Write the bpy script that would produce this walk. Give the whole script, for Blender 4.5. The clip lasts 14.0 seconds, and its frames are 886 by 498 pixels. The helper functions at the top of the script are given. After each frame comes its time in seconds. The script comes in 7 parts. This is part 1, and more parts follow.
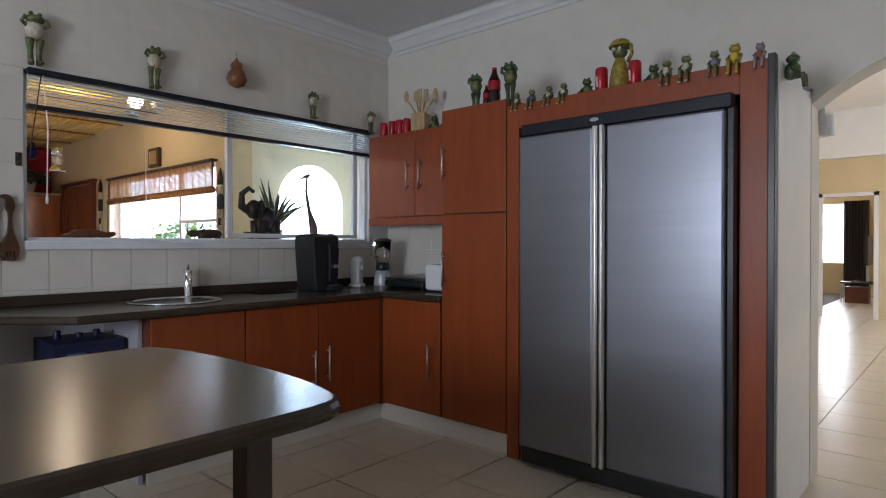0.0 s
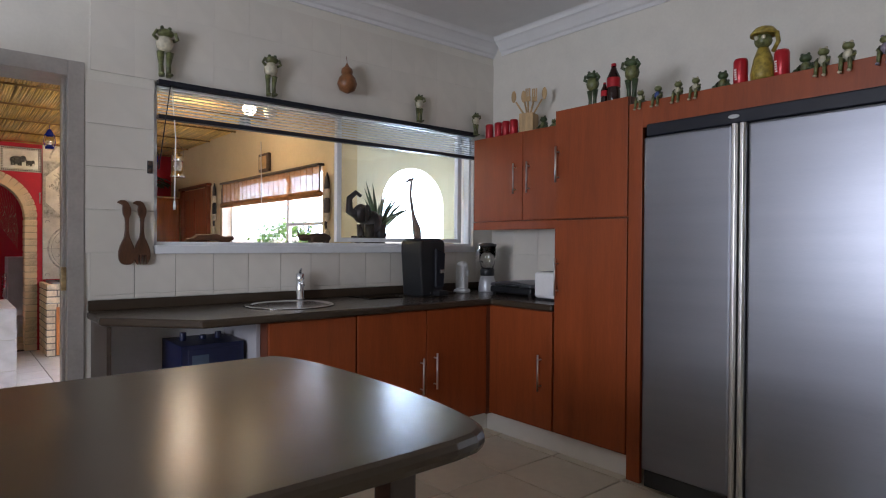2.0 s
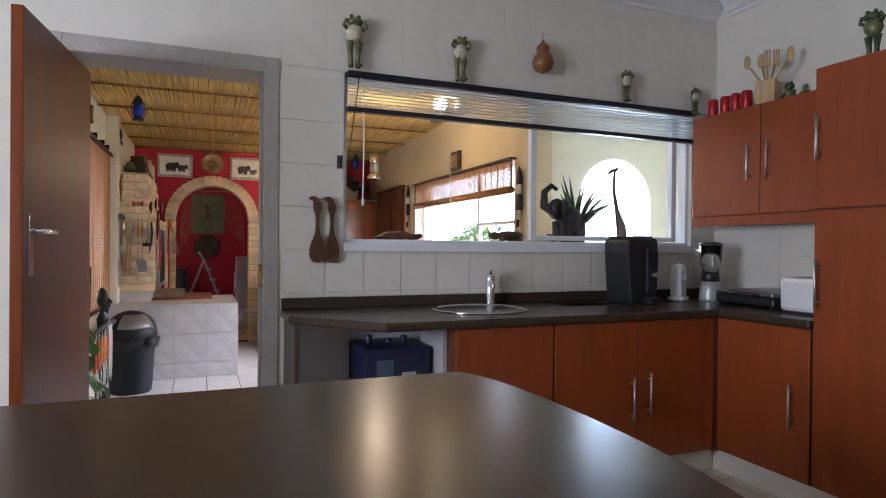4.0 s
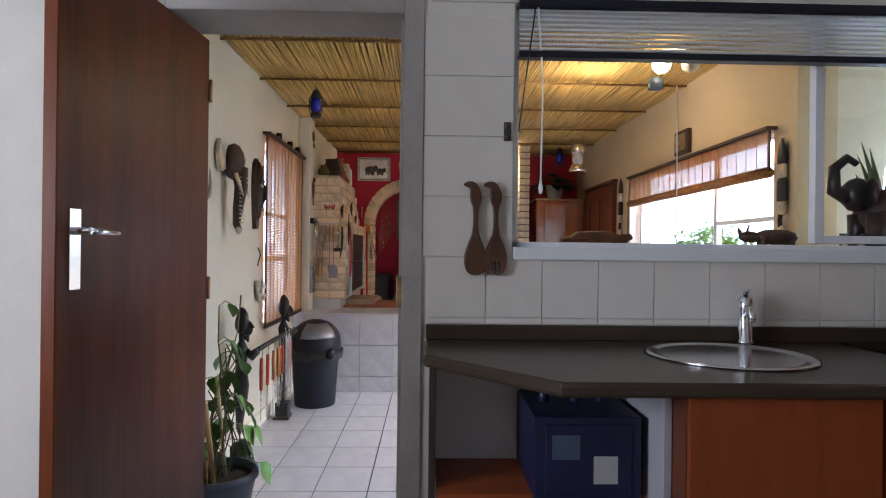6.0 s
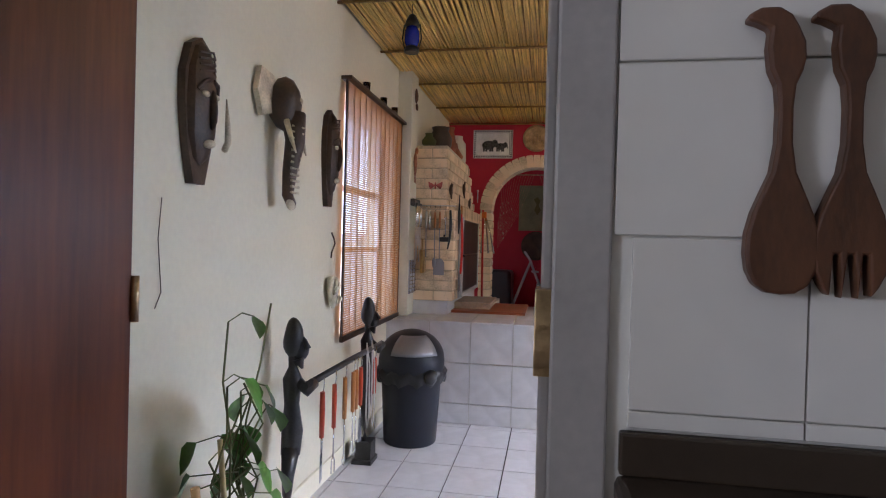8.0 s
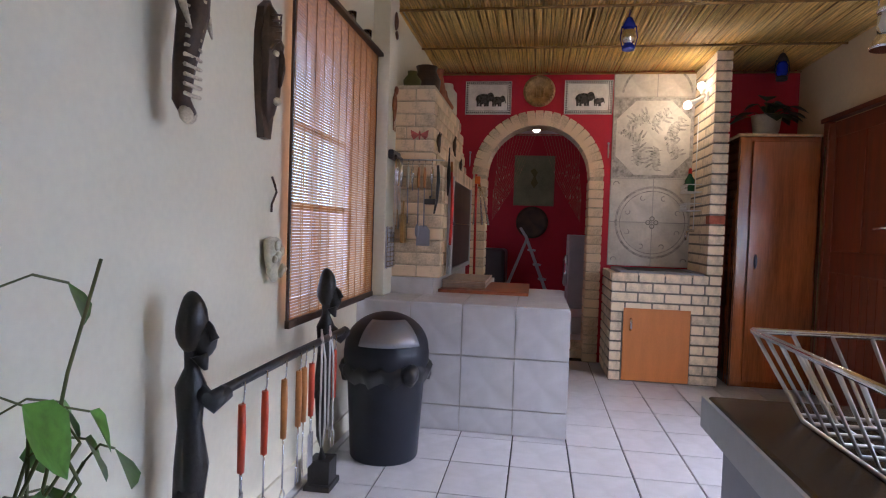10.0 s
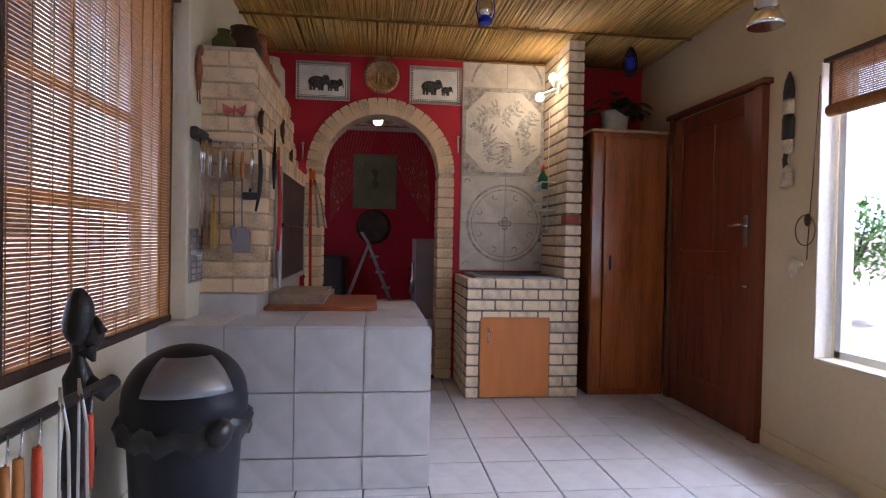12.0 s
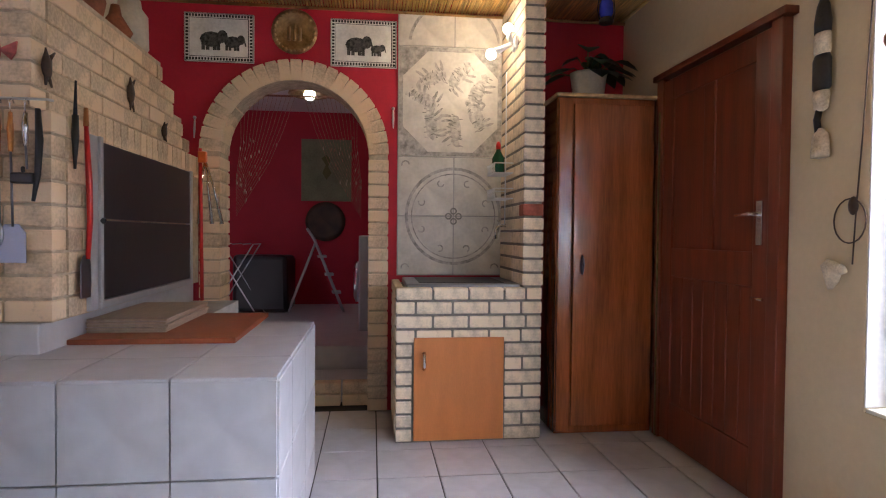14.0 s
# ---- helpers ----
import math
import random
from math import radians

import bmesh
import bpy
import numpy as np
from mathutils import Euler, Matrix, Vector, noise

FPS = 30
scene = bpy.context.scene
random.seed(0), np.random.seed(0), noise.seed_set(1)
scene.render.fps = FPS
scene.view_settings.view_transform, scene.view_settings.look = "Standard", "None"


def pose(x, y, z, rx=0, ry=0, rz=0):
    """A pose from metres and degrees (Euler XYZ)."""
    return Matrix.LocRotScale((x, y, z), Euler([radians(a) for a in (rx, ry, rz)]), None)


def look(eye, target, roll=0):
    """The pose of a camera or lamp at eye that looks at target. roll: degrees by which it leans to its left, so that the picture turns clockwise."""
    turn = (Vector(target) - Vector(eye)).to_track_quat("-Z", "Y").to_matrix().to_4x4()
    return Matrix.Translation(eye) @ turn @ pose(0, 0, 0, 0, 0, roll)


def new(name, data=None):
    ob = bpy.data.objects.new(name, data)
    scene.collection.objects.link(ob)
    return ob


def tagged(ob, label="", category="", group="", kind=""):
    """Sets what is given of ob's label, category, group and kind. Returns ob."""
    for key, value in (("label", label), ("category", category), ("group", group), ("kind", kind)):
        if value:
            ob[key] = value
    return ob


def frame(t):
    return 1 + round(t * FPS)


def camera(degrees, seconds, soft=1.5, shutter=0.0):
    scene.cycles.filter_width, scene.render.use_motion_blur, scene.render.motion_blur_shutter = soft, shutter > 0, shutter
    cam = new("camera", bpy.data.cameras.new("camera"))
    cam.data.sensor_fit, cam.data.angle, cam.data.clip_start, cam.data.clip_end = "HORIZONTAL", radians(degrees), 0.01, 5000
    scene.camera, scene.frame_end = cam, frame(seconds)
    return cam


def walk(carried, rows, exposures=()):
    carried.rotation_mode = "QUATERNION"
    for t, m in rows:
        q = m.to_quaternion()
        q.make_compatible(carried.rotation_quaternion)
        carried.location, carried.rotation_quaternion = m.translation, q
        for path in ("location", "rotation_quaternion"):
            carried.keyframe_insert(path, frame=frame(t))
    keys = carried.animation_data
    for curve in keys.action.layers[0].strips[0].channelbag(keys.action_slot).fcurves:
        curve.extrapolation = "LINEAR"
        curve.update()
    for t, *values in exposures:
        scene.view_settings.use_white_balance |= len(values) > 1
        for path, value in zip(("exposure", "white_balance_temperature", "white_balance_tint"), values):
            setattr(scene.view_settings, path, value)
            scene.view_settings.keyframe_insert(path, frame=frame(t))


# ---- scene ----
cam = camera(73.3, 14.0, soft=1.1)
METRES, EYE, TILT, LEAN, TURN = 5.0, 1.2, 0.0, 0.0, 38.5
PATH = [
    (0, (-0.468, 0.685, 1.217), (-1.798, 2.179, 1.2), -0.0),
    (0.5, (-0.508, 0.694, 1.236), (-1.87, 2.159, 1.218), 0.1),
    (1, (-0.55, 0.693, 1.251), (-1.96, 2.112, 1.231), 0.2),
    (1.5, (-0.604, 0.689, 1.248), (-2.072, 2.047, 1.234), 0.2),
    (2, (-0.656, 0.671, 1.253), (-2.189, 1.956, 1.235), 0.4),
    (2.5, (-0.714, 0.686, 1.248), (-2.317, 1.883, 1.232), 0.4),
    (3, (-0.829, 0.746, 1.233), (-2.51, 1.83, 1.222), 0.4),
    (3.5, (-0.935, 0.812, 1.22), (-2.704, 1.745, 1.211), 0.4),
    (4, (-1.056, 0.87, 1.218), (-2.911, 1.616, 1.209), 0.5),
    (4.2, (-1.136, 0.891, 1.222), (-3.014, 1.579, 1.214), 0.4),
    (6.3, (-2.195, 1.291, 1.218), (-4.195, 1.252, 1.219), 0.8),
    (6.5, (-2.348, 1.305, 1.216), (-4.346, 1.216, 1.215), 0.9),
    (7, (-2.743, 1.284, 1.216), (-4.731, 1.067, 1.211), 1.0),
    (7.5, (-3.075, 1.229, 1.209), (-5.049, 0.909, 1.202), 1.1),
    (7.7, (-3.207, 1.193, 1.201), (-5.178, 0.853, 1.192), 1.4),
    (9.8, (-4.249, 1.012, 1.017), (-6.218, 0.666, 0.949), 1.8),
    (10, (-4.311, 1.004, 1.035), (-6.286, 0.696, 0.966), 1.9),
    (10.5, (-4.47, 0.999, 1.05), (-6.46, 0.812, 0.988), 1.7),
    (11, (-4.648, 0.99, 1.054), (-6.646, 0.945, 0.995), 1.4),
    (11.5, (-4.843, 0.912, 1.008), (-6.838, 1.046, 0.97), 1.3),
    (12, (-5.024, 0.94, 1.0), (-7.011, 1.171, 0.97), 1.1),
    (12.5, (-5.202, 1.084, 1.025), (-7.185, 1.335, 0.976), 0.7),
    (13, (-5.491, 1.153, 0.992), (-7.47, 1.439, 0.941), 0.6),
    (13.5, (-5.763, 1.319, 1.038), (-7.744, 1.586, 0.975), 0.5),
    (14, (-5.982, 1.499, 1.027), (-7.968, 1.735, 0.978), 0.5),
]
walk(cam, [(t, look(eye, target, roll)) for t, eye, target, roll in PATH], ((0.0, 0.66, 6350, 17), (2.0, 0.87, 6450, 20), (4.2, 0.97, 6300, 20), (6.5, 0.70, 6150, 21), (7.7, 0.72, 6050, 22), (10.0, 0.58, 5750, 25), (12.5, 0.42, 5750, 23), (13.3, 0.58, 5750, 21), (14.0, 0.8, 5750, 21)))

# ---- world, sun, lamps ----
world = bpy.data.worlds.new("world")
scene.world = world
world.use_nodes = True
wn = world.node_tree.nodes
sky = wn.new("ShaderNodeTexSky")
sky.sky_type, sky.sun_disc = "NISHITA", False
sky.sun_elevation, sky.sun_rotation = radians(50), radians(110)
sky.dust_density, sky.air_density = 1.5, 1.0
wn["Background"].inputs[1].default_value = 0.15
world.node_tree.links.new(sky.outputs[0], wn["Background"].inputs[0])


def lamp(name, kind, m, energy, color, size=(1, 1)):
    d = bpy.data.lights.new(name, kind)
    d.energy, d.color = energy, color
    if kind == "AREA":
        d.shape, d.size, d.size_y = "RECTANGLE", size[0], size[1]
    if kind == "POINT":
        d.shadow_soft_size = size[0]
    ob = new(name, d)
    ob.matrix_world = m
    return ob


sun = lamp("sun", "SUN", look((14, -5, 18), (0, 0, 0)), 5.0, (1.0, 0.95, 0.87))
sun.data.angle = radians(0.6)
DAY = (0.80, 0.90, 1.0)
lamp("daylight_nook", "AREA", look((-5.62, 4.15, 1.45), (-4.2, 3.6, 1.3)), 55, (0.50, 0.74, 1.0), (1.3, 1.2))
lamp("daylight_side_window", "AREA", look((-7.36, -0.30, 1.35), (-7.36, 3, 1.2)), 24, (0.72, 0.80, 1.0), (1.2, 1.4))
lamp("daylight_kitchen_window", "AREA", look((-1.75, -2.42, 1.55), (-1.75, 3, 1.2)), 62, DAY, (1.5, 1.0))
# added fill lamp, hidden outside above the garden window, boosts its daylight
lamp("garden_window_fill", "AREA", look((-6.7, 4.6, 2.36), (-6.9, 1.3, 0.3)), 120, (0.90, 0.94, 1.0), (2.6, 0.40))
lamp("daylight_lounge", "AREA", look((-3.1, 18.05, 1.45), (-3.1, 12, 1.4)), 25, (0.95, 0.98, 1.0), (0.76, 1.4))
# fill lamp added out of view to brighten the hall
lamp("hall_fill", "AREA", look((3.3, 8.5, 1.75), (0, 10.0, 2.2)), 150, (0.92, 0.96, 1.0), (3.0, 1.8))
lamp("spot_bulb_upper", "POINT", pose(-9.62, 2.29, 2.30), 3, (1.0, 0.80, 0.48), (0.04,))
lamp("spot_bulb_lower", "POINT", pose(-9.62, 2.19, 2.12), 3, (1.0, 0.80, 0.48), (0.04,))
lamp("ceiling_bulb", "POINT", pose(-6.3, 2.35, 2.30), 8, (1.0, 0.85, 0.6), (0.06,))
lamp("laundry_bulb", "POINT", pose(-11.2, 0.96, 2.08), 0.4, (1.0, 0.85, 0.55), (0.06,))


# ---- materials ----
def mat(name, color, rough=0.5, metal=0.0, var=0.12, scale=6.0, fine=60.0, bump=0.05, stretch=(1, 1, 1), rnd=0.0, spec=0.5, coat=0.0):
    """Two scales of noise over a base colour, with a fine bump; rnd varies it from piece to piece."""
    m = bpy.data.materials.new(name)
    m.use_nodes = True
    n, l = m.node_tree.nodes, m.node_tree.links
    b = n["Principled BSDF"]
    b.inputs["Metallic"].default_value = metal
    b.inputs["Specular IOR Level"].default_value = spec
    b.inputs["Coat Weight"].default_value = coat
    b.inputs["Coat Roughness"].default_value = 0.12
    tc, mp = n.new("ShaderNodeTexCoord"), n.new("ShaderNodeMapping")
    mp.inputs["Scale"].default_value = stretch
    l.new(tc.outputs["Object"], mp.inputs[0])
    big, small = n.new("ShaderNodeTexNoise"), n.new("ShaderNodeTexNoise")
    for t, s, d in ((big, scale, 4), (small, fine, 3)):
        t.inputs["Scale"].default_value, t.inputs["Detail"].default_value = s, d
        l.new(mp.outputs[0], t.inputs[0])
    add = n.new("ShaderNodeMath")
    add.operation = "MULTIPLY_ADD"
    l.new(small.outputs[0], add.inputs[0])
    add.inputs[1].default_value = 0.5
    l.new(big.outputs[0], add.inputs[2])
    value = add.outputs[0]
    if rnd:
        info, ma = n.new("ShaderNodeObjectInfo"), n.new("ShaderNodeMath")
        ma.operation = "MULTIPLY_ADD"
        l.new(info.outputs["Random"], ma.inputs[0])
        ma.inputs[1].default_value = rnd
        l.new(value, ma.inputs[2])
        value = ma.outputs[0]
    ramp = n.new("ShaderNodeValToRGB")
    lo, hi = 1 - 2 * var, 1 + 1.4 * var
    ramp.color_ramp.elements[0].position, ramp.color_ramp.elements[1].position = 0.45, 1.05 + rnd * 0.8 if rnd < 0.1 else 1.0
    ramp.color_ramp.elements[0].color = (*[max(0, c * lo) for c in color], 1)
    ramp.color_ramp.elements[1].color = (*[min(1, c * hi) for c in color], 1)
    l.new(value, ramp.inputs[0])
    l.new(ramp.outputs[0], b.inputs["Base Color"])
    mr = n.new("ShaderNodeMapRange")
    mr.inputs[3].default_value, mr.inputs[4].default_value = max(0.02, rough - 0.3 * var), min(1, rough + 0.4 * var)
    l.new(big.outputs[0], mr.inputs[0])
    l.new(mr.outputs[0], b.inputs["Roughness"])
    bp = n.new("ShaderNodeBump")
    bp.inputs["Strength"].default_value, bp.inputs["Distance"].default_value = bump, 0.01
    l.new(add.outputs[0], bp.inputs["Height"])
    l.new(bp.outputs[0], b.inputs["Normal"])
    return m


def clear(name, color, rough=0.02):
    m = bpy.data.materials.new(name)
    m.use_nodes = True
    b = m.node_tree.nodes["Principled BSDF"]
    b.inputs["Base Color"].default_value = (*color, 1)
    b.inputs["Roughness"].default_value = rough
    b.inputs["Transmission Weight"].default_value = 1
    b.inputs["IOR"].default_value = 1.45
    return m


def glow(name, color, strength):
    m = bpy.data.materials.new(name)
    m.use_nodes = True
    b = m.node_tree.nodes["Principled BSDF"]
    b.inputs["Base Color"].default_value = (*color, 1)
    b.inputs["Emission Color"].default_value = (*color, 1)
    b.inputs["Emission Strength"].default_value = strength
    return m


PLASTER = mat("kitchen_plaster", (0.70, 0.67, 0.60), 0.75, var=0.03, bump=0.03)
CREAM = mat("cream_plaster", (0.71, 0.67, 0.53), 0.8, var=0.04, scale=2, fine=40, bump=0.08)
YELLOW = mat("buff_plaster", (0.62, 0.50, 0.31), 0.8, var=0.04, scale=2, fine=40, bump=0.08)
RED = mat("crimson_paint", (0.50, 0.012, 0.035), 0.6, var=0.06, scale=3, bump=0.05)
CEIL = mat("white_ceiling", (0.74, 0.74, 0.74), 0.8, var=0.02, bump=0.02)
GLAZE = mat("white_glazed_tile", (0.71, 0.67, 0.60), 0.24, var=0.02, scale=3, fine=15, bump=0.02, rnd=0.03)
GROUT = mat("grey_grout", (0.42, 0.41, 0.38), 0.9, var=0.1)
FLOORTILE = mat("kitchen_floor_tile", (0.60, 0.53, 0.40), 0.28, var=0.05, scale=2, fine=18, bump=0.004, rnd=0.06)
GREYTILE = mat("pale_grey_floor_tile", (0.51, 0.505, 0.52), 0.30, var=0.065, scale=7, fine=18, bump=0.004, rnd=0.06)
DARKGROUT = mat("dark_grout", (0.07, 0.066, 0.062), 0.9)
CHERRY = mat("cherry_laminate", (0.27, 0.055, 0.013), 0.40, var=0.10, scale=3, fine=22, bump=0.02, stretch=(6, 6, 0.7), spec=0.4)
CHERRYEDGE = mat("cherry_edge", (0.12, 0.03, 0.012), 0.45)
COUNTER = mat("mottled_brown_worktop", (0.050, 0.035, 0.024), 0.25, var=0.05, scale=9, fine=60, bump=0.0, spec=0.30)
STEEL = mat("brushed_steel", (0.27, 0.28, 0.32), 0.36, 1.0, var=0.04, scale=1.2, fine=60, bump=0.008, stretch=(0.6, 1, 10))
CHROME = mat("chrome", (0.72, 0.73, 0.75), 0.16, 1.0, var=0.03)
BLACK = mat("black_plastic", (0.016, 0.017, 0.019), 0.35, var=0.1)
CHARCOAL = mat("charcoal_plastic", (0.012, 0.014, 0.022), 0.42, var=0.1, bump=0.03, spec=0.32)
SILVER = mat("silver_plastic", (0.46, 0.47, 0.49), 0.35, 0.25, var=0.05)
WHITEPL = mat("white_plastic", (0.78, 0.79, 0.80), 0.35, var=0.03)
ALU = mat("white_window_frame", (0.76, 0.78, 0.80), 0.4, var=0.03)
FRAMEGREY = mat("grey_door_frame_paint", (0.40, 0.37, 0.34), 0.45, var=0.08)
DOORWOOD = mat("varnished_mahogany", (0.125, 0.029, 0.006), 0.36, var=0.30, scale=1.6, fine=11, bump=0.05, stretch=(6, 6, 0.45), spec=0.22)
REDWOOD = mat("reddish_door_wood", (0.155, 0.030, 0.010), 0.34, var=0.22, scale=2.5, fine=16, bump=0.05, stretch=(7, 7, 0.5), coat=0.1)
WARDWOOD = mat("wardrobe_veneer", (0.31, 0.086, 0.019), 0.18, var=0.24, scale=2.2, fine=18, bump=0.04, stretch=(6, 6, 0.5), coat=0.5)
ORANGE = mat("orange_beech_panel", (0.55, 0.19, 0.045), 0.42, var=0.06, scale=4, fine=50, stretch=(4, 4, 0.8))
PALEWOOD = mat("pale_wood", (0.52, 0.34, 0.16), 0.5, var=0.15, stretch=(5, 5, 0.7))
EBONY = mat("black_carved_wood", (0.017, 0.015, 0.015), 0.38, var=0.4, scale=8, fine=90, bump=0.3)
DARKWOOD = mat("dark_carved_wood", (0.055, 0.028, 0.015), 0.45, var=0.35, scale=9, fine=80, bump=0.25)
BROWNWOOD = mat("brown_carved_wood", (0.095, 0.036, 0.015), 0.40, var=0.25, scale=5, fine=50, bump=0.1, stretch=(3, 3, 1))
IVORY = mat("painted_ivory", (0.58, 0.50, 0.36), 0.55, var=0.25, scale=20, fine=120, bump=0.15)
REED = mat("golden_reed", (0.72, 0.46, 0.135), 0.5, var=0.30, scale=5, fine=40, bump=0.1, stretch=(0.5, 14, 14))
REEDDARK = mat("reed_batten", (0.30, 0.16, 0.045), 0.6, var=0.3, scale=12)
BAMBOO = mat("bamboo_slat", (0.40, 0.165, 0.042), 0.5, var=0.25, scale=9, fine=90, stretch=(3, 1, 8))
BRICK = mat("buff_clay_brick", (0.64, 0.53, 0.38), 0.85, var=0.22, scale=14, fine=90, bump=0.5, rnd=0.32)
CHBRICK = mat("tan_clay_brick", (0.58, 0.45, 0.30), 0.85, var=0.27, scale=9, fine=80, bump=0.55, rnd=0.4)
REDBRICK = mat("red_clay_brick", (0.34, 0.09, 0.05), 0.85, var=0.2, scale=14, bump=0.5)
MORTAR = mat("mortar", (0.20, 0.18, 0.15), 0.95, var=0.15, scale=20, bump=0.3)
MORTARLT = mat("tan_mortar", (0.54, 0.44, 0.31), 0.95, var=0.15, scale=20, bump=0.3)
SOOT = mat("black_steel_panel", (0.028, 0.026, 0.028), 0.34, var=0.2, scale=4)
MURAL = mat("pale_mural_tile", (0.62, 0.59, 0.53), 0.3, var=0.10, scale=7, fine=40, bump=0.03, rnd=0.05)
INK = mat("grey_ink_glaze", (0.23, 0.22, 0.20), 0.4, var=0.3, scale=20)
INKPALE = mat("pale_ink_glaze", (0.50, 0.475, 0.43), 0.4, var=0.25, scale=25)
INKLIGHT = mat("light_ink_glaze", (0.40, 0.38, 0.35), 0.4, var=0.3, scale=20)
FROG = mat("green_glazed_clay", (0.125, 0.135, 0.05), 0.35, var=0.35, scale=30, fine=120, bump=0.1)
FROGDK = mat("dark_green_clay", (0.05, 0.075, 0.03), 0.35, var=0.35, scale=30, fine=120, bump=0.1)
FROGLT = mat("cream_glazed_clay", (0.52, 0.48, 0.36), 0.4, var=0.15, scale=30)
OCHRE = mat("ochre_glazed_clay", (0.30, 0.22, 0.035), 0.4, var=0.3, scale=30)
BLUECLAY = mat("blue_glazed_clay", (0.05, 0.09, 0.28), 0.4)
LILAC = mat("lilac_glazed_clay", (0.24, 0.20, 0.25), 0.4)
YELLOWCLAY = mat("yellow_glazed_clay", (0.60, 0.42, 0.03), 0.4)
CANRED = mat("red_metal_can", (0.45, 0.012, 0.02), 0.3, 0.2)
COLA = mat("dark_cola", (0.022, 0.006, 0.004), 0.12)
GOURD = mat("brown_gourd", (0.22, 0.085, 0.03), 0.35, var=0.3, scale=12)
TERRA = mat("terracotta", (0.30, 0.10, 0.045), 0.7, var=0.25, scale=12, bump=0.2)
BRASS = mat("embossed_brass", (0.50, 0.36, 0.20), 0.3, 1.0, var=0.2, scale=20, bump=0.4)
LEAF = mat("green_leaf", (0.075, 0.20, 0.025), 0.35, var=0.3, scale=12, rnd=0.15)
DKLEAF = mat("dark_leaf", (0.02, 0.06, 0.018), 0.4, var=0.3, scale=12)
STEM = mat("plant_stem", (0.10, 0.11, 0.03), 0.6)
SOIL = mat("potting_soil", (0.03, 0.02, 0.013), 0.95, bump=0.6)
POTBLUE = mat("slate_blue_pot", (0.05, 0.075, 0.115), 0.45)
POTCREAM = mat("cream_pot", (0.60, 0.55, 0.44), 0.5)
COBALT = mat("cobalt_glass", (0.012, 0.03, 0.42), 0.12, spec=0.7)
CRATE = mat("navy_plastic", (0.007, 0.011, 0.048), 0.4, var=0.2)
PAPER = mat("white_label", (0.85, 0.84, 0.80), 0.6)
SAGE = mat("sage_canvas", (0.20, 0.22, 0.13), 0.8, var=0.15, scale=5)
HANDLERED = mat("red_handle", (0.48, 0.05, 0.012), 0.4, var=0.15)
HANDLEOR = mat("orange_wood_handle", (0.42, 0.16, 0.035), 0.45, var=0.2)
REDPAINT = mat("red_enamel", (0.55, 0.02, 0.012), 0.35)
BROWNBOARD = mat("rust_brown_board", (0.28, 0.075, 0.025), 0.45, var=0.15)
CURTAIN = mat("dark_brown_curtain", (0.03, 0.018, 0.015), 0.8)
BEAD = mat("string_beads", (0.42, 0.22, 0.14), 0.4, var=0.3, scale=40)
PAVE = mat("garden_paving", (0.55, 0.52, 0.47), 0.9, var=0.15, scale=1.5)
GARDENWALL = mat("whitewashed_wall", (0.75, 0.73, 0.69), 0.9, var=0.08, scale=2)
SATIN = mat("satin_steel", (0.58, 0.57, 0.56), 0.34, 1.0, var=0.03)
# grey boards; also a white bay panel with its shade put into the colour
BAYGREY = mat("grey_and_shaded_white_board", (0.40, 0.39, 0.41), 0.5, var=0.04)
TAUPE = mat("taupe_laminate_board", (0.36, 0.27, 0.20), 0.45, var=0.12, stretch=(1, 6, 6))
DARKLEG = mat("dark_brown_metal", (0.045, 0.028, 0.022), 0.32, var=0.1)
GLASS = clear("clear_glass", (1, 1, 1))
BULB = glow("lit_bulb", (1.0, 0.86, 0.55), 14)


# ---- mesh helpers ----
def box(bm, x0, y0, z0, x1, y1, z1, mi=0, m=None):
    vs = [Vector((x, y, z)) for x in (x0, x1) for y in (y0, y1) for z in (z0, z1)]
    vs = [bm.verts.new(m @ v if m else v) for v in vs]
    for f in ((0, 1, 3, 2), (4, 6, 7, 5), (0, 4, 5, 1), (2, 3, 7, 6), (0, 2, 6, 4), (1, 5, 7, 3)):
        bm.faces.new([vs[i] for i in f]).material_index = mi
    return bm


def lathe(bm, prof, c=(0, 0, 0), seg=18, mi=0, s=(1, 1, 1), m=None):
    rings = []
    for r, z in prof:
        ring = []
        for i in range(seg):
            a = 2 * math.pi * i / seg
            v = Vector((c[0] + r * math.cos(a) * s[0], c[1] + r * math.sin(a) * s[1], c[2] + z * s[2]))
            ring.append(bm.verts.new(m @ v if m else v))
        rings.append(ring)
    for a, b in zip(rings, rings[1:]):
        for i in range(seg):
            f = bm.faces.new((a[i], a[(i + 1) % seg], b[(i + 1) % seg], b[i]))
            f.material_index, f.smooth = mi, True
    for ring, flip in ((rings[0], True), (rings[-1], False)):
        f = bm.faces.new(ring[::-1] if flip else ring)
        f.material_index = mi
    return bm


def ball(bm, c, r, mi=0, seg=12, m=None):
    r = r if hasattr(r, "__len__") else (r, r, r)
    k = max(5, seg // 2)
    prof = [(max(0.02, math.sin(math.pi * i / k)), -math.cos(math.pi * i / k)) for i in range(k + 1)]
    return lathe(bm, prof, c, seg, mi, r, m)


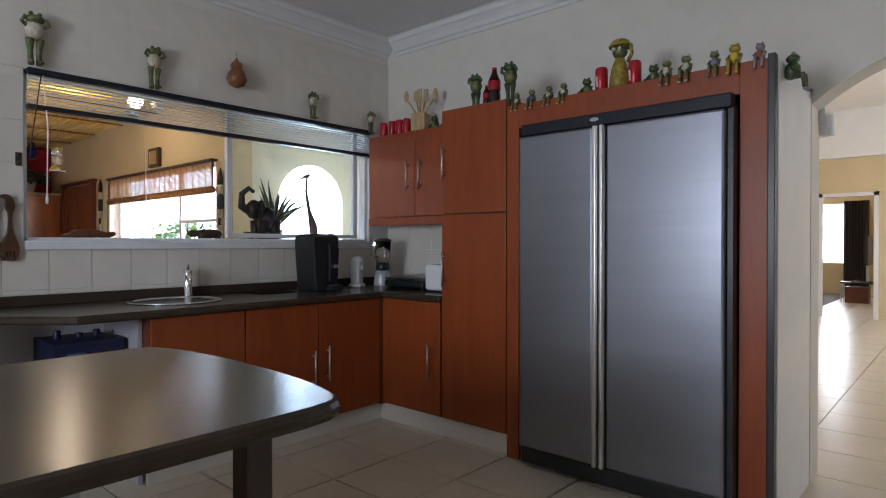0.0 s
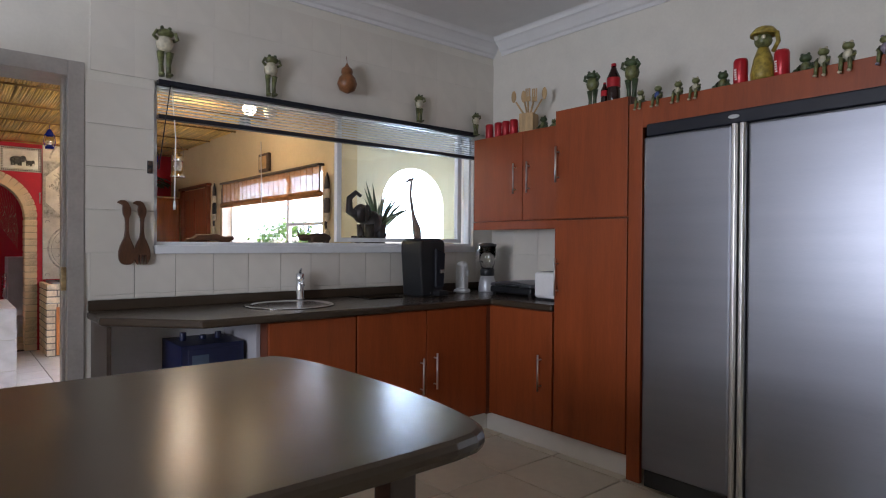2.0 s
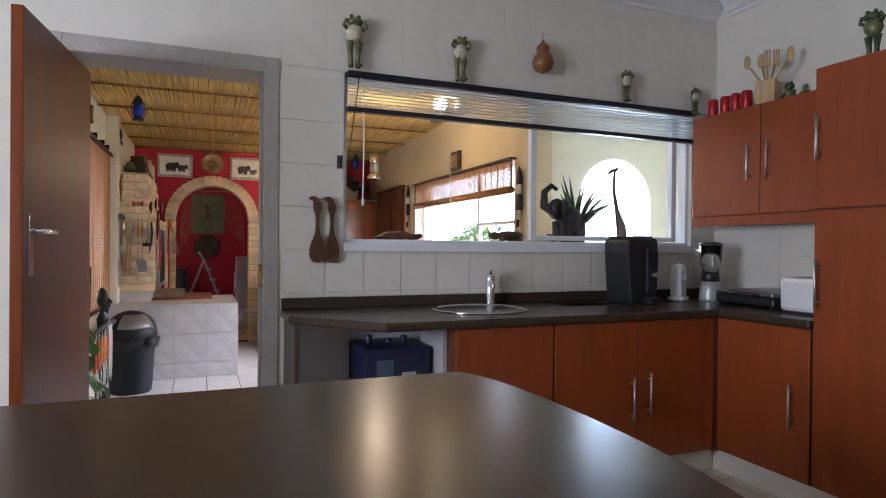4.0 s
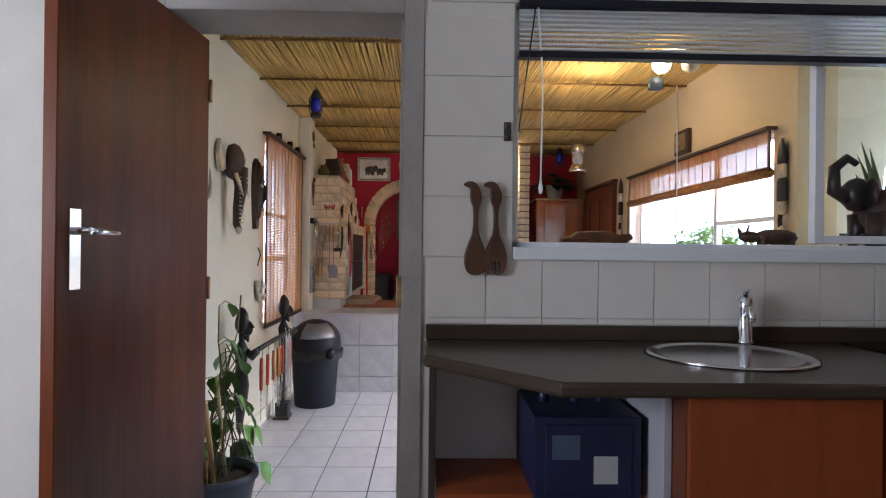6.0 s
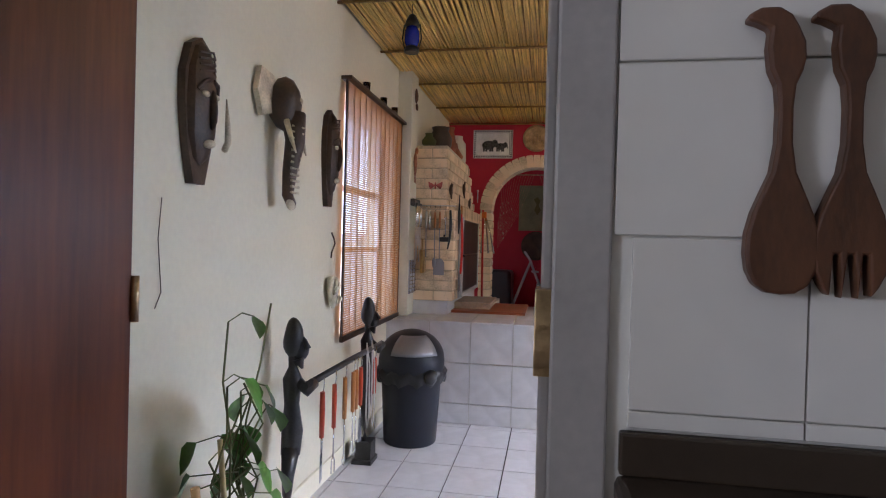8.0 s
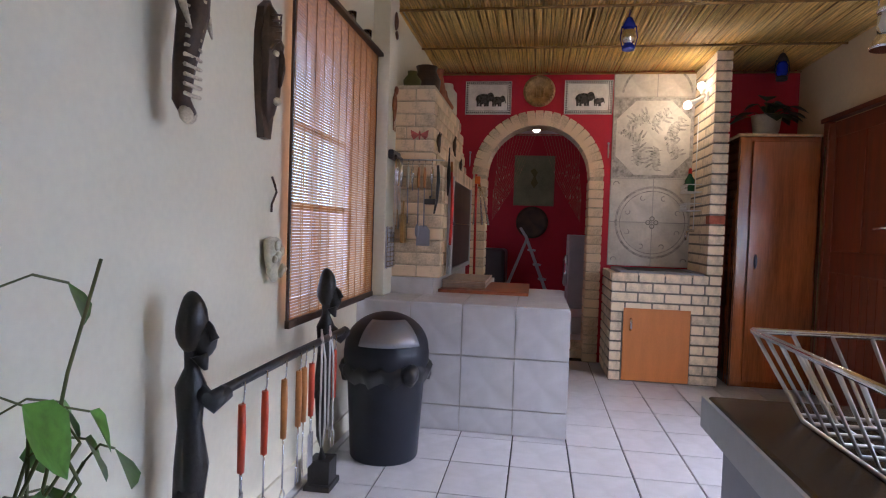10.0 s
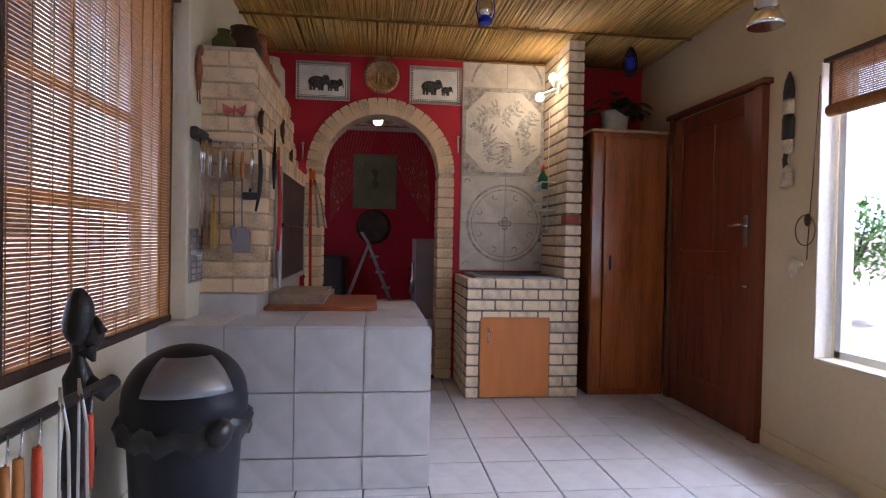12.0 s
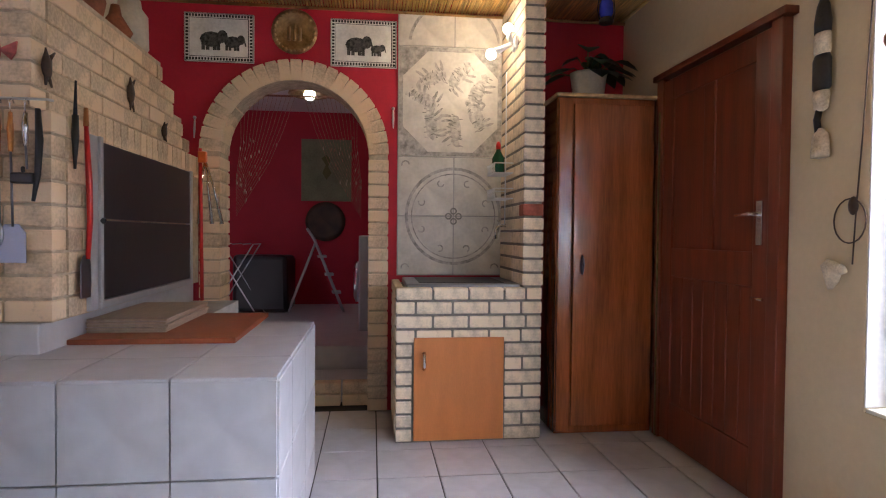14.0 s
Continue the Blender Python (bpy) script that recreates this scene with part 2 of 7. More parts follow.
def tube(bm, pts, r, seg=6, mi=0, m=None):
    pts = [Vector(p) for p in pts]
    rr = r if hasattr(r, "__len__") else [r] * len(pts)
    rings, up = [], Vector((0.123, 0.31, 0.94))
    for i, p in enumerate(pts):
        d = (pts[min(i + 1, len(pts) - 1)] - pts[max(i - 1, 0)]).normalized()
        u = up if abs(d.dot(up)) < 0.92 else Vector((0.9, 0.1, 0.1))
        a = d.cross(u).normalized()
        b = d.cross(a)
        up = -b if b.dot(up) < 0 else b
        ring = []
        for k in range(seg):
            t = 2 * math.pi * k / seg
            v = p + (a * math.cos(t) + up * math.sin(t)) * rr[i]
            ring.append(bm.verts.new(m @ v if m else v))
        rings.append(ring)
    for a, b in zip(rings, rings[1:]):
        for i in range(seg):
            f = bm.faces.new((a[i], a[(i + 1) % seg], b[(i + 1) % seg], b[i]))
            f.material_index, f.smooth = mi, True
    for ring in (rings[0], rings[-1]):
        bm.faces.new(ring).material_index = mi
    return bm


def prism(bm, outline, axis, a, b, mi=0, m=None):
    """A flat outline carried from a to b along an axis: x takes (y, z), y takes (x, z), z takes (x, y)."""
    def at(p, v):
        q = {"x": (v, p[0], p[1]), "y": (p[0], v, p[1]), "z": (p[0], p[1], v)}[axis]
        return m @ Vector(q) if m else Vector(q)
    lo = [bm.verts.new(at(p, a)) for p in outline]
    hi = [bm.verts.new(at(p, b)) for p in outline]
    bm.faces.new(lo[::-1]).material_index = mi
    bm.faces.new(hi).material_index = mi
    n = len(outline)
    for i in range(n):
        bm.faces.new((lo[i], lo[(i + 1) % n], hi[(i + 1) % n], hi[i])).material_index = mi
    return bm


def blob(bm, seed, amount, scale=6.0):
    """Makes a lathed or boxed form uneven, as if carved by hand."""
    for v in bm.verts:
        v.co += noise.noise_vector(v.co * scale + Vector((seed, seed * 2.1, 0))) * amount
    return bm


def finish(ob, bm, mats, bevel):
    bmesh.ops.recalc_face_normals(bm, faces=bm.faces)
    bm.to_mesh(ob.data)
    bm.free()
    for mm in mats if isinstance(mats, (list, tuple)) else (mats,):
        ob.data.materials.append(mm)
    if bevel:
        mod = ob.modifiers.new("bevel", "BEVEL")
        mod.width, mod.segments, mod.limit_method = bevel, 2, "ANGLE"
    return ob


def part(name, bm, mats, parent, label="", bevel=0.0):
    ob = finish(new(name, bpy.data.meshes.new(name)), bm, mats, bevel)
    ob.parent = parent
    return tagged(ob, label)


def thing(name, loc, label, category, group="", rz=0):
    ob = new(name)
    ob.empty_display_size = 0.05
    ob.matrix_basis = pose(*loc, 0, 0, rz)
    return tagged(ob, label, category, group)


def solid(name, bm, mats, label, category, loc=(0, 0, 0), rz=0, group="", bevel=0.0):
    ob = finish(new(name, bpy.data.meshes.new(name)), bm, mats, bevel)
    ob.matrix_basis = pose(*loc, 0, 0, rz)
    return tagged(ob, label, category, group)


def setting(name, bm, mats, label, category, bevel=0.0):
    ob = finish(new(name, bpy.data.meshes.new(name)), bm, mats, bevel)
    return tagged(ob, label, category, kind="structure")


def N():
    return bmesh.new()


PIECES = {}


def piece(name, size, material, parent, loc, rot=(0, 0, 0), chamfer=0.004):
    """One brick or tile: a chamfered block centred on loc, its mesh shared with its like."""
    key = (name, tuple(round(s, 3) for s in size), material.name)
    if key not in PIECES:
        bm = N()
        hx, hy, hz = (s / 2 for s in size)
        c = min(chamfer, hx * 0.4, hy * 0.4, hz * 0.4)
        rings = []
        for z, k in ((-hz, c), (-hz + c, 0), (hz - c, 0), (hz, c)):
            rings.append([bm.verts.new(p) for p in ((-hx + k, -hy + k, z), (hx - k, -hy + k, z), (hx - k, hy - k, z), (-hx + k, hy - k, z))])
        for a, b in zip(rings, rings[1:]):
            for i in range(4):
                bm.faces.new((a[i], a[(i + 1) % 4], b[(i + 1) % 4], b[i]))
        bm.faces.new(rings[0][::-1])
        bm.faces.new(rings[-1])
        me = bpy.data.meshes.new(name)
        bm.to_mesh(me)
        bm.free()
        me.materials.append(material)
        PIECES[key] = me
    ob = new(name, PIECES[key])
    ob.parent = parent
    ob.matrix_basis = pose(*loc, *rot)
    return ob


def arc(cx, cz, r, a0, a1, n):
    return [(cx + r * math.cos(radians(a0 + (a1 - a0) * i / n)), cz + r * math.sin(radians(a0 + (a1 - a0) * i / n))) for i in range(n + 1)]


# ---- the large structure ----
KX, KW = -4.20, -4.44          # wall between kitchen and braai room: its two faces
KY = 4.17                      # kitchen wall behind the fridge
RX, RL, RR = -10.06, -0.07, 3.26  # red end wall, mask wall, garden wall of the braai room
LOW, RCEIL, KCEIL = -0.18, 2.53, 2.92

b = box(N(), KW, -2.6, -0.30, 2.6, 18.2, -0.012)
floor_k = setting("floor", b, DARKGROUT, "kitchen and hall floor, dark grout under pale tiles", "floor")
b = box(N(), -13.6, -0.4, LOW - 0.15, KW, 4.9, LOW - 0.012)
floor_b = setting("floor_2", b, DARKGROUT, "braai room floor, dark grout under grey tiles", "floor")
b = box(N(), -400, -400, -0.6, 400, 400, -0.36)
setting("ground", b, PAVE, "pale paved ground round the house", "ground")

# wall with the doorway and the pass-through
b = N()
box(b, KW, -2.6, -0.3, KX, 0.24, KCEIL + 0.1)
box(b, KW, 0.24, 2.10, KX, 1.19, KCEIL + 0.1)
box(b, KW, 1.19, -0.3, KX, 1.56, KCEIL + 0.1)
box(b, KW, 1.56, -0.3, KX, 3.96, 1.186)
box(b, KW, 1.56, 2.14, KX, 3.96, KCEIL + 0.1)
box(b, KW, 3.96, -0.3, KX, 4.95, KCEIL + 0.1)
wall_pass = setting("wall_west", b, PLASTER, "pale plastered wall with a doorway and a long pass-through", "wall")
# fridge wall with the arch
b = N()
prism(b, [(-4.2, -0.3), (-1.08, -0.3), (-1.08, 1.92), *arc(-0.40, 1.12, 1.05, 130.3, 49.7, 16), (0.28, 1.92), (0.28, -0.3), (2.6, -0.3), (2.6, 3.52), (-4.2, 3.52)], "y", KY, KY + 0.20)
wall_n = setting("wall_north", b, PLASTER, "pale plastered kitchen wall with a low arch to the hall", "wall")
b = N()
box(b, 2.6, -2.6, -0.3, 2.75, KY, KCEIL + 0.1)
setting("wall_east", b, PLASTER, "plain pale kitchen wall", "wall")
b = N()
for x0, x1, z0, z1 in ((KX, -2.55, 0, KCEIL), (-0.95, 2.6, 0, KCEIL), (-2.55, -0.95, 0, 1.0), (-2.55, -0.95, 2.1, KCEIL)):
    box(b, x0, -2.75, z0 - 0.1, x1, -2.55, z1 + 0.1)
setting("wall_south", b, PLASTER, "pale kitchen wall with a window", "wall")
setting("ceiling", box(N(), KW, -2.75, KCEIL, 2.75, KY + 0.2, KCEIL + 0.12), CEIL, "flat white kitchen ceiling", "ceiling")
# cove cornice: stepped and hollowed
prof = [(0, 0), (0.012, 0), (0.018, 0.022), (0.035, 0.03), (0.052, 0.058), (0.078, 0.088), (0.092, 0.096), (0.098, 0.118), (0.11, 0.13), (0, 0.13)]
b = N()
prism(b, [(KX + p, KCEIL - 0.131 + q) for p, q in prof], "y", -2.5, KY)
setting("trim", b, CEIL, "white moulded cornice along the pass-through wall", "cornice")
b = N()
prism(b, [(KY - p, KCEIL - 0.131 + q) for p, q in prof], "x", KX + 0.11, 2.6)
setting("trim_2", b, CEIL, "white moulded cornice along the fridge wall", "cornice")

# braai room shell
b = N()
for x0, x1, z0, z1 in ((KW, -6.78, -0.3, 2.7), (-6.78, -7.95, -0.3, 0.62), (-6.78, -7.95, 2.06, 2.7), (-7.95, RX, -0.3, 2.7)):
    box(b, x1, RL - 0.22, z0, x0, RL, z1)
setting("wall_mask", b, CREAM, "cream plastered wall hung with carved masks", "wall")
b = N()
for x0, x1, z0, z1 in ((-5.42, -5.2, -0.3, 2.7), (-7.92, -5.42, -0.3, 0.40), (-7.92, -5.42, 1.97, 2.7), (RX, -7.92, -0.3, 2.7)):
    box(b, x0, RR, z0, x1, RR + 0.22, z1)
setting("wall_garden", b, YELLOW, "buff plastered wall with a wide garden window and a door", "wall")
# thin white sheets over the reveals imitate strong daylight by colour
b = N()
box(b, -7.919, RR + 0.002, 0.417, -7.913, RR + 0.099, 1.969)
box(b, -5.427, RR + 0.002, 0.417, -5.421, RR + 0.099, 1.969)
setting("trim_5", b, GARDENWALL, "garden window reveals whitened to look brightly lit", "reveal")
# nook behind the pass-through with its arched opening
b = N()
prism(b, [(RR + 0.22, 1.24), (3.74, 1.24), (3.74, 1.62), *arc(4.11, 1.60, 0.37, 178, 2, 16), (4.48, 1.62), (4.48, 1.24), (4.95, 1.24), (4.95, 2.7), (RR + 0.22, 2.7)], "x", -5.42, -5.2)
box(b, -5.42, RR + 0.22, -0.3, -5.2, 4.95, 1.239)
box(b, -5.42, 4.95, -0.3, KW, 5.1, 2.7)
setting("wall_nook", b, CREAM, "cream plastered nook with an arched opening", "wall")
setting("trim_3", box(N(), -5.19, 2.60, 1.19, KW, 4.94, 1.245), CREAM, "deep cream shelf behind the pass-through", "shelf")
# red end wall with the arch, and the laundry behind it
AC, AR = 0.99, 0.611
b = N()
prism(b, [(RL - 0.22, -0.3), (AC - AR, -0.3), (AC - AR, 1.55), *arc(AC, 1.55, AR, 179, 1, 24), (AC + AR, 1.55), (AC + AR, -0.3), (RR + 0.22, -0.3), (RR + 0.22, 2.7), (RL - 0.22, 2.7)], "x", RX - 0.22, RX)
wall_red = setting("wall_red", b, RED, "crimson painted end wall with a brick-edged arch", "wall")
b = N()
box(b, -13.6, -0.7, -0.3, -13.4, 3.0, 2.7)
box(b, -13.6, -0.9, -0.3, RX - 0.22, -0.7, 2.7)
box(b, -13.6, 3.0, -0.3, RX - 0.22, 3.2, 2.7)
setting("wall_laundry", b, RED, "dark crimson laundry walls", "wall")
setting("ceiling_laundry", box(N(), -13.6, -0.9, 2.5, RX - 0.22, 3.2, 2.6), CEIL, "plain white laundry ceiling", "ceiling")
b = N()
box(b, -13.4, -0.7, -0.3, -10.62, 3.0, 0.16)
setting("floor_laundry", b, GREYTILE, "raised grey tiled laundry floor", "floor")
b = box(N(), -10.62, AC - 0.77, -0.19, -10.30, AC + 0.77, -0.02)
setting("step", b, GREYTILE, "tiled step up to the laundry", "step", 0.006)
# roof slab over the reeds
setting("roof", box(N(), RX - 0.22, -0.4, 2.60, KW, 5.1, 2.72), REEDDARK, "dark boarded roof over the reed ceiling", "roof")
# low kerb under the mask wall
b = box(N(), -7.82, RL, LOW, KW, RL + 0.014, LOW + 0.11)
setting("baseboard", b, CREAM, "cream tiled skirting under the mask wall", "skirting", 0.003)

# reed ceiling
rng = random.Random(4)
b = N()
battens = [-4.87 - 0.875 * i for i in range(7)]
edges = [KW - 0.005, *battens[:6], RX + 0.005]
for x1, x0 in zip(edges, edges[1:]):
    y = RL + 0.01
    while y < RR - 0.005:
        r = rng.uniform(0.008, 0.0125)
        dz, skew = rng.uniform(-0.004, 0.004), rng.uniform(-0.012, 0.012)
        tube(b, [(x0 - 0.03, y + r, 2.545 + dz), ((x0 + x1) / 2, y + r + skew * 0.5, 2.543 + dz), (x1 + 0.03, y + r + skew, 2.546 + dz)], [r * 0.85, r, r * 0.9], 5)
        y += 2 * r * 0.97
    y = RR
    while x1 > -5.3 and y < 4.94:
        r = rng.uniform(0.009, 0.0125)
        tube(b, [(max(x0, -5.19), y + r, 2.545), (x1 + 0.01, y + r, 2.545)], r, 5)
        y += 2 * r
for x in battens[:6]:
    tube(b, [(x, RL, 2.526), (x + 0.004, 1.5, 2.524), (x, RR, 2.527)], 0.009, 6, 1)
    y = RL + 0.05
    while y < RR:
        tube(b, [(x - 0.016, y, 2.54), (x, y + 0.006, 2.514), (x + 0.016, y + 0.012, 2.54)], 0.0025, 4, 1)
        y += 0.075
for x, y0, y1 in ((RX + 0.014, RL, RR),):
    tube(b, [(x, y0, 2.522), (x, y1, 2.522)], 0.011, 6, 1)
setting("ceiling_reed", b, [REED, REEDDARK], "golden reed ceiling tied to thin battens", "ceiling")

# hall and lounge beyond the kitchen arch
b = N()
box(b, -2.9, KY + 0.2, -0.1, -2.7, 12.5, 3.4)
box(b, -2.7, 12.5, -0.1, -2.40, 12.7, 3.4)
box(b, -1.62, 12.5, -0.1, 2.6, 12.7, 3.4)
box(b, -2.40, 12.5, 2.0, -1.62, 12.7, 3.4)
setting("wall_hall", b, YELLOW, "buff hall walls with a doorway", "wall")
# the wide opening is made up, to let the hall's fill lamp in
b = N()
box(b, 2.4, KY + 0.2, -0.1, 2.6, 7.0, 3.4)
box(b, 2.4, 10.0, -0.1, 2.6, 12.5, 3.4)
box(b, 2.4, 7.0, -0.1, 2.6, 10.0, 0.7)
box(b, 2.4, 7.0, 2.5, 2.6, 10.0, 3.4)
setting("wall_hall_2", b, YELLOW, "buff hall wall with an unseen opening added for the fill lamp", "wall")
# upper wall is coloured white to imitate skylight falling on it
b = N()
box(b, -2.69, 12.30, 2.63, 2.39, 12.499, 3.399)
setting("trim_4", b, CEIL, "upper wall band over the lounge doorway, whitened to look brightly lit", "bulkhead")
sp_box = thing("wall_speaker", (-1.055, 4.372, 1.79), "small white wall speaker beside the arch", "speaker")
part("case", box(N(), -0.035, 0.012, 0, 0.035, 0.085, 0.115), WHITEPL, sp_box, "", 0.010)
part("bracket", box(N(), -0.03, 0.0, 0.06, 0.0, 0.02, 0.16), WHITEPL, sp_box, "", 0.003)
setting("ceiling_hall", box(N(), -2.9, KY + 0.2, 3.4, 2.75, 18.2, 3.5), CEIL, "white hall ceiling", "ceiling")
b = N()
box(b, -4.2, 12.7, -0.1, -4.0, 18.2, 3.4)
box(b, -4.0, 18.0, -0.1, 2.6, 18.2, 0.75)
box(b, -4.0, 18.0, 2.2, 2.6, 18.2, 3.4)
box(b, -4.0, 18.0, 0.75, -3.5, 18.2, 2.2)
box(b, -2.7, 18.0, 0.75, 2.6, 18.2, 2.2)
setting("wall_lounge", b, YELLOW, "buff lounge walls with a bright window", "wall")
b = N()
for x in (-2.43, -1.66):
    box(b, x, 12.44, 0, x + 0.06, 12.50, 2.06)
box(b, -2.43, 12.44, 2.0, -1.6, 12.498, 2.06)
setting("door_frame_hall", b, CEIL, "white doorway frame to the lounge", "door frame")

# ---- kitchen: doorway, door, pass-through ----
b = N()
for y0, y1 in ((0.215, 0.275), (1.15, 1.225)):
    box(b, KW - 0.01, y0, -0.012 if y0 > 1 else 0, KX + 0.012, y1, 2.17)
box(b, KW - 0.01, 0.275, 2.09, KX + 0.012, 1.15, 2.17)
box(b, KX - 0.10, 1.135, 0, KX - 0.05, 1.151, 2.09)
frame_k = setting("door_frame", b, FRAMEGREY, "grey painted steel door frame between kitchen and braai room", "door frame", 0.004)
b = box(N(), KX - 0.08, 1.128, 1.0, KX - 0.02, 1.152, 1.12)
part("strike_plate", b, BRASS, frame_k, "worn brass strike plate", 0.002)
setting("threshold", box(N(), KW - 0.03, 0.25, LOW, KW - 0.002, 1.15, 0.0), GREYTILE, "tiled step down to the braai room", "step", 0.004)

door = thing("door_1", (-4.43, 0.350, 0.01), "open varnished mahogany door with a steel lever handle", "door", rz=-5)
part("leaf", box(N(), 0, -0.04, 0, 0.865, 0, 2.05), DOORWOOD, door, "", 0.003)
b = N()
box(b, 0.775, 0, 1.09, 0.82, 0.006, 1.31)
lathe(b, [(0.011, 0), (0.011, 0.05)], (0, 0, 0), 10, m=pose(0.798, 0.0, 1.25, -90, 0, 0))
tube(b, [(0.798, 0.05, 1.25), (0.77, 0.056, 1.25), (0.68, 0.054, 1.247)], [0.010, 0.010, 0.008], 8)
part("door_handle", b, CHROME, door, "dull steel lever handle and plate", 0.001)
for z in (0.25, 1.0, 1.8):
    part("hinge", lathe(N(), [(0.008, 0), (0.008, 0.09)], (-0.004, 0.004, z), 8), BRASS, door)

win = thing("window_1", (KX, 1.56, 1.215), "white-framed sliding pass-through window with raised blind", "window")
tagged(win, kind="structure")
part("window_sill", box(N(), -0.23, 0.001, -0.029, 0.025, 2.399, 0.018), ALU, win, "white painted sill", 0.004)
b = N()
box(b, -0.09, 0, 0.018, -0.03, 0.022, 0.925)
box(b, -0.09, 2.375, 0.028, -0.03, 2.40, 0.925)
box(b, -0.09, 0, 0.90, -0.03, 2.40, 0.925)
box(b, -0.09, 0, 0.018, -0.03, 2.40, 0.038)
part("window_frame", b, ALU, win, "", 0.002)
b = N()
box(b, -0.075, 1.165, 0.045, -0.035, 1.20, 0.9)
box(b, -0.075, 2.26, 0.045, -0.035, 2.30, 0.9)
box(b, -0.075, 1.20, 0.045, -0.035, 2.26, 0.075)
part("sliding_sash", b, ALU, win, "white sliding sash", 0.002)
g = part("pane", box(N(), -0.058, 1.2, 0.075, -0.054, 2.26, 0.9), GLASS, win)
g.visible_shadow = False

blind = thing("venetian_blind", (KX + 0.02, 1.57, 1.93), "silver venetian blind drawn up over the pass-through", "blind")
part("head_rail", box(N(), -0.02, 0, 0.185, 0.03, 2.38, 0.212), CHARCOAL, blind, "dark head rail", 0.002)
part("bottom_rail", box(N(), -0.02, 0, -0.002, 0.025, 2.38, 0.022), CHARCOAL, blind, "dark bottom rail", 0.002)
sl = N()
prism(sl, [(-0.022, 0.005), (-0.01, 0.010), (0.004, 0.008), (0.018, -0.004), (0.018, -0.005), (0.004, 0.0072), (-0.01, 0.0092), (-0.022, 0.004)], "y", 0.004, 2.376)
first = part("slat", sl, mat("pale_silver_slat", (0.72, 0.73, 0.75), 0.3, 0.35, var=0.02), blind)
first.location = (0.002, 0, 0.032)
for i in range(1, 9):
    o = first.copy()
    scene.collection.objects.link(o)
    o.location = (0.002, 0, 0.032 + i * 0.0175)
b = N()
tube(b, [(0.02, 0.07, 0.18), (0.022, 0.09, -0.1), (0.02, 0.085, -0.46)], 0.0035, 6)
lathe(b, [(0.006, 0), (0.008, 0.02), (0.004, 0.05)], (0.02, 0.085, -0.5), 8)
part("pull_cord", b, WHITEPL, blind, "white pull cord")
part("tilt_wand", tube(N(), [(0.03, 0.06, 0.19), (0.032, 0.0, -0.28)], 0.003, 6), CHARCOAL, blind)
for y in (0.5, 1.9):
    part("ladder_cord", tube(N(), [(-0.02, y, 0.19), (-0.021, y, 0.0)], 0.0015, 4), WHITEPL, blind)
solid("cord", tube(N(), [(0, 0, 0.70), (0.004, 0.003, 0.35), (0, 0.004, 0.03)], 0.0025, 5), WHITEPL, "thin white cord hanging behind the pass-through", "cord", (KW - 0.02, 2.28, 1.22))

b = box(N(), 0, -0.014, -0.035, 0.010, 0.014, 0.035)
ball(b, (0.012, 0, 0.02), (0.01, 0.012, 0.014), 1)
ball(b, (0.012, 0, -0.02), (0.01, 0.012, 0.012), 1)
solid("wall_hook", b, [BLACK, DARKWOOD], "small dark hook beside the pass-through", "hook", (KX + 0.008, 1.535, 1.66), bevel=0.003)


# ---- kitchen: cabinets, worktop, fridge ----
def bar_handle(parent, x, y, z0, z1, out):
    """A slim steel bar on two stubs; out is the way it stands off the door."""
    bb = N()
    ox, oy = out
    tube(bb, [(x + ox * 0.032, y + oy * 0.032, z0), (x + ox * 0.032, y + oy * 0.032, z1)], 0.006, 8)
    for z in (z0 + 0.03, z1 - 0.03):
        tube(bb, [(x, y, z), (x + ox * 0.032, y + oy * 0.032, z)], 0.0045, 6)
    part("handle", bb, SATIN, parent, "slim brushed steel bar handle")


def cupboard(name, label, x0, y0, x1, y1, z0, z1, face, doors, kick=0.0):
    """A cabinet body and its doors. face: +x or -y; doors: (start, end, low, high, handle along, handle low, handle high)."""
    c = thing(name, (0, 0, 0), label, "cabinet", "kitchen cabinets")
    part("body", box(N(), x0, y0, z0, x1, y1, z1), CHERRYEDGE, c, "", 0.002)
    for a0, a1, d0, d1, h, h0, h1 in doors:
        bb = N()
        if face == "x":
            box(bb, x1 + 0.001, a0 + 0.003, d0, x1 + 0.02, a1 - 0.003, d1)
        else:
            box(bb, a0 + 0.003, y0 - 0.02, d0, a1 - 0.003, y0 - 0.001, d1)
        d = part("door", bb, CHERRY, c, "", 0.002)
        if h is not None:
            if face == "x":
                bar_handle(d, x1 + 0.02, h, h0, h1, (1, 0))
            else:
                bar_handle(d, h, y0 - 0.02, h0, h1, (0, -1))
    return c


CT = 0.89
cupboard("base_cabinet", "cherry laminate base cabinet under the sink", -4.195, 1.92, -3.52, 2.43, 0.12, 0.85, "x", [(1.92, 2.43, 0.13, 0.845, None, 0, 0)])
cupboard("base_cabinet", "cherry laminate base cabinet with two bar handles", -4.195, 2.435, -3.52, 3.44, 0.12, 0.85, "x", [(2.435, 2.93, 0.13, 0.845, 2.885, 0.34, 0.56), (2.93, 3.44, 0.13, 0.845, 2.99, 0.36, 0.58)])
cupboard("base_cabinet", "cherry laminate corner base cabinet beside the tall unit", -3.50, 3.485, -2.965, 4.16, 0.12, 0.85, "-y", [(-3.50, -2.965, 0.13, 0.845, -3.05, 0.36, 0.58)])
cupboard("tall_cabinet", "tall cherry laminate larder cabinet with two doors", -2.955, 3.485, -2.46, 4.16, 0.12, 2.05, "-y", [(-2.955, -2.46, 0.13, 1.395, -2.925, 0.95, 1.17), (-2.955, -2.46, 1.405, 2.045, -2.925, 1.62, 1.83)])
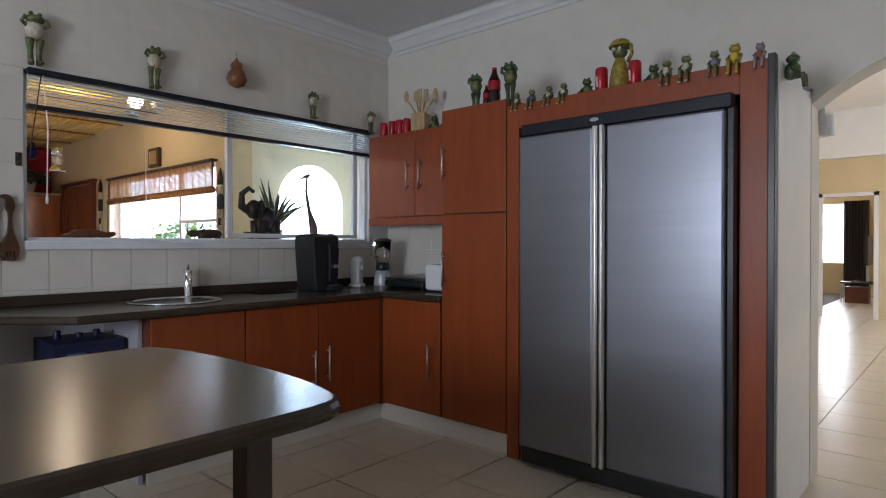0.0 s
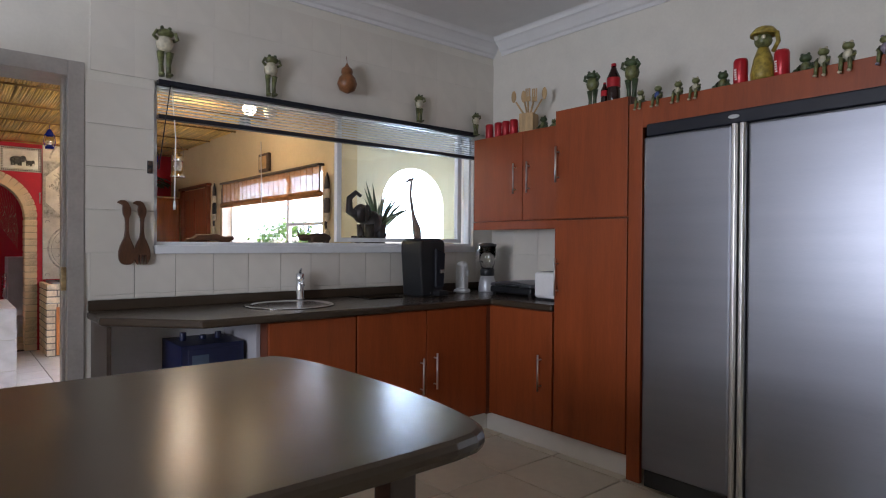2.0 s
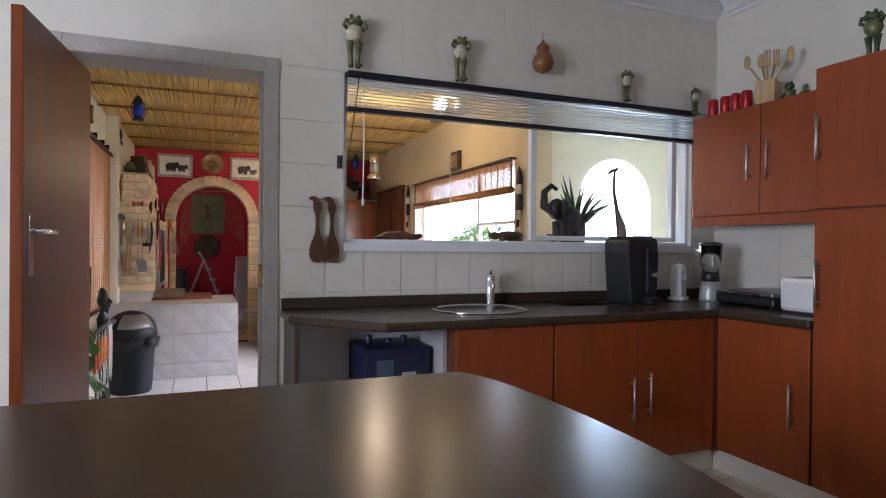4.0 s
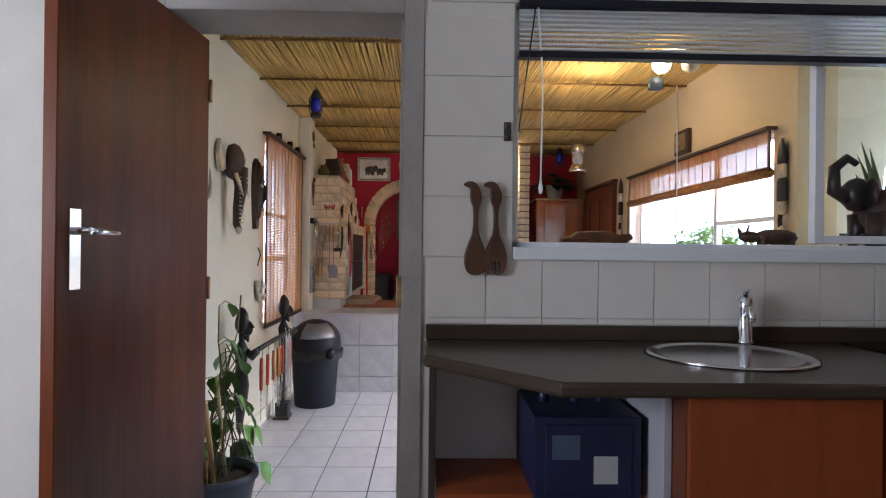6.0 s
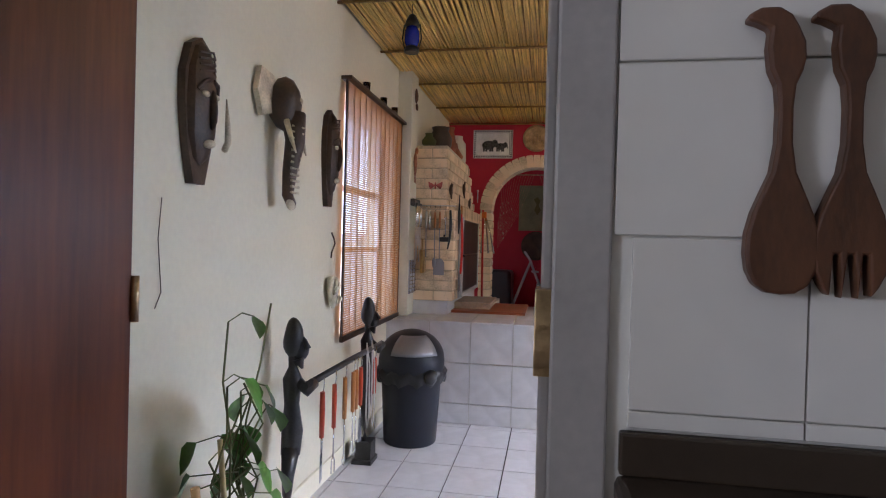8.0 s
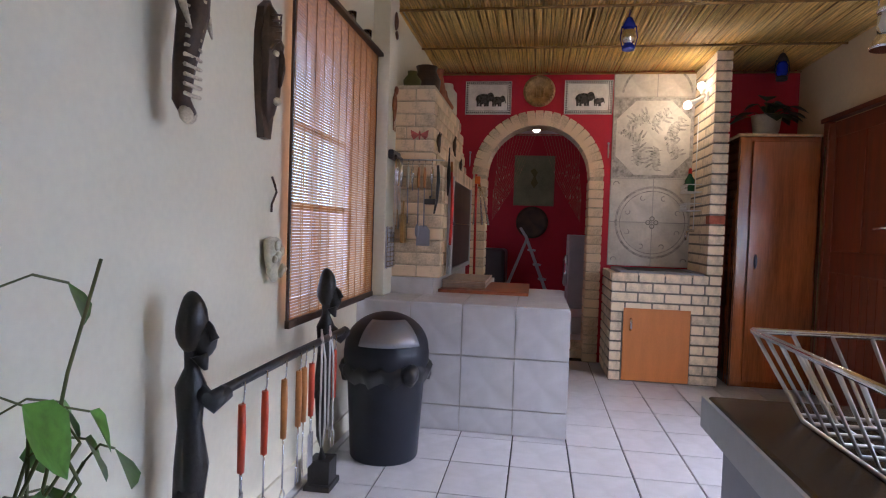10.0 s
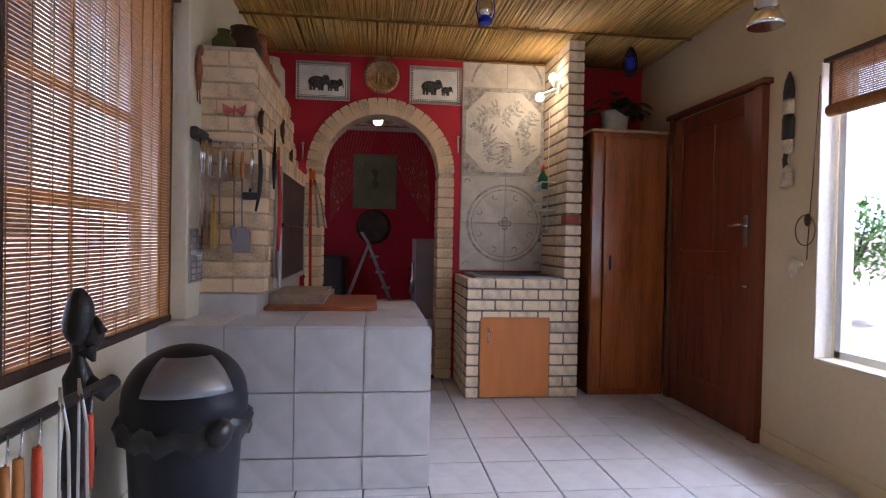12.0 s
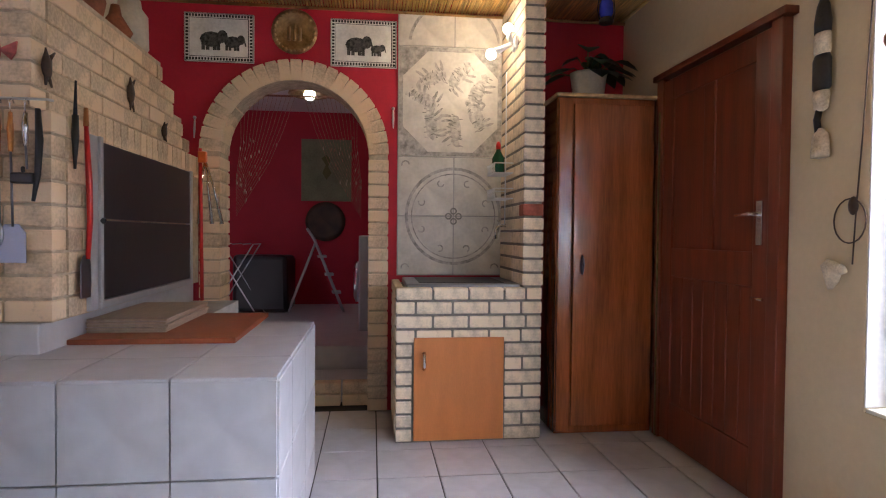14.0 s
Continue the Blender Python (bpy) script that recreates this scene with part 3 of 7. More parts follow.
cupboard("wall_cabinet", "cherry laminate wall cabinet with two doors and pelmet", -4.10, 3.89, -2.96, 4.16, 1.37, 2.07, "-y", [(-4.10, -3.585, 1.425, 2.065, -3.65, 1.62, 1.84), (-3.585, -3.07, 1.425, 2.065, -3.52, 1.62, 1.84)])
part("pelmet", box(N(), -4.10, 3.868, 1.36, -2.96, 3.888, 1.42), CHERRY, bpy.data.objects["wall_cabinet"], "", 0.002)
b = N()
box(b, -3.57, 1.92, 0, -3.555, 3.5, 0.119)
box(b, -3.555, 3.50, 0, -2.46, 3.515, 0.119)
setting("baseboard_2", b, GLAZE, "pale tiled kickboard under the base cabinets", "kickboard", 0.002)

# worktop: round front edge, chamfered at its open end
setting("panel_corner", box(N(), -3.519, 3.441, 0.12, -3.499, 3.50, 0.848), CHERRYEDGE, "dark corner filler between base cabinets", "panel")
top = thing("worktop", (0, 0, 0), "dark mottled brown laminate worktop with a round sink", "worktop")
b = N()
outl = [(-4.195, 1.235), (-3.86, 1.235), (-3.47, 1.585), (-3.47, 3.45), (-2.96, 3.45), (-2.96, 4.165), (-4.195, 4.165)]
hole = [(-3.88 + 0.235 * math.cos(2 * math.pi * i / 28), 2.212 + 0.235 * math.sin(2 * math.pi * i / 28)) for i in range(28)]
for z in (0.85, CT):
    vo = [b.verts.new((x, y, z)) for x, y in outl]
    vh = [b.verts.new((x, y, z)) for x, y in hole]
    eo = [b.edges.new((vo[i], vo[(i + 1) % 7])) for i in range(7)]
    eh = [b.edges.new((vh[i], vh[(i + 1) % 28])) for i in range(28)]
    bmesh.ops.triangle_fill(b, edges=eo + eh, use_beauty=True)
    if z == 0.85:
        low = (vo, vh)
for lo, hi in ((low[0], vo), (low[1], vh)):
    for i in range(len(lo)):
        b.faces.new((lo[i], lo[(i + 1) % len(lo)], hi[(i + 1) % len(lo)], hi[i]))
part("slab", b, COUNTER, top, "", 0.012)
b = N()
box(b, -4.196, 1.24, CT, -4.178, 4.16, CT + 0.055)
box(b, -4.178, 4.148, CT, -2.96, 4.166, CT + 0.055)
part("upstand", b, COUNTER, top, "", 0.004)
# end panel in the same dark brown as the table leg
setting("panel_end", box(N(), -4.195, 1.255, 0.0, -3.80, 1.275, 0.849), DARKLEG, "dark brown end panel under the worktop", "panel", 0.002)
setting("panel_alcove", box(N(), -4.07, 1.276, 0.0, -4.055, 1.894, 0.849), WHITEPL, "pale panel at the back of the open bay", "panel")
# white panel coloured grey to imitate the shade it stands in
setting("panel_bay", box(N(), -4.18, 1.895, 0.0, -3.60, 1.918, 0.849), BAYGREY, "white panel beside the open bay, greyed for shade", "panel", 0.002)

sink = thing("sink", (-3.88, 2.212, CT), "round stainless steel bowl sink in the worktop", "sink")
part("bowl", lathe(N(), [(0.255, 0.001), (0.257, 0.005), (0.245, 0.008), (0.215, 0.002), (0.205, -0.02), (0.195, -0.11), (0.16, -0.145), (0.05, -0.155), (0.03, -0.158)], seg=40), CHROME, sink)
part("drain", lathe(N(), [(0.034, -0.156), (0.034, -0.15), (0.02, -0.148)], seg=18), STEEL, sink)
tap = thing("tap", (-4.125, 2.40, CT), "chrome mixer tap with a short spout", "tap")
part("column", lathe(N(), [(0.030, 0), (0.030, 0.010), (0.024, 0.016), (0.024, 0.12), (0.026, 0.13), (0.026, 0.165), (0.016, 0.173)], seg=16), CHROME, tap)
part("spout", tube(N(), [(0.01, 0, 0.11), (0.07, -0.03, 0.135), (0.15, -0.06, 0.13), (0.165, -0.065, 0.10)], [0.014, 0.013, 0.012, 0.011], 10), CHROME, tap)
part("lever", tube(N(), [(0, 0, 0.175), (0.02, -0.01, 0.19), (0.075, -0.03, 0.2)], [0.010, 0.009, 0.006], 8), CHROME, tap)

solid("drawer_crate", box(box(N(), 0, 0, 0, 0.34, 0.31, 0.24), 0.341, 0.03, 0.02, 0.346, 0.28, 0.22), CRATE, "navy blue plastic crate of bottles under the worktop", "crate", (-4.04, 1.56, 0.50), bevel=0.01)
crate = bpy.data.objects["drawer_crate"]
crate.name = "crate"
part("printed_panel", box(N(), 0.3462, 0.05, 0.12, 0.348, 0.13, 0.19), POTBLUE, crate, "faded blue printed panel")
part("printed_panel", box(N(), 0.3462, 0.17, 0.05, 0.348, 0.24, 0.13), SILVER, crate, "grey printed panel", 0.001)
solid("bay_shelf", box(N(), -4.054, 1.28, 0.47, -3.75, 1.893, 0.498), CHERRY, "dark cherry shelf in the open bay", "shelf", bevel=0.002)
for y, h in ((1.62, 0.02), (1.72, 0.0), (1.80, 0.01)):
    solid("water_bottle", lathe(N(), [(0.016, 0), (0.017, 0.004), (0.017, 0.02 + h), (0.014, 0.024 + h)], seg=12), [CRATE], "blue capped water bottle standing in a crate", "bottle", (-3.88, y, 0.741), group="bottles in the crate")

# fridge in its cherry surround
sur = thing("fridge_surround", (0, 0, 0), "cherry laminate surround built round the fridge", "surround")
part("side_panel", box(N(), -2.455, 3.465, 0, -2.375, 3.49, 2.0), CHERRY, sur, "", 0.002)
part("side_panel", box(N(), -1.225, 3.465, 0, -1.115, 3.49, 2.0), CHERRY, sur, "", 0.002)
part("top_panel", box(N(), -2.375, 3.465, 1.865, -1.225, 3.49, 2.0), CHERRY, sur, "", 0.002)
part("top_board", box(N(), -2.455, 3.49, 1.975, -1.11, 4.165, 1.998), CHERRYEDGE, sur)
part("edge_strip", box(N(), -1.114, 3.455, 0, -1.085, 3.50, 2.015), BLACK, sur, "black edge strip", 0.003)
part("end_panel", box(N(), -1.109, 3.501, 0, -1.082, 4.165, 2.0), WHITEPL, sur, "white end panel", 0.002)
fr = thing("fridge", (-2.30, 3.42, 0), "double-door brushed steel fridge with black trim", "fridge")
part("cabinet", box(N(), -0.03, 0.03, 0.05, 1.06, 0.70, 1.85), BLACK, fr, "black casing", 0.008)
part("top_trim", box(N(), -0.005, -0.035, 1.80, 1.065, 0.03, 1.862), CHARCOAL, fr, "dark grey top trim", 0.006)
part("plinth", box(N(), -0.005, -0.03, 0.03, 1.05, 0.03, 0.115), BLACK, fr, "black plinth", 0.006)
for x0, x1 in ((-0.010, 0.428), (0.498, 1.042)):
    part("door", box(N(), x0, -0.05, 0.12, x1, 0.028, 1.795), STEEL, fr, "", 0.012)
for x0, x1 in ((0.431, 0.460), (0.466, 0.495)):
    b = N()
    prism(b, [(x0, -0.03), (x0, -0.060), (x0 + 0.008, -0.072), (x1 - 0.008, -0.072), (x1, -0.060), (x1, -0.03)], "z", 0.12, 1.795)
    part("handle", b, SATIN, fr, "full-height satin steel handle strip", 0.002)
part("side_trim", box(N(), 1.043, -0.02, 0.1, 1.072, 0.03, 1.80), BLACK, fr, "black side trim", 0.004)
bb = lathe(N(), [(0.016, 0), (0.016, 0.003), (0.012, 0.004)], seg=16, s=(1.6, 0.6, 1), m=pose(0.43, -0.036, 1.832, 90, 0, 0))
part("badge", bb, SILVER, fr, "oval silver badge")

# dining counter in front, with its bowed end
tbl = thing("breakfast_table", (0, 0, 0), "dark mottled laminate breakfast table with a bowed end", "table")
bow = []
for i in range(19):
    a = math.pi * (0.06 + 0.88 * i / 18)
    bow.append((-2.125 - 0.540 * math.cos(a) / math.cos(math.pi * 0.06), 1.540 + 0.122 * math.sin(a) ** 0.8))
near = [(-1.566, 1.535), (-1.556, 1.47), (-1.552, 1.30), (-1.545, -1.2)]
b = N()
prism(b, [(-2.675, -1.2), (-2.672, 1.54)] + bow + near, "z", 0.806, 0.852)
part("tabletop", b, COUNTER, tbl, "", 0.017)
leg = part("leg", box(N(), -1.70, 1.36, 0.0, -1.635, 1.425, 0.805), DARKLEG, tbl, "square dark brown metal leg", 0.006)
part("foot_plate", box(N(), -1.715, 1.345, 0.0, -1.62, 1.44, 0.008), DARKLEG, tbl, "", 0.002)
part("base_panel", box(N(), -2.45, -1.1, 0.05, -1.66, 1.02, 0.805), CHERRY, tbl, "cherry base cupboard", 0.003)
part("base_edge", box(N(), -1.655, 1.0, 0.05, -1.62, 1.035, 0.805), BAYGREY, tbl, "pale grey edge post", 0.002)

# ---- things on the worktop ----
cm = thing("coffee_machine", (-3.93, 3.245, CT), "tall glossy black coffee machine on the worktop", "coffee machine", rz=4)
b = prism(N(), [(-0.125, 0.0), (0.125, 0.0), (0.135, 0.10), (0.155, 0.30), (0.155, 0.37), (0.135, 0.388), (-0.14, 0.385), (-0.157, 0.365), (-0.157, 0.30), (-0.138, 0.12)], "x", -0.13, 0.10)
part("housing", b, BLACK, cm, "", 0.022)
part("front_panel", prism(N(), [(0.015, 0.06), (0.118, 0.06), (0.135, 0.30), (0.015, 0.33)], "x", 0.098, 0.125), CHARCOAL, cm, "", 0.012)
part("drip_tray", box(N(), 0.09, 0.0, 0.004, 0.17, 0.12, 0.04), BLACK, cm, "", 0.008)
part("spout", box(N(), 0.12, 0.045, 0.155, 0.15, 0.095, 0.185), CHROME, cm, "", 0.006)
part("lid", box(N(), -0.12, -0.125, 0.386, 0.08, 0.12, 0.398), CHARCOAL, cm, "", 0.006)
part("badge", lathe(N(), [(0.006, 0), (0.006, 0.004), (0.003, 0.005)], seg=10, m=pose(0.10, -0.03, 0.022, 0, 90, 0)), CHROME, cm)
co = thing("can_opener", (-3.95, 3.62, CT), "white upright electric can opener on the worktop", "can opener", rz=20)
part("body", box(box(N(), -0.05, -0.045, 0, 0.05, 0.045, 0.03), -0.04, -0.038, 0.03, 0.035, 0.038, 0.205), WHITEPL, co, "", 0.012)
part("head", ball(N(), (0, 0, 0.20), (0.045, 0.042, 0.035)), WHITEPL, co)
part("lever", box(N(), 0.03, -0.012, 0.13, 0.055, 0.014, 0.17), SILVER, co, "grey cutting lever", 0.004)
bl = thing("blender", (-3.93, 3.86, CT), "silver blender with a clear glass jug", "blender")
part("base", lathe(N(), [(0.068, 0), (0.07, 0.01), (0.062, 0.08), (0.05, 0.12)], seg=18), SILVER, bl)
part("collar", lathe(N(), [(0.05, 0.12), (0.055, 0.125), (0.055, 0.165), (0.048, 0.175)], seg=18), BLACK, bl)
jug = part("jug", lathe(N(), [(0.046, 0.175), (0.062, 0.24), (0.068, 0.345), (0.064, 0.345), (0.058, 0.24), (0.042, 0.18)], seg=18), GLASS, bl, "clear glass jug")
part("lid", lathe(N(), [(0.07, 0.345), (0.07, 0.36), (0.03, 0.372)], seg=18), BLACK, bl)
part("handle", tube(N(), [(-0.05, 0, 0.33), (-0.10, -0.02, 0.32), (-0.10, -0.02, 0.24), (-0.055, 0, 0.22)], 0.008, 8), GLASS, bl)
gr = thing("sandwich_grill", (-3.58, 3.88, CT), "low black sandwich grill with a steel lid", "grill")
part("base", box(N(), -0.2, -0.14, 0.012, 0.2, 0.14, 0.06), BLACK, gr, "", 0.012)
part("lid", prism(N(), [(-0.2, 0.062), (0.2, 0.062), (0.19, 0.085), (0.05, 0.10), (-0.05, 0.10), (-0.19, 0.082)], "y", -0.14, 0.14), STEEL, gr, "steel lid", 0.006)
part("handle", tube(N(), [(-0.1, -0.14, 0.07), (-0.1, -0.18, 0.075), (0.1, -0.18, 0.075), (0.1, -0.14, 0.07)], 0.009, 8), BLACK, gr)
for dx in (-0.17, 0.17):
    part("foot", box(N(), dx - 0.015, -0.12, 0, dx + 0.015, 0.12, 0.013), BLACK, gr)
to = thing("toaster", (-3.16, 3.72, CT), "white two-slot toaster with a side lever", "toaster", rz=0)
part("body", box(N(), -0.105, -0.085, 0.012, 0.105, 0.085, 0.185), WHITEPL, to, "", 0.022)
for dy in (-0.03, 0.03):
    part("slot", box(N(), -0.08, dy - 0.012, 0.183, 0.08, dy + 0.012, 0.1865), BLACK, to)
part("lever", box(box(N(), -0.117, -0.02, 0.12, -0.104, 0.02, 0.135), -0.108, -0.004, 0.05, -0.1035, 0.004, 0.16), BLACK, to, "", 0.002)
part("foot", box(N(), -0.095, -0.075, 0, 0.095, 0.075, 0.013), BLACK, to)
solid("chopping_mat", box(N(), -0.13, -0.13, 0, 0.13, 0.13, 0.006), GLASS, "thin glass chopping board on the worktop", "chopping board", (-4.02, 2.90, CT), bevel=0.002)
solid("power_cable", tube(N(), [(-4.16, 3.48, 0.96), (-4.12, 3.5, 0.905), (-3.98, 3.47, 0.895), (-3.94, 3.55, 0.896), (-4.05, 3.62, 0.896)], 0.004, 6), BLACK, "black appliance cable lying on the worktop", "cable")
b = N()
ball(b, (0, 0, 0.05), (0.04, 0.035, 0.05))
ball(b, (0.01, 0, 0.12), (0.025, 0.025, 0.04))
tube(b, [(0, 0, 0.13), (0.01, 0.0, 0.18)], [0.02, 0.004], 8)
ball(b, (-0.05, 0, 0.05), (0.02, 0.015, 0.02))
solid("ceramic_ornament", blob(b, 3, 0.006, 20), FROGLT, "small cream and green ceramic ornament", "ornament", (-3.40, 4.05, CT))


cm.scale = (0.9, 0.74, 1.0)

# ---- ceramic frogs, cans and bottles on the cabinets ----
def frog(loc, h, pose_kind, mats, label, rz=0, group="ceramic frogs"):
    """A figure of a frog in one mesh: standing or sitting with legs hung over the edge."""
    bb = N()
    k = h / 0.26
    if pose_kind == "stand":
        for s in (-1, 1):
            tube(bb, [(0, s * 0.018 * k, 0.0), (0.004 * k, s * 0.02 * k, 0.07 * k), (0, s * 0.024 * k, 0.135 * k)], [0.015 * k, 0.013 * k, 0.021 * k], 8)
            ball(bb, (-0.016 * k, s * 0.022 * k, 0.009 * k), (0.03 * k, 0.015 * k, 0.009 * k))
            tube(bb, [(0, s * 0.035 * k, 0.2 * k), (-0.01 * k, s * 0.062 * k, 0.215 * k), (-0.02 * k, s * 0.045 * k, 0.245 * k)], [0.012 * k, 0.010 * k, 0.009 * k], 7)
            ball(bb, (-0.014 * k, s * 0.02 * k, 0.262 * k), 0.011 * k, 2)
        ball(bb, (0, 0, 0.18 * k), (0.038 * k, 0.045 * k, 0.052 * k), 1)
        ball(bb, (-0.006 * k, 0, 0.236 * k), (0.036 * k, 0.046 * k, 0.026 * k))
        ball(bb, (0.012 * k, 0, 0.18 * k), (0.034 * k, 0.044 * k, 0.05 * k))
    else:
        ball(bb, (0, 0, 0.045 * k), (0.042 * k, 0.04 * k, 0.05 * k))
        ball(bb, (-0.014 * k, 0, 0.047 * k), (0.034 * k, 0.031 * k, 0.042 * k), 1)
        ball(bb, (-0.008 * k, 0, 0.112 * k), (0.036 * k, 0.038 * k, 0.028 * k))
        for s in (-1, 1):
            ball(bb, (-0.012 * k, s * 0.02 * k, 0.137 * k), 0.011 * k, 2)
            tube(bb, [(0, s * 0.034 * k, 0.07 * k), (-0.03 * k, s * 0.045 * k, 0.045 * k), (-0.045 * k, s * 0.025 * k, 0.03 * k)], [0.012 * k, 0.009 * k, 0.008 * k], 7)
            if pose_kind == "sit":
                tube(bb, [(-0.015 * k, s * 0.022 * k, 0.018 * k), (-0.062 * k, s * 0.026 * k, 0.018 * k), (-0.070 * k, s * 0.028 * k, -0.06 * k)], [0.016 * k, 0.014 * k, 0.011 * k], 8)
                ball(bb, (-0.082 * k, s * 0.028 * k, -0.068 * k), (0.022 * k, 0.013 * k, 0.009 * k), 2)
            else:
                tube(bb, [(0.01 * k, s * 0.04 * k, 0.015 * k), (-0.04 * k, s * 0.055 * k, 0.03 * k), (-0.05 * k, s * 0.045 * k, 0.012 * k)], [0.02 * k, 0.015 * k, 0.012 * k], 8)
    blob(bb, h * 91, 0.004 * k, 30)
    return solid("frog_figurine", bb, mats, label, "figurine", loc, rz, group)


def hat(ob_mats, loc, h, label):
    bb = N()
    k = h / 0.3
    lathe(bb, [(0.058 * k, 0), (0.062 * k, 0.05 * k), (0.047 * k, 0.13 * k), (0.026 * k, 0.19 * k)], seg=14)
    ball(bb, (0, 0, 0.225 * k), (0.045 * k, 0.045 * k, 0.04 * k), 1)
    lathe(bb, [(0.068 * k, 0.235 * k), (0.07 * k, 0.245 * k), (0.045 * k, 0.275 * k), (0.02 * k, 0.285 * k)], seg=16, mi=0, m=pose(0.012 * k, 0, 0.02 * k))
    for s in (-1, 1):
        ball(bb, (-0.04 * k, s * 0.018 * k, 0.235 * k), 0.012 * k, 2)
    tube(bb, [(0, -0.05 * k, 0.16 * k), (-0.02 * k, -0.085 * k, 0.2 * k), (-0.02 * k, -0.075 * k, 0.25 * k)], 0.012 * k, 7)
    blob(bb, 9, 0.003, 30)
    return solid("frog_figurine", bb, ob_mats, label, "figurine", loc, 90, "ceramic frogs")


def can(loc, h=0.115):
    c = thing("drink_can", loc, "red metal drink can standing on the cabinets", "can", "red drink cans", rz=random.uniform(0, 90))
    part("can_body", lathe(N(), [(0.026, 0), (0.032, 0.008), (0.032, h - 0.012), (0.027, h)], seg=16), CANRED, c)
    bb = N()
    for i in range(5):
        box(bb, -0.034, -0.006 + i * 0.001, 0.03 + i * 0.011, -0.0318, 0.006 + i * 0.001, 0.037 + i * 0.011)
    part("stripe", bb, PAPER, c, "white wavy stripe")


for y, z, h in ((1.60, 2.155, 0.26), (2.21, 2.15, 0.24), (3.36, 2.15, 0.19), (3.93, 2.12, 0.17)):
    frog((KX + 0.055, y, z), h, "stand", [FROG, FROGLT, FROGDK], "standing green and cream ceramic frog above the pass-through", 180)
gd = N()
lathe(gd, [(0.01, 0), (0.05, 0.02), (0.066, 0.06), (0.055, 0.10), (0.036, 0.122), (0.04, 0.14), (0.036, 0.16), (0.015, 0.178), (0.006, 0.2)], seg=20)
tube(gd, [(0, 0, 0.2), (-0.01, 0, 0.25)], 0.002, 5)
gd_ob = solid("gourd", blob(gd, 2, 0.004, 12), GOURD, "brown dried gourd hung on the kitchen wall", "gourd", (KX + 0.065, 2.74, 2.255))

ST = 2.0
for x, h, mats, lab in ((-2.40, 0.16, [FROG, FROGLT, IVORY], "small green ceramic frog sitting on the fridge surround"),
                        (-2.30, 0.17, [FROG, BLUECLAY, FROGLT], "small ceramic frog in blue trousers on the surround"),
                        (-2.19, 0.17, [FROG, FROGLT, IVORY], "small green ceramic frog with dangling feet"),
                        (-2.10, 0.17, [FROG, FROGLT, IVORY], "small green ceramic frog with dangling feet"),
                        (-1.55, 0.19, [FROG, FROGLT, IVORY], "cream-bellied ceramic frog with dangling feet"),
                        (-1.46, 0.20, [FROG, FROGLT, IVORY], "cream-bellied ceramic frog with dangling feet"),
                        (-1.335, 0.18, [FROG, LILAC, LILAC], "ceramic frog in lilac trousers on the surround"),
                        (-1.25, 0.21, [OCHRE, YELLOWCLAY, YELLOWCLAY], "ochre ceramic frog with yellow feet"),
                        (-1.15, 0.17, [LILAC, TERRA, LILAC], "grey and rust ceramic figure on the surround")):
    frog((x, 3.488, ST - 0.002), h * 0.80, "sit", mats, lab, 90)
for x, y, z, h, m in ((-2.0, 3.56, ST, 0.17, FROGDK), (-1.64, 3.56, ST, 0.17, FROGDK), (-2.79, 3.60, 2.05, 0.215, FROGDK), (-2.53, 3.60, 2.05, 0.235, FROGDK), (-3.49, 3.99, 2.07, 0.19, FROGDK), (-3.38, 3.97, 2.07, 0.12, FROG)):
    if h > 0.2:
        frog((x, y, z), h, "stand", [m, FROG, FROGDK], "dark green ceramic frog standing on the tall cabinet", 90)
    else:
        frog((x, y, z), h, "squat", [m, FROG, FROGDK], "squatting dark green ceramic frog on the cabinets", 90)
hat([OCHRE, FROG, FROGLT], (-1.82, 3.56, ST), 0.26, "tall ochre ceramic frog in a straw hat")
for x in (-1.915, -1.735):
    can((x, 3.55, ST), 0.13)
for x in (-4.02, -3.92, -3.84, -3.76):
    can((x, 3.96, 2.07), 0.12)
frog((-1.06, 3.62, 1.93), 0.2, "sit", [FROGDK, FROG, LILAC], "dark ceramic frog hanging on the white end panel", 180)
for x, r, h, lab in ((-2.705, 0.022, 0.14, "small red-labelled cola bottle on the tall cabinet"), (-2.645, 0.038, 0.235, "large red-labelled cola bottle on the tall cabinet")):
    bt = thing("cola_bottle", (x, 3.60, 2.05), lab, "bottle", "cola bottles")
    part("bottle", lathe(N(), [(r * 0.85, 0), (r, 0.015), (r, h * 0.3), (r * 0.92, h * 0.38), (r, h * 0.5), (r, h * 0.66), (r * 0.5, h * 0.84), (r * 0.34, h * 0.93)], seg=16), COLA, bt)
    part("bottle_label", lathe(N(), [(r * 1.01, h * 0.42), (r * 1.015, h * 0.43), (r * 1.015, h * 0.64), (r * 1.0, h * 0.65)], seg=16), CANRED, bt, "red paper label")
    part("cap", lathe(N(), [(r * 0.36, h * 0.93), (r * 0.38, h * 0.94), (r * 0.38, h), (r * 0.3, h * 1.005)], seg=12), CANRED, bt, "red screw cap")
ut = thing("utensil_holder", (-3.62, 3.97, 2.07), "pale wooden utensil holder with wooden spoons", "utensil holder", rz=20)
part("holder", box(N(), -0.055, -0.055, 0, 0.055, 0.055, 0.14), PALEWOOD, ut, "", 0.004)
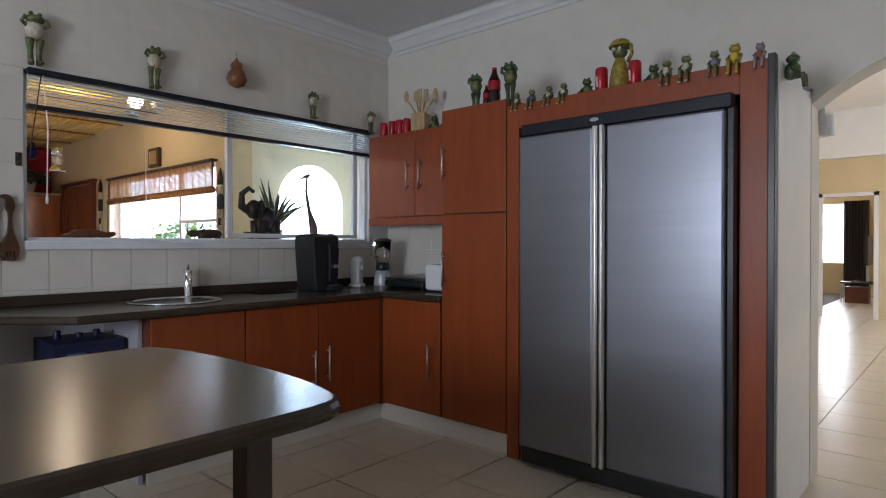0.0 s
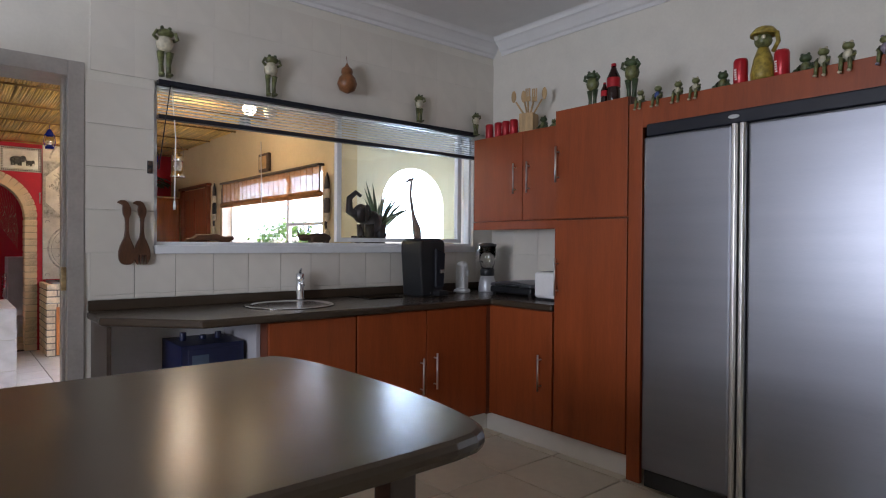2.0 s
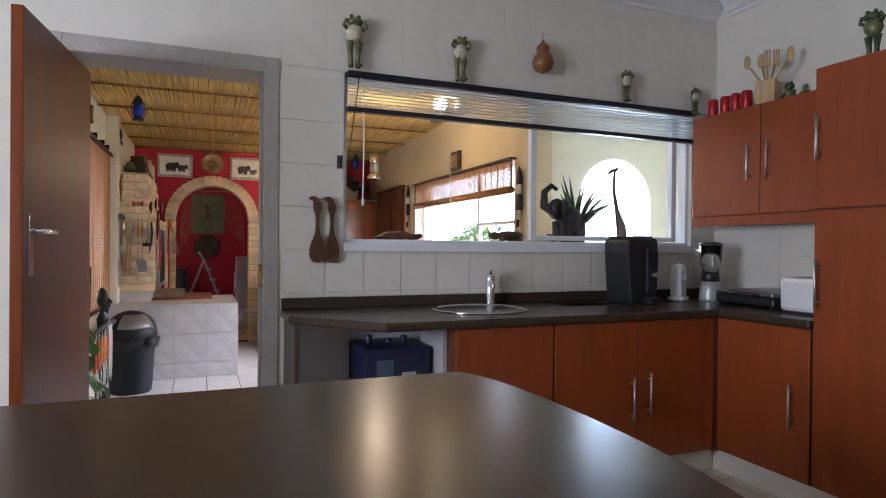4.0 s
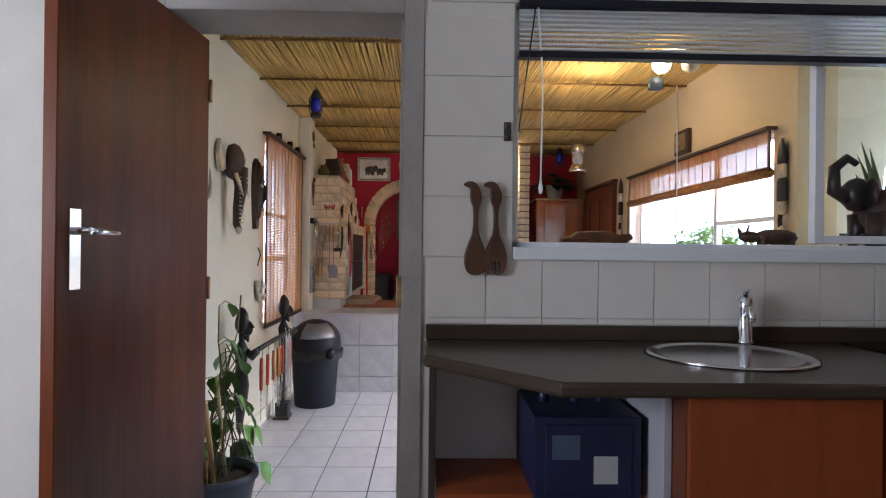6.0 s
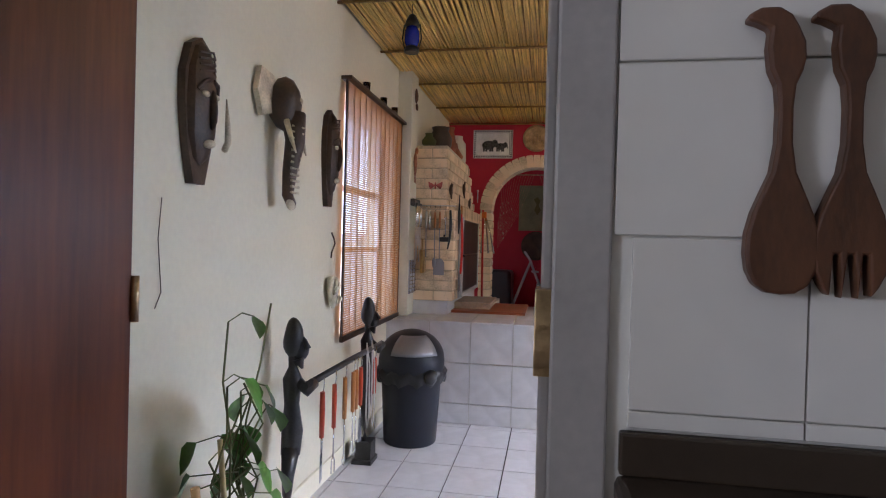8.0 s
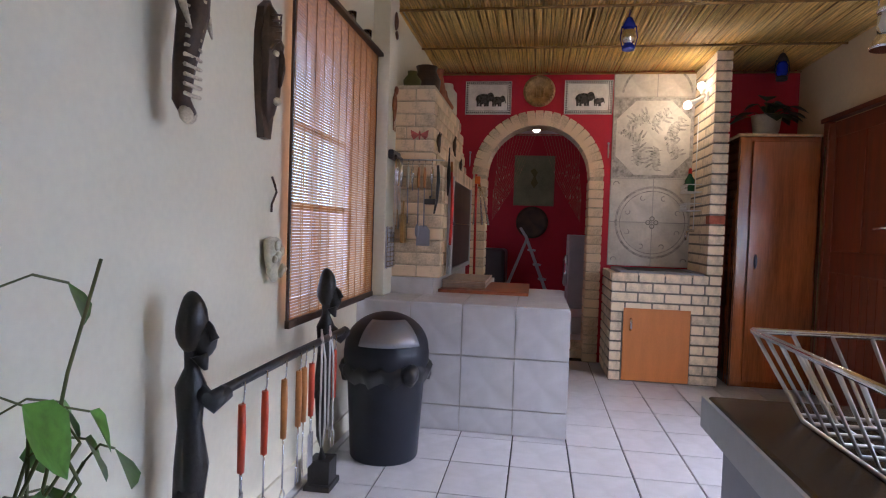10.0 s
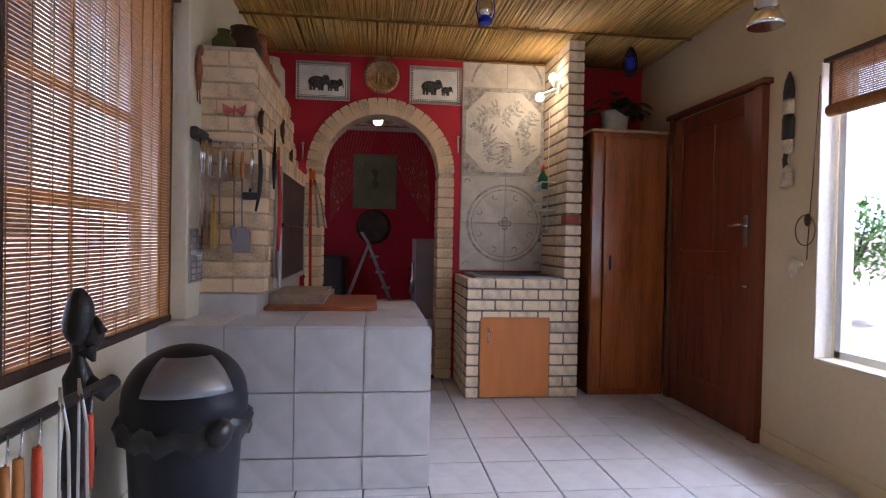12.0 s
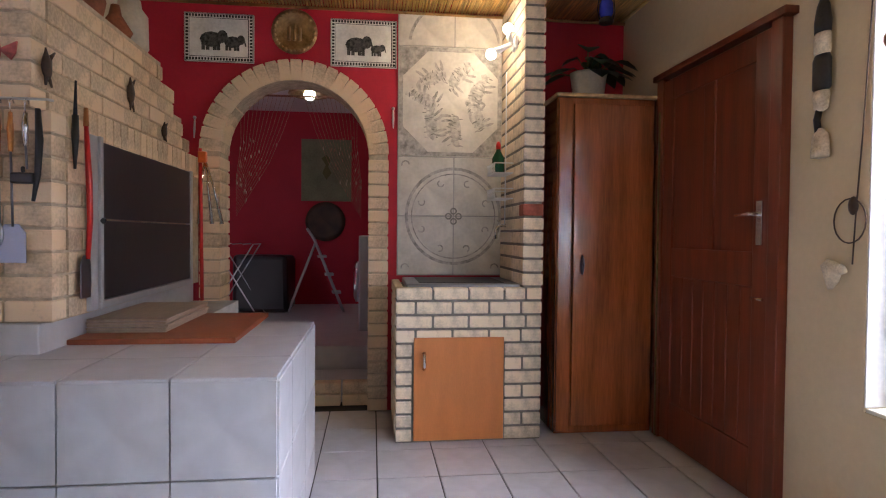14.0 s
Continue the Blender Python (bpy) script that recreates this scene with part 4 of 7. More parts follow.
for dx, dy, kind in ((-0.12, 0.0, 0), (-0.05, 0.02, 0), (0.0, -0.02, 1), (0.04, 0.01, 1), (0.12, 0.0, 0)):
    bb = tube(N(), [(dx * 0.2, dy * 0.3, 0.12), (dx * 0.85, dy, 0.24)], 0.007, 6)
    if kind:
        for q in (-0.014, 0, 0.014):
            box(bb, dx + q - 0.004, dy - 0.004, 0.24, dx + q + 0.004, dy + 0.004, 0.325)
        box(bb, dx - 0.019, dy - 0.005, 0.23, dx + 0.019, dy + 0.005, 0.265)
    else:
        ball(bb, (dx, dy, 0.28), (0.02, 0.008, 0.045))
    part("fork" if kind else "spoon", bb, PALEWOOD, ut)

# wooden salad servers on the wall
for y, fork in ((1.425, False), (1.50, True)):
    bb = N()
    half = [(0.016, 0.002), (0.030, 0.012), (0.038, 0.030), (0.041, 0.052), (0.040, 0.078), (0.034, 0.105), (0.024, 0.132), (0.014, 0.158), (0.009, 0.195), (0.0085, 0.24), (0.011, 0.27)]
    head = [(0.018, 0.288), (0.021, 0.305), (0.020, 0.325), (0.012, 0.345), (0.004, 0.360), (-0.010, 0.370), (-0.030, 0.370), (-0.044, 0.362), (-0.046, 0.354), (-0.034, 0.350), (-0.020, 0.342), (-0.022, 0.318), (-0.019, 0.290)]
    ou = [(0, 0)] + half + head + [(-p, q) for p, q in half[::-1]]
    if fork:
        ou = [(0.022, 0.0)] + ou[2:-1] + [ (-0.022, 0), (-0.019, 0.055), (-0.013, 0.055), (-0.009, -0.003), (-0.003, 0.055), (0.003, 0.055), (0.009, -0.003), (0.013, 0.055), (0.019, 0.055)]
    prism(bb, [(p + y, q) for p, q in ou], "x", 0, 0.022)
    solid("salad_server", bb, BROWNWOOD, "carved dark wooden salad fork on the tiled wall" if fork else "carved dark wooden salad spoon on the tiled wall", "salad server", (KX + 0.012, -0.006, 1.128), group="salad servers", bevel=0.005).scale = (1, 1, 0.93)

# ---- on the nook shelf ----
SH = 1.245
b = N()
ball(b, (0, 0, 0.16), (0.11, 0.075, 0.10))
ball(b, (0, -0.09, 0.23), (0.06, 0.065, 0.075))
for dx in (-0.055, 0.055):
    ball(b, (dx, -0.07, 0.235), (0.045, 0.02, 0.065))
    for dy in (-0.045, 0.055):
        tube(b, [(dx, dy, 0.15), (dx, dy, 0.0)], [0.042, 0.036], 10)
tube(b, [(0, -0.13, 0.22), (0, -0.19, 0.25), (0, -0.19, 0.34), (0, -0.13, 0.385), (0, -0.09, 0.36)], [0.035, 0.03, 0.024, 0.019, 0.014], 9)
solid("elephant_statue", blob(b, 5, 0.006, 14), EBONY, "black carved elephant statue with a raised trunk", "statue", (-4.50, 3.17, SH))
b = N()
tube(b, [(0, 0.05, 0.0), (0, 0.04, 0.12), (0, 0.0, 0.24), (0, -0.03, 0.40), (0, -0.02, 0.52)], [0.035, 0.036, 0.017, 0.012, 0.010], 9)
tube(b, [(0, 0.0, 0.535), (0, -0.05, 0.52), (0, -0.085, 0.495)], [0.014, 0.014, 0.007], 8)
for dx in (-0.012, 0.012):
    tube(b, [(dx, 0, 0.54), (dx, 0.01, 0.575)], 0.004, 5)
solid("giraffe_statue", b, DARKWOOD, "slender dark wooden giraffe statue", "statue", (-4.56, 3.62, SH))
b = N()
ball(b, (0, 0, 0.045), (0.035, 0.10, 0.035))
ball(b, (0, -0.11, 0.045), (0.025, 0.05, 0.025))
tube(b, [(0, -0.15, 0.05), (0, -0.165, 0.085)], [0.01, 0.002], 6)
for dx in (-0.018, 0.018):
    for dy in (-0.06, 0.06):
        tube(b, [(dx, dy, 0.04), (dx, dy, 0.0)], 0.013, 6)
solid("rhino_statue", blob(b, 8, 0.004, 20), DARKWOOD, "low dark wooden rhinoceros statue on the shelf", "statue", (-4.50, 2.73, SH))
ag = thing("potted_aloe", (-4.78, 3.42, SH), "spiky grey-green potted aloe on the nook shelf", "plant")
part("pot", lathe(N(), [(0.06, 0), (0.08, 0.08), (0.085, 0.09), (0.07, 0.09)], seg=16), TERRA, ag)
for i in range(15):
    a, e = 2.4 * i, 0.5 + 0.8 * ((i * 7) % 5) / 4
    L = 0.36 + 0.16 * ((i * 3) % 4) / 3
    d = Vector((math.cos(a) * math.cos(e), math.sin(a) * math.cos(e), math.sin(e)))
    p0 = Vector((0, 0, 0.09))
    pts = [p0, p0 + d * L * 0.5 + Vector((0, 0, 0.02)), p0 + d * L - Vector((0, 0, 0.03))]
    part("leaf", tube(N(), pts, [0.018, 0.014, 0.001], 5), DKLEAF, ag)
for i in range(4):
    solid("shot_glass", lathe(N(), [(0.018, 0), (0.022, 0.06), (0.02, 0.06), (0.016, 0.006)], seg=12), GLASS, "small clear shot glass on the shelf", "glass", (-4.40 - 0.05 * (i % 2), 3.02 + 0.035 * i - 0.06, SH), group="shot glasses")

b = N()
prism(b, [(-0.13, 0), (-0.12, 0.03), (-0.085, 0.035), (-0.06, 0.055), (0.05, 0.06), (0.10, 0.045), (0.15, 0.05), (0.16, 0.03), (0.11, 0), (0.06, 0.02), (-0.06, 0.02), (-0.09, 0)], "x", -0.03, 0.03)
solid("carved_headrest", blob(b, 4, 0.004, 20), BROWNWOOD, "low carved brown wooden animal on the pass-through sill", "carving", (-4.36, 1.9, 1.243), bevel=0.006)

# ---- braai room: ledge, fireplace, arch ----
LT = 0.59
ledge = setting("ledge", box(box(N(), -8.98, RL, LOW, -7.836, 1.208, LT - 0.012), -10.05, RL, LOW, -8.98, 0.62, LT - 0.012), GROUT, "waist-high ledge clad in pale grey tiles", "ledge")
b = box(N(), -10.05, RL, LT - 0.012, -8.226, 0.335, 0.70)
setting("hearth_plinth", b, GREYTILE, "pale tiled plinth under the brick fireplace", "plinth", 0.006)
fp = thing("fireplace", (0, 0, 0), "tan brick built-in braai fireplace with stepped shoulder", "fireplace")
b = N()
prism(b, [(-8.25, 0.70), (-8.25, 1.41), (-10.05, 1.41), (-10.05, 0.70)], "y", 0.0, 0.366)
prism(b, [(-8.25, 1.41), (-8.25, 1.985), (-9.55, 1.985), (-9.55, 1.86), (-9.75, 1.86), (-9.75, 1.74), (-9.92, 1.74), (-9.92, 1.62), (-10.05, 1.62), (-10.05, 1.41)], "y", 0.0, 0.300)
part("core", b, MORTARLT, fp, "tan mortar joints")
CO = 0.0842
rng = random.Random(11)
for i in range(15):
    z = 0.70 + CO * (i + 0.5)
    upper = i >= 9
    yf = 0.312 if upper else 0.378
    L = yf - 0.01
    cuts = [0.0, L * 0.55, L] if i % 2 == 0 else ([0.0, L] if i % 4 == 1 else [0.0, L * 0.35, L])
    for c0, c1 in zip(cuts, cuts[1:]):
        piece("brick", (0.10, c1 - c0 - 0.010, 0.074), CHBRICK, fp, (-8.288 + rng.uniform(-0.004, 0.004), 0.01 + (c0 + c1) / 2, z), (0, 0, rng.uniform(-0.8, 0.8)))
    # the long side
    x, first = -8.342, i % 2 == 1
    end = -10.05 if z < 1.62 else (-9.92 if z < 1.74 else (-9.75 if z < 1.86 else -9.55))
    if z < 1.41:
        end = -8.515
    while x - 0.03 > end:
        w = min(0.11 if first else 0.225, x - end)
        first = False
        piece("brick", (round(w, 2) - 0.008, 0.06, 0.077), CHBRICK, fp, (x - w / 2, yf - 0.032 + rng.uniform(-0.003, 0.003), z))
        x -= w
# soldier course over the fire door
x = -8.50
while x > -9.98:
    piece("brick", (0.067, 0.07, 0.11), CHBRICK, fp, (x - 0.037, 0.345, 1.455), (0, 0, 0))
    x -= 0.077
fd = part("fire_door", box(box(N(), -9.78, 0.367, 0.745, -8.56, 0.392, 1.072), -9.78, 0.367, 1.080, -8.56, 0.392, 1.395), SOOT, fp, "black steel drop-down fire door in two panels", 0.004)
b = N()
box(b, -8.56, 0.379, 0.71, -8.475, 0.398, 1.41)
box(b, -8.56, 0.398, 0.71, -8.535, 0.412, 1.41)
box(b, -9.80, 0.367, 0.71, -8.56, 0.400, 0.742)
box(b, -9.815, 0.367, 0.71, -9.78, 0.400, 1.40)
part("door_rail", b, SILVER, fp, "bright steel door rails", 0.003)
part("knob", ball(N(), (-8.545, 0.415, 1.07), 0.013), BLACK, fp)
# plastered pier between window and fireplace
setting("pier", box(N(), -8.24, RL, LT, -8.02, 0.045, 2.6), CREAM, "cream plastered pier beside the fireplace", "pier", 0.006)
setting("chimney_breast", box(N(), -10.05, RL, 1.985, -8.24, 0.0, 2.6), CREAM, "cream plastered chimney breast above the bricks", "chimney breast")

# brick surround of the arch
arch = thing("brick_arch", (0, 0, 0), "buff brick surround of the arch in the red wall", "arch")
b = N()
prism(b, [(AC - 0.61, LOW), (AC - 0.487, LOW), (AC - 0.487, 1.55), *arc(AC, 1.55, 0.487, 179, 1, 24), (AC + 0.487, 1.55), (AC + 0.487, LOW), (AC + 0.61, LOW), (AC + 0.61, 1.55), *arc(AC, 1.55, 0.61, 1, 179, 24), (AC - 0.61, 1.55)], "x", RX - 0.218, RX + 0.020)
part("mortar_bed", b, MORTARLT, arch)
for i in range(20):
    z = LOW + 0.043 + i * 0.0855
    if z > 1.53:
        break
    for s in (-1, 1):
        piece("brick", (0.26, 0.135, 0.074), CHBRICK, arch, (RX - 0.10, AC + s * 0.548, z))
for i in range(23):
    a = 180 * (i + 0.5) / 23
    piece("brick", (0.26, 0.135, 0.072), CHBRICK, arch, (RX - 0.10, AC + 0.548 * math.cos(radians(a)), 1.56 + 0.548 * math.sin(radians(a))), (a, 0, 0))
for j in range(5):
    piece("brick", (0.10, 0.185, 0.075), CHBRICK, arch, (RX - 0.16, AC - 0.40 + 0.2 * j, LOW + 0.04))
for j in range(5):
    piece("brick", (0.10, 0.185, 0.075), CHBRICK, arch, (RX - 0.17, AC - 0.40 + 0.2 * j, LOW + 0.124))

# ---- brick sink unit and mural tiles ----
su = thing("brick_sink_unit", (0, 0, 0), "buff brick scullery unit with a full-height brick pier", "sink unit")
b = N()
box(b, -10.05, 1.64, LOW, -9.403, 2.49, 0.70)
box(b, -10.05, 2.385, 0.70, -9.403, 2.49, 2.53)
part("core", b, MORTAR, su, "grey mortar joints")
CO = 0.0822
for i in range(11):
    z = LOW + CO * (i + 0.5)
    row = [1.632, 1.74] if i % 2 else [1.632, 1.70]
    xs = [1.632, 1.75, 1.965, 2.18, 2.37, 2.50] if i % 2 else [1.632, 1.85, 2.06, 2.27, 2.40, 2.50]
    if z < 0.42:
        xs = [1.632, 1.735] + [None] + ([2.27, 2.38, 2.50] if i % 2 else [2.27, 2.50])
    for a0, a1 in zip(xs, xs[1:]):
        if a0 is None or a1 is None:
            continue
        piece("brick", (0.10, round(a1 - a0, 3) - 0.014, 0.068), BRICK, su, (-9.445 + rng.uniform(-0.003, 0.003), (a0 + a1) / 2, z))
    for k in range(3):
        piece("brick", (0.20, 0.05, 0.068), BRICK, su, (-9.60 - 0.215 * k + (0.05 if i % 2 else 0), 1.657, z))
for i in range(11, 33):
    z = LOW + CO * (i + 0.5)
    material = REDBRICK if i == 16 else BRICK
    piece("brick", (0.10, 0.122, 0.068), material, su, (-9.445 + rng.uniform(-0.003, 0.003), 2.438, z))
    for k in range(3):
        x = -9.60 - 0.215 * k + (0.05 if i % 2 else 0)
        piece("brick", (0.202, 0.11, 0.068), BRICK, su, (max(x, -9.945), 2.437, z))
cd = part("cupboard_door", box(N(), -9.405, 1.74, LOW + 0.012, -9.385, 2.268, 0.43), ORANGE, su, "plain orange beech cupboard door", 0.003)
part("handle", tube(N(), [(-9.385, 1.80, 0.34), (-9.355, 1.80, 0.33), (-9.352, 1.80, 0.27), (-9.385, 1.80, 0.25)], [0.011, 0.009, 0.009, 0.011], 8), CHROME, cd, "curved chrome handle")
b = N()
box(b, -10.04, 1.70, 0.70, -9.46, 2.38, 0.735)
part("basin", b, STEEL, su, "inset steel basin", 0.008)
# no hollow: a thin dark sheet imitates the shade inside the basin
part("basin_bowl_shade", box(N(), -9.98, 1.78, 0.733, -9.54, 2.30, 0.7375), CHARCOAL, su, "flat dark sheet imitating the shaded bowl", 0.01)
tapw = thing("wall_tap", (-9.88, 2.385, 1.03), "small chrome wall tap over the brick sink", "tap")
b = tube(N(), [(0, 0, 0.06), (0, -0.05, 0.06), (0, -0.07, 0.03), (0, -0.07, -0.03)], [0.012, 0.012, 0.011, 0.012], 8)
part("spout", b, CHROME, tapw)
part("tap_handle", tube(N(), [(-0.025, -0.05, 0.09), (0.025, -0.05, 0.09)], 0.008, 6), CHROME, tapw)
for z, lab in ((1.42, "upper"), (1.26, "lower")):
    sc = thing("soap_caddy", (-9.80, 2.32, z), "white filigree wire caddy on the brick pier", "caddy", "wire caddies")
    bb = N()
    for q in range(7):
        a = q * 0.035 - 0.105
        tube(bb, [(a, -0.06, 0), (a + 0.017, -0.06, 0.03), (a, -0.06, 0.06)], 0.003, 4)
        tube(bb, [(a + 0.034, -0.06, 0), (a + 0.017, -0.06, 0.03), (a + 0.034, -0.06, 0.06)], 0.003, 4)
    tube(bb, [(-0.12, 0.06, 0.06), (-0.12, -0.06, 0.06), (0.13, -0.06, 0.06), (0.13, 0.06, 0.06)], 0.004, 5)
    box(bb, -0.12, -0.06, -0.004, 0.13, 0.06, 0.002)
    part("basket", bb, ALU, sc)
    if lab == "upper":
        g = thing("soap_bottle", (-9.80, 2.31, z + 0.003), "green dish soap bottle with a red cap", "bottle")
        part("bottle", lathe(N(), [(0.04, 0), (0.042, 0.01), (0.042, 0.10), (0.02, 0.14), (0.013, 0.16)], seg=12), mat("green_soap", (0.01, 0.09, 0.04), 0.25), g)
        part("cap", lathe(N(), [(0.016, 0.16), (0.016, 0.19), (0.008, 0.21)], seg=10), REDPAINT, g)
solid("drain_cable", tube(N(), [(-9.86, 2.372, 2.1), (-9.85, 2.37, 1.6), (-9.87, 2.372, 1.1)], 0.004, 5), ALU, "thin white cable down the brick pier", "cable")

# mural tiles on the end wall
mural = setting("tile_panel", box(N(), RX + 0.001, 1.665, 0.745, RX + 0.008, 2.385, 2.53), GROUT, "panel of pale decorated wall tiles", "tile panel")


def ring(bm, cy, cz, r0, r1, mi, x, n=40, a0=0, a1=360):
    for i in range(n):
        p, q = a0 + (a1 - a0) * i / n, a0 + (a1 - a0) * (i + 1) / n
        pts = [(cy + r * math.cos(radians(a)), cz + r * math.sin(radians(a))) for r, a in ((r0, p), (r1, p), (r1, q), (r0, q))]
        bm.faces.new([bm.verts.new((x, *t)) for t in pts]).material_index = mi


for z0, z1 in ((0.75, 1.15), (1.155, 1.555), (2.305, 2.53)):
    for y0, y1 in ((1.67, 2.05), (2.055, 2.385)):
        piece("tile", (0.010, round(y1 - y0, 3) - 0.004, round(z1 - z0, 3) - 0.004), MURAL, mural, (RX + 0.009, (y0 + y1) / 2, (z0 + z1) / 2), chamfer=0.002)
piece("tile", (0.010, 0.712, 0.741), MURAL, mural, (RX + 0.009, 2.027, 1.93), chamfer=0.002)
b = N()
X = RX + 0.0165
ring(b, 2.052, 1.152, 0.315, 0.335, 1, X)
ring(b, 2.052, 1.152, 0.285, 0.293, 1, X)
ring(b, 2.052, 2.30, 0.30, 0.32, 1, X, 20, 8, 46)
ring(b, 2.052, 2.30, 0.30, 0.32, 1, X, 20, 134, 172)
for k in range(8):
    a = k * 45 + 22
    ring(b, 2.052 + 0.24 * math.cos(radians(a)), 1.152 + 0.24 * math.sin(radians(a)), 0.016, 0.026, 1, X, 8, a, a + 240)
for k in range(4):
    a = radians(90 * k)
    ring(b, 2.052 + 0.035 * math.cos(a), 1.152 + 0.035 * math.sin(a), 0.014, 0.024, 0, X, 12)
    for q in (-1, 1):
        ring(b, 1.72 if k % 2 else 2.34, 0.80 if k < 2 else 1.50, 0.02, 0.03, 1, X, 8, 0, 200)
part("circle_ornament", b, [INK, INKLIGHT], mural, "grey printed circle ornament")
b = N()
for y0, y1, z0, z1 in ((1.673, 1.70, 1.563, 2.297), (2.352, 2.38, 1.563, 2.297), (1.70, 2.352, 1.563, 1.59), (1.70, 2.352, 2.270, 2.297)):
    b.faces.new([b.verts.new((X, y, z)) for y, z in ((y0, z0), (y1, z0), (y1, z1), (y0, z1))]).material_index = 1
for sy, sz in ((1.70, 1.59), (2.352, 1.59), (1.70, 2.27), (2.352, 2.27)):
    dy, dz = (0.17 if sy < 2 else -0.17), (0.17 if sz < 2 else -0.17)
    b.faces.new([b.verts.new((X, y, z)) for y, z in ((sy, sz), (sy + dy, sz), (sy, sz + dz))]).material_index = 1
part("mural_border", b, [INK, INKLIGHT], mural, "grey printed octagon border")
rng = random.Random(21)
b = N()


def stroke(bm, cy, cz, w, h, t, mi, lift):
    """A small uneven printed patch, turned by t."""
    pts = []
    for i in range(8):
        q = 2 * math.pi * i / 8
        u, v = w * math.cos(q) * rng.uniform(0.75, 1.15), h * math.sin(q) * rng.uniform(0.8, 1.1)
        pts.append((cy + u * math.cos(t) - v * math.sin(t), cz + u * math.sin(t) + v * math.cos(t)))
    bm.faces.new([bm.verts.new((X + lift, *p)) for p in pts]).material_index = mi


for g in range(7):
    a = 2 * math.pi * g / 7 + 0.4
    r = 0.175 if g % 2 else 0.20
    gy, gz, lean = 2.025 + r * math.cos(a), 1.93 + r * math.sin(a), rng.uniform(0, 6.28)
    stroke(b, gy, gz, 0.105, 0.048, lean, 2, 0.0002)
    hy, hz = gy + 0.10 * math.cos(lean), gz + 0.10 * math.sin(lean)
    stroke(b, hy, hz, 0.045, 0.026, lean + 0.7, 2, 0.0004)
    for q in (-1.2, -0.7, 0.5, 1.1):
        py, pz = gy + 0.07 * q * math.cos(lean) + 0.06 * math.sin(lean), gz + 0.07 * q * math.sin(lean) - 0.06 * math.cos(lean)
        stroke(b, py, pz, 0.042, 0.010, lean - 1.3 + 0.3 * q, 1, 0.0006)
    for k in range(26):
        u, v = rng.uniform(-0.10, 0.13), rng.uniform(-0.045, 0.045)
        stroke(b, gy + u * math.cos(lean) - v * math.sin(lean), gz + u * math.sin(lean) + v * math.cos(lean), rng.uniform(0.008, 0.022), rng.uniform(0.0025, 0.005), lean + 1.57 + rng.uniform(-0.5, 0.5), k % 2, 0.0008 + k * 0.00003)
part("mural_drawing", b, [INK, INKLIGHT, INKPALE], mural, "grey ink drawing on the large tile")

# bulbs on the brick pier
sp = thing("spot_light", (-9.62, 2.378, 2.20), "twin white spot light with lit globes on the brick pier", "spot light")
part("bracket", box(box(N(), -0.045, -0.02, -0.03, 0.045, 0.0, 0.05), -0.014, -0.045, 0.0, 0.014, -0.02, 0.02), WHITEPL, sp, "", 0.006)
for dx, dy, dz in ((0.0, -0.045, 0.10), (0.0, -0.15, -0.06)):
    part("holder", tube(N(), [(0, -0.03, 0.01), (dx, dy * 0.55 - 0.02, dz * 0.5), (dx, dy + 0.01, dz * 0.8)], [0.012, 0.02, 0.026], 10), WHITEPL, sp)
    part("bulb", ball(N(), (dx, dy - 0.008, dz), 0.034), BULB, sp, "lit warm bulb")

# pictures and plate on the red wall
def picture(y0, y1, z0, z1, label, small):
    p = thing("picture", (RX + 0.012, (y0 + y1) / 2, z0), label, "picture", "animal pictures")
    w, h = (y1 - y0) / 2, z1 - z0
    part("panel", box(N(), -0.010, -w, 0, 0.006, w, h), PAPER, p, "", 0.002)
    bb = N()
    n = 22
    for i in range(n):
        y = -w + 0.018 + (2 * w - 0.036) * i / (n - 1)
        for z in (0.018, h - 0.018):
            box(bb, 0.006, y - 0.006, z - 0.008, 0.0075, y + 0.006, z + 0.008)
    for i in range(14):
        z = 0.018 + (h - 0.036) * i / 13
        for y in (-w + 0.018, w - 0.018):
            box(bb, 0.006, y - 0.008, z - 0.006, 0.0075, y + 0.008, z + 0.006)
    for a, c in ((0.003, 0.006), (0.032, 0.035)):
        for s in (-1, 1):
            box(bb, 0.006, s * (w - c) - 0.002, a, 0.0072, s * (w - a), h - a)
        box(bb, 0.006, -w + a, a, 0.0072, w - a, c)
        box(bb, 0.006, -w + a, h - c, 0.0072, w - a, h - a)
    part("border", bb, EBONY, p, "black patterned border")
    bb = N()
    for cx, k in ((-0.05, 1.0), (0.085, small)):
        ball(bb, (0.006, cx, 0.09 + 0.055 * k), (0.0015, 0.072 * k, 0.05 * k))
        ball(bb, (0.006, cx + 0.07 * k, 0.09 + 0.075 * k), (0.0015, 0.034 * k, 0.042 * k))
        for q in (-0.05, -0.022, 0.022, 0.045):
            box(bb, 0.006, cx + q * k - 0.011 * k, 0.075, 0.0072, cx + q * k + 0.011 * k, 0.10 + 0.03 * k)
        tube(bb, [(0.007, cx + 0.10 * k, 0.09 + 0.07 * k), (0.007, cx + 0.112 * k, 0.09 + 0.02 * k)], 0.006 * k, 5)
    part("animal_print", bb, mat("black_ink_print", (0.07, 0.068, 0.062), 0.5, var=0.5, scale=60), p, "grey print of two grazing animals")


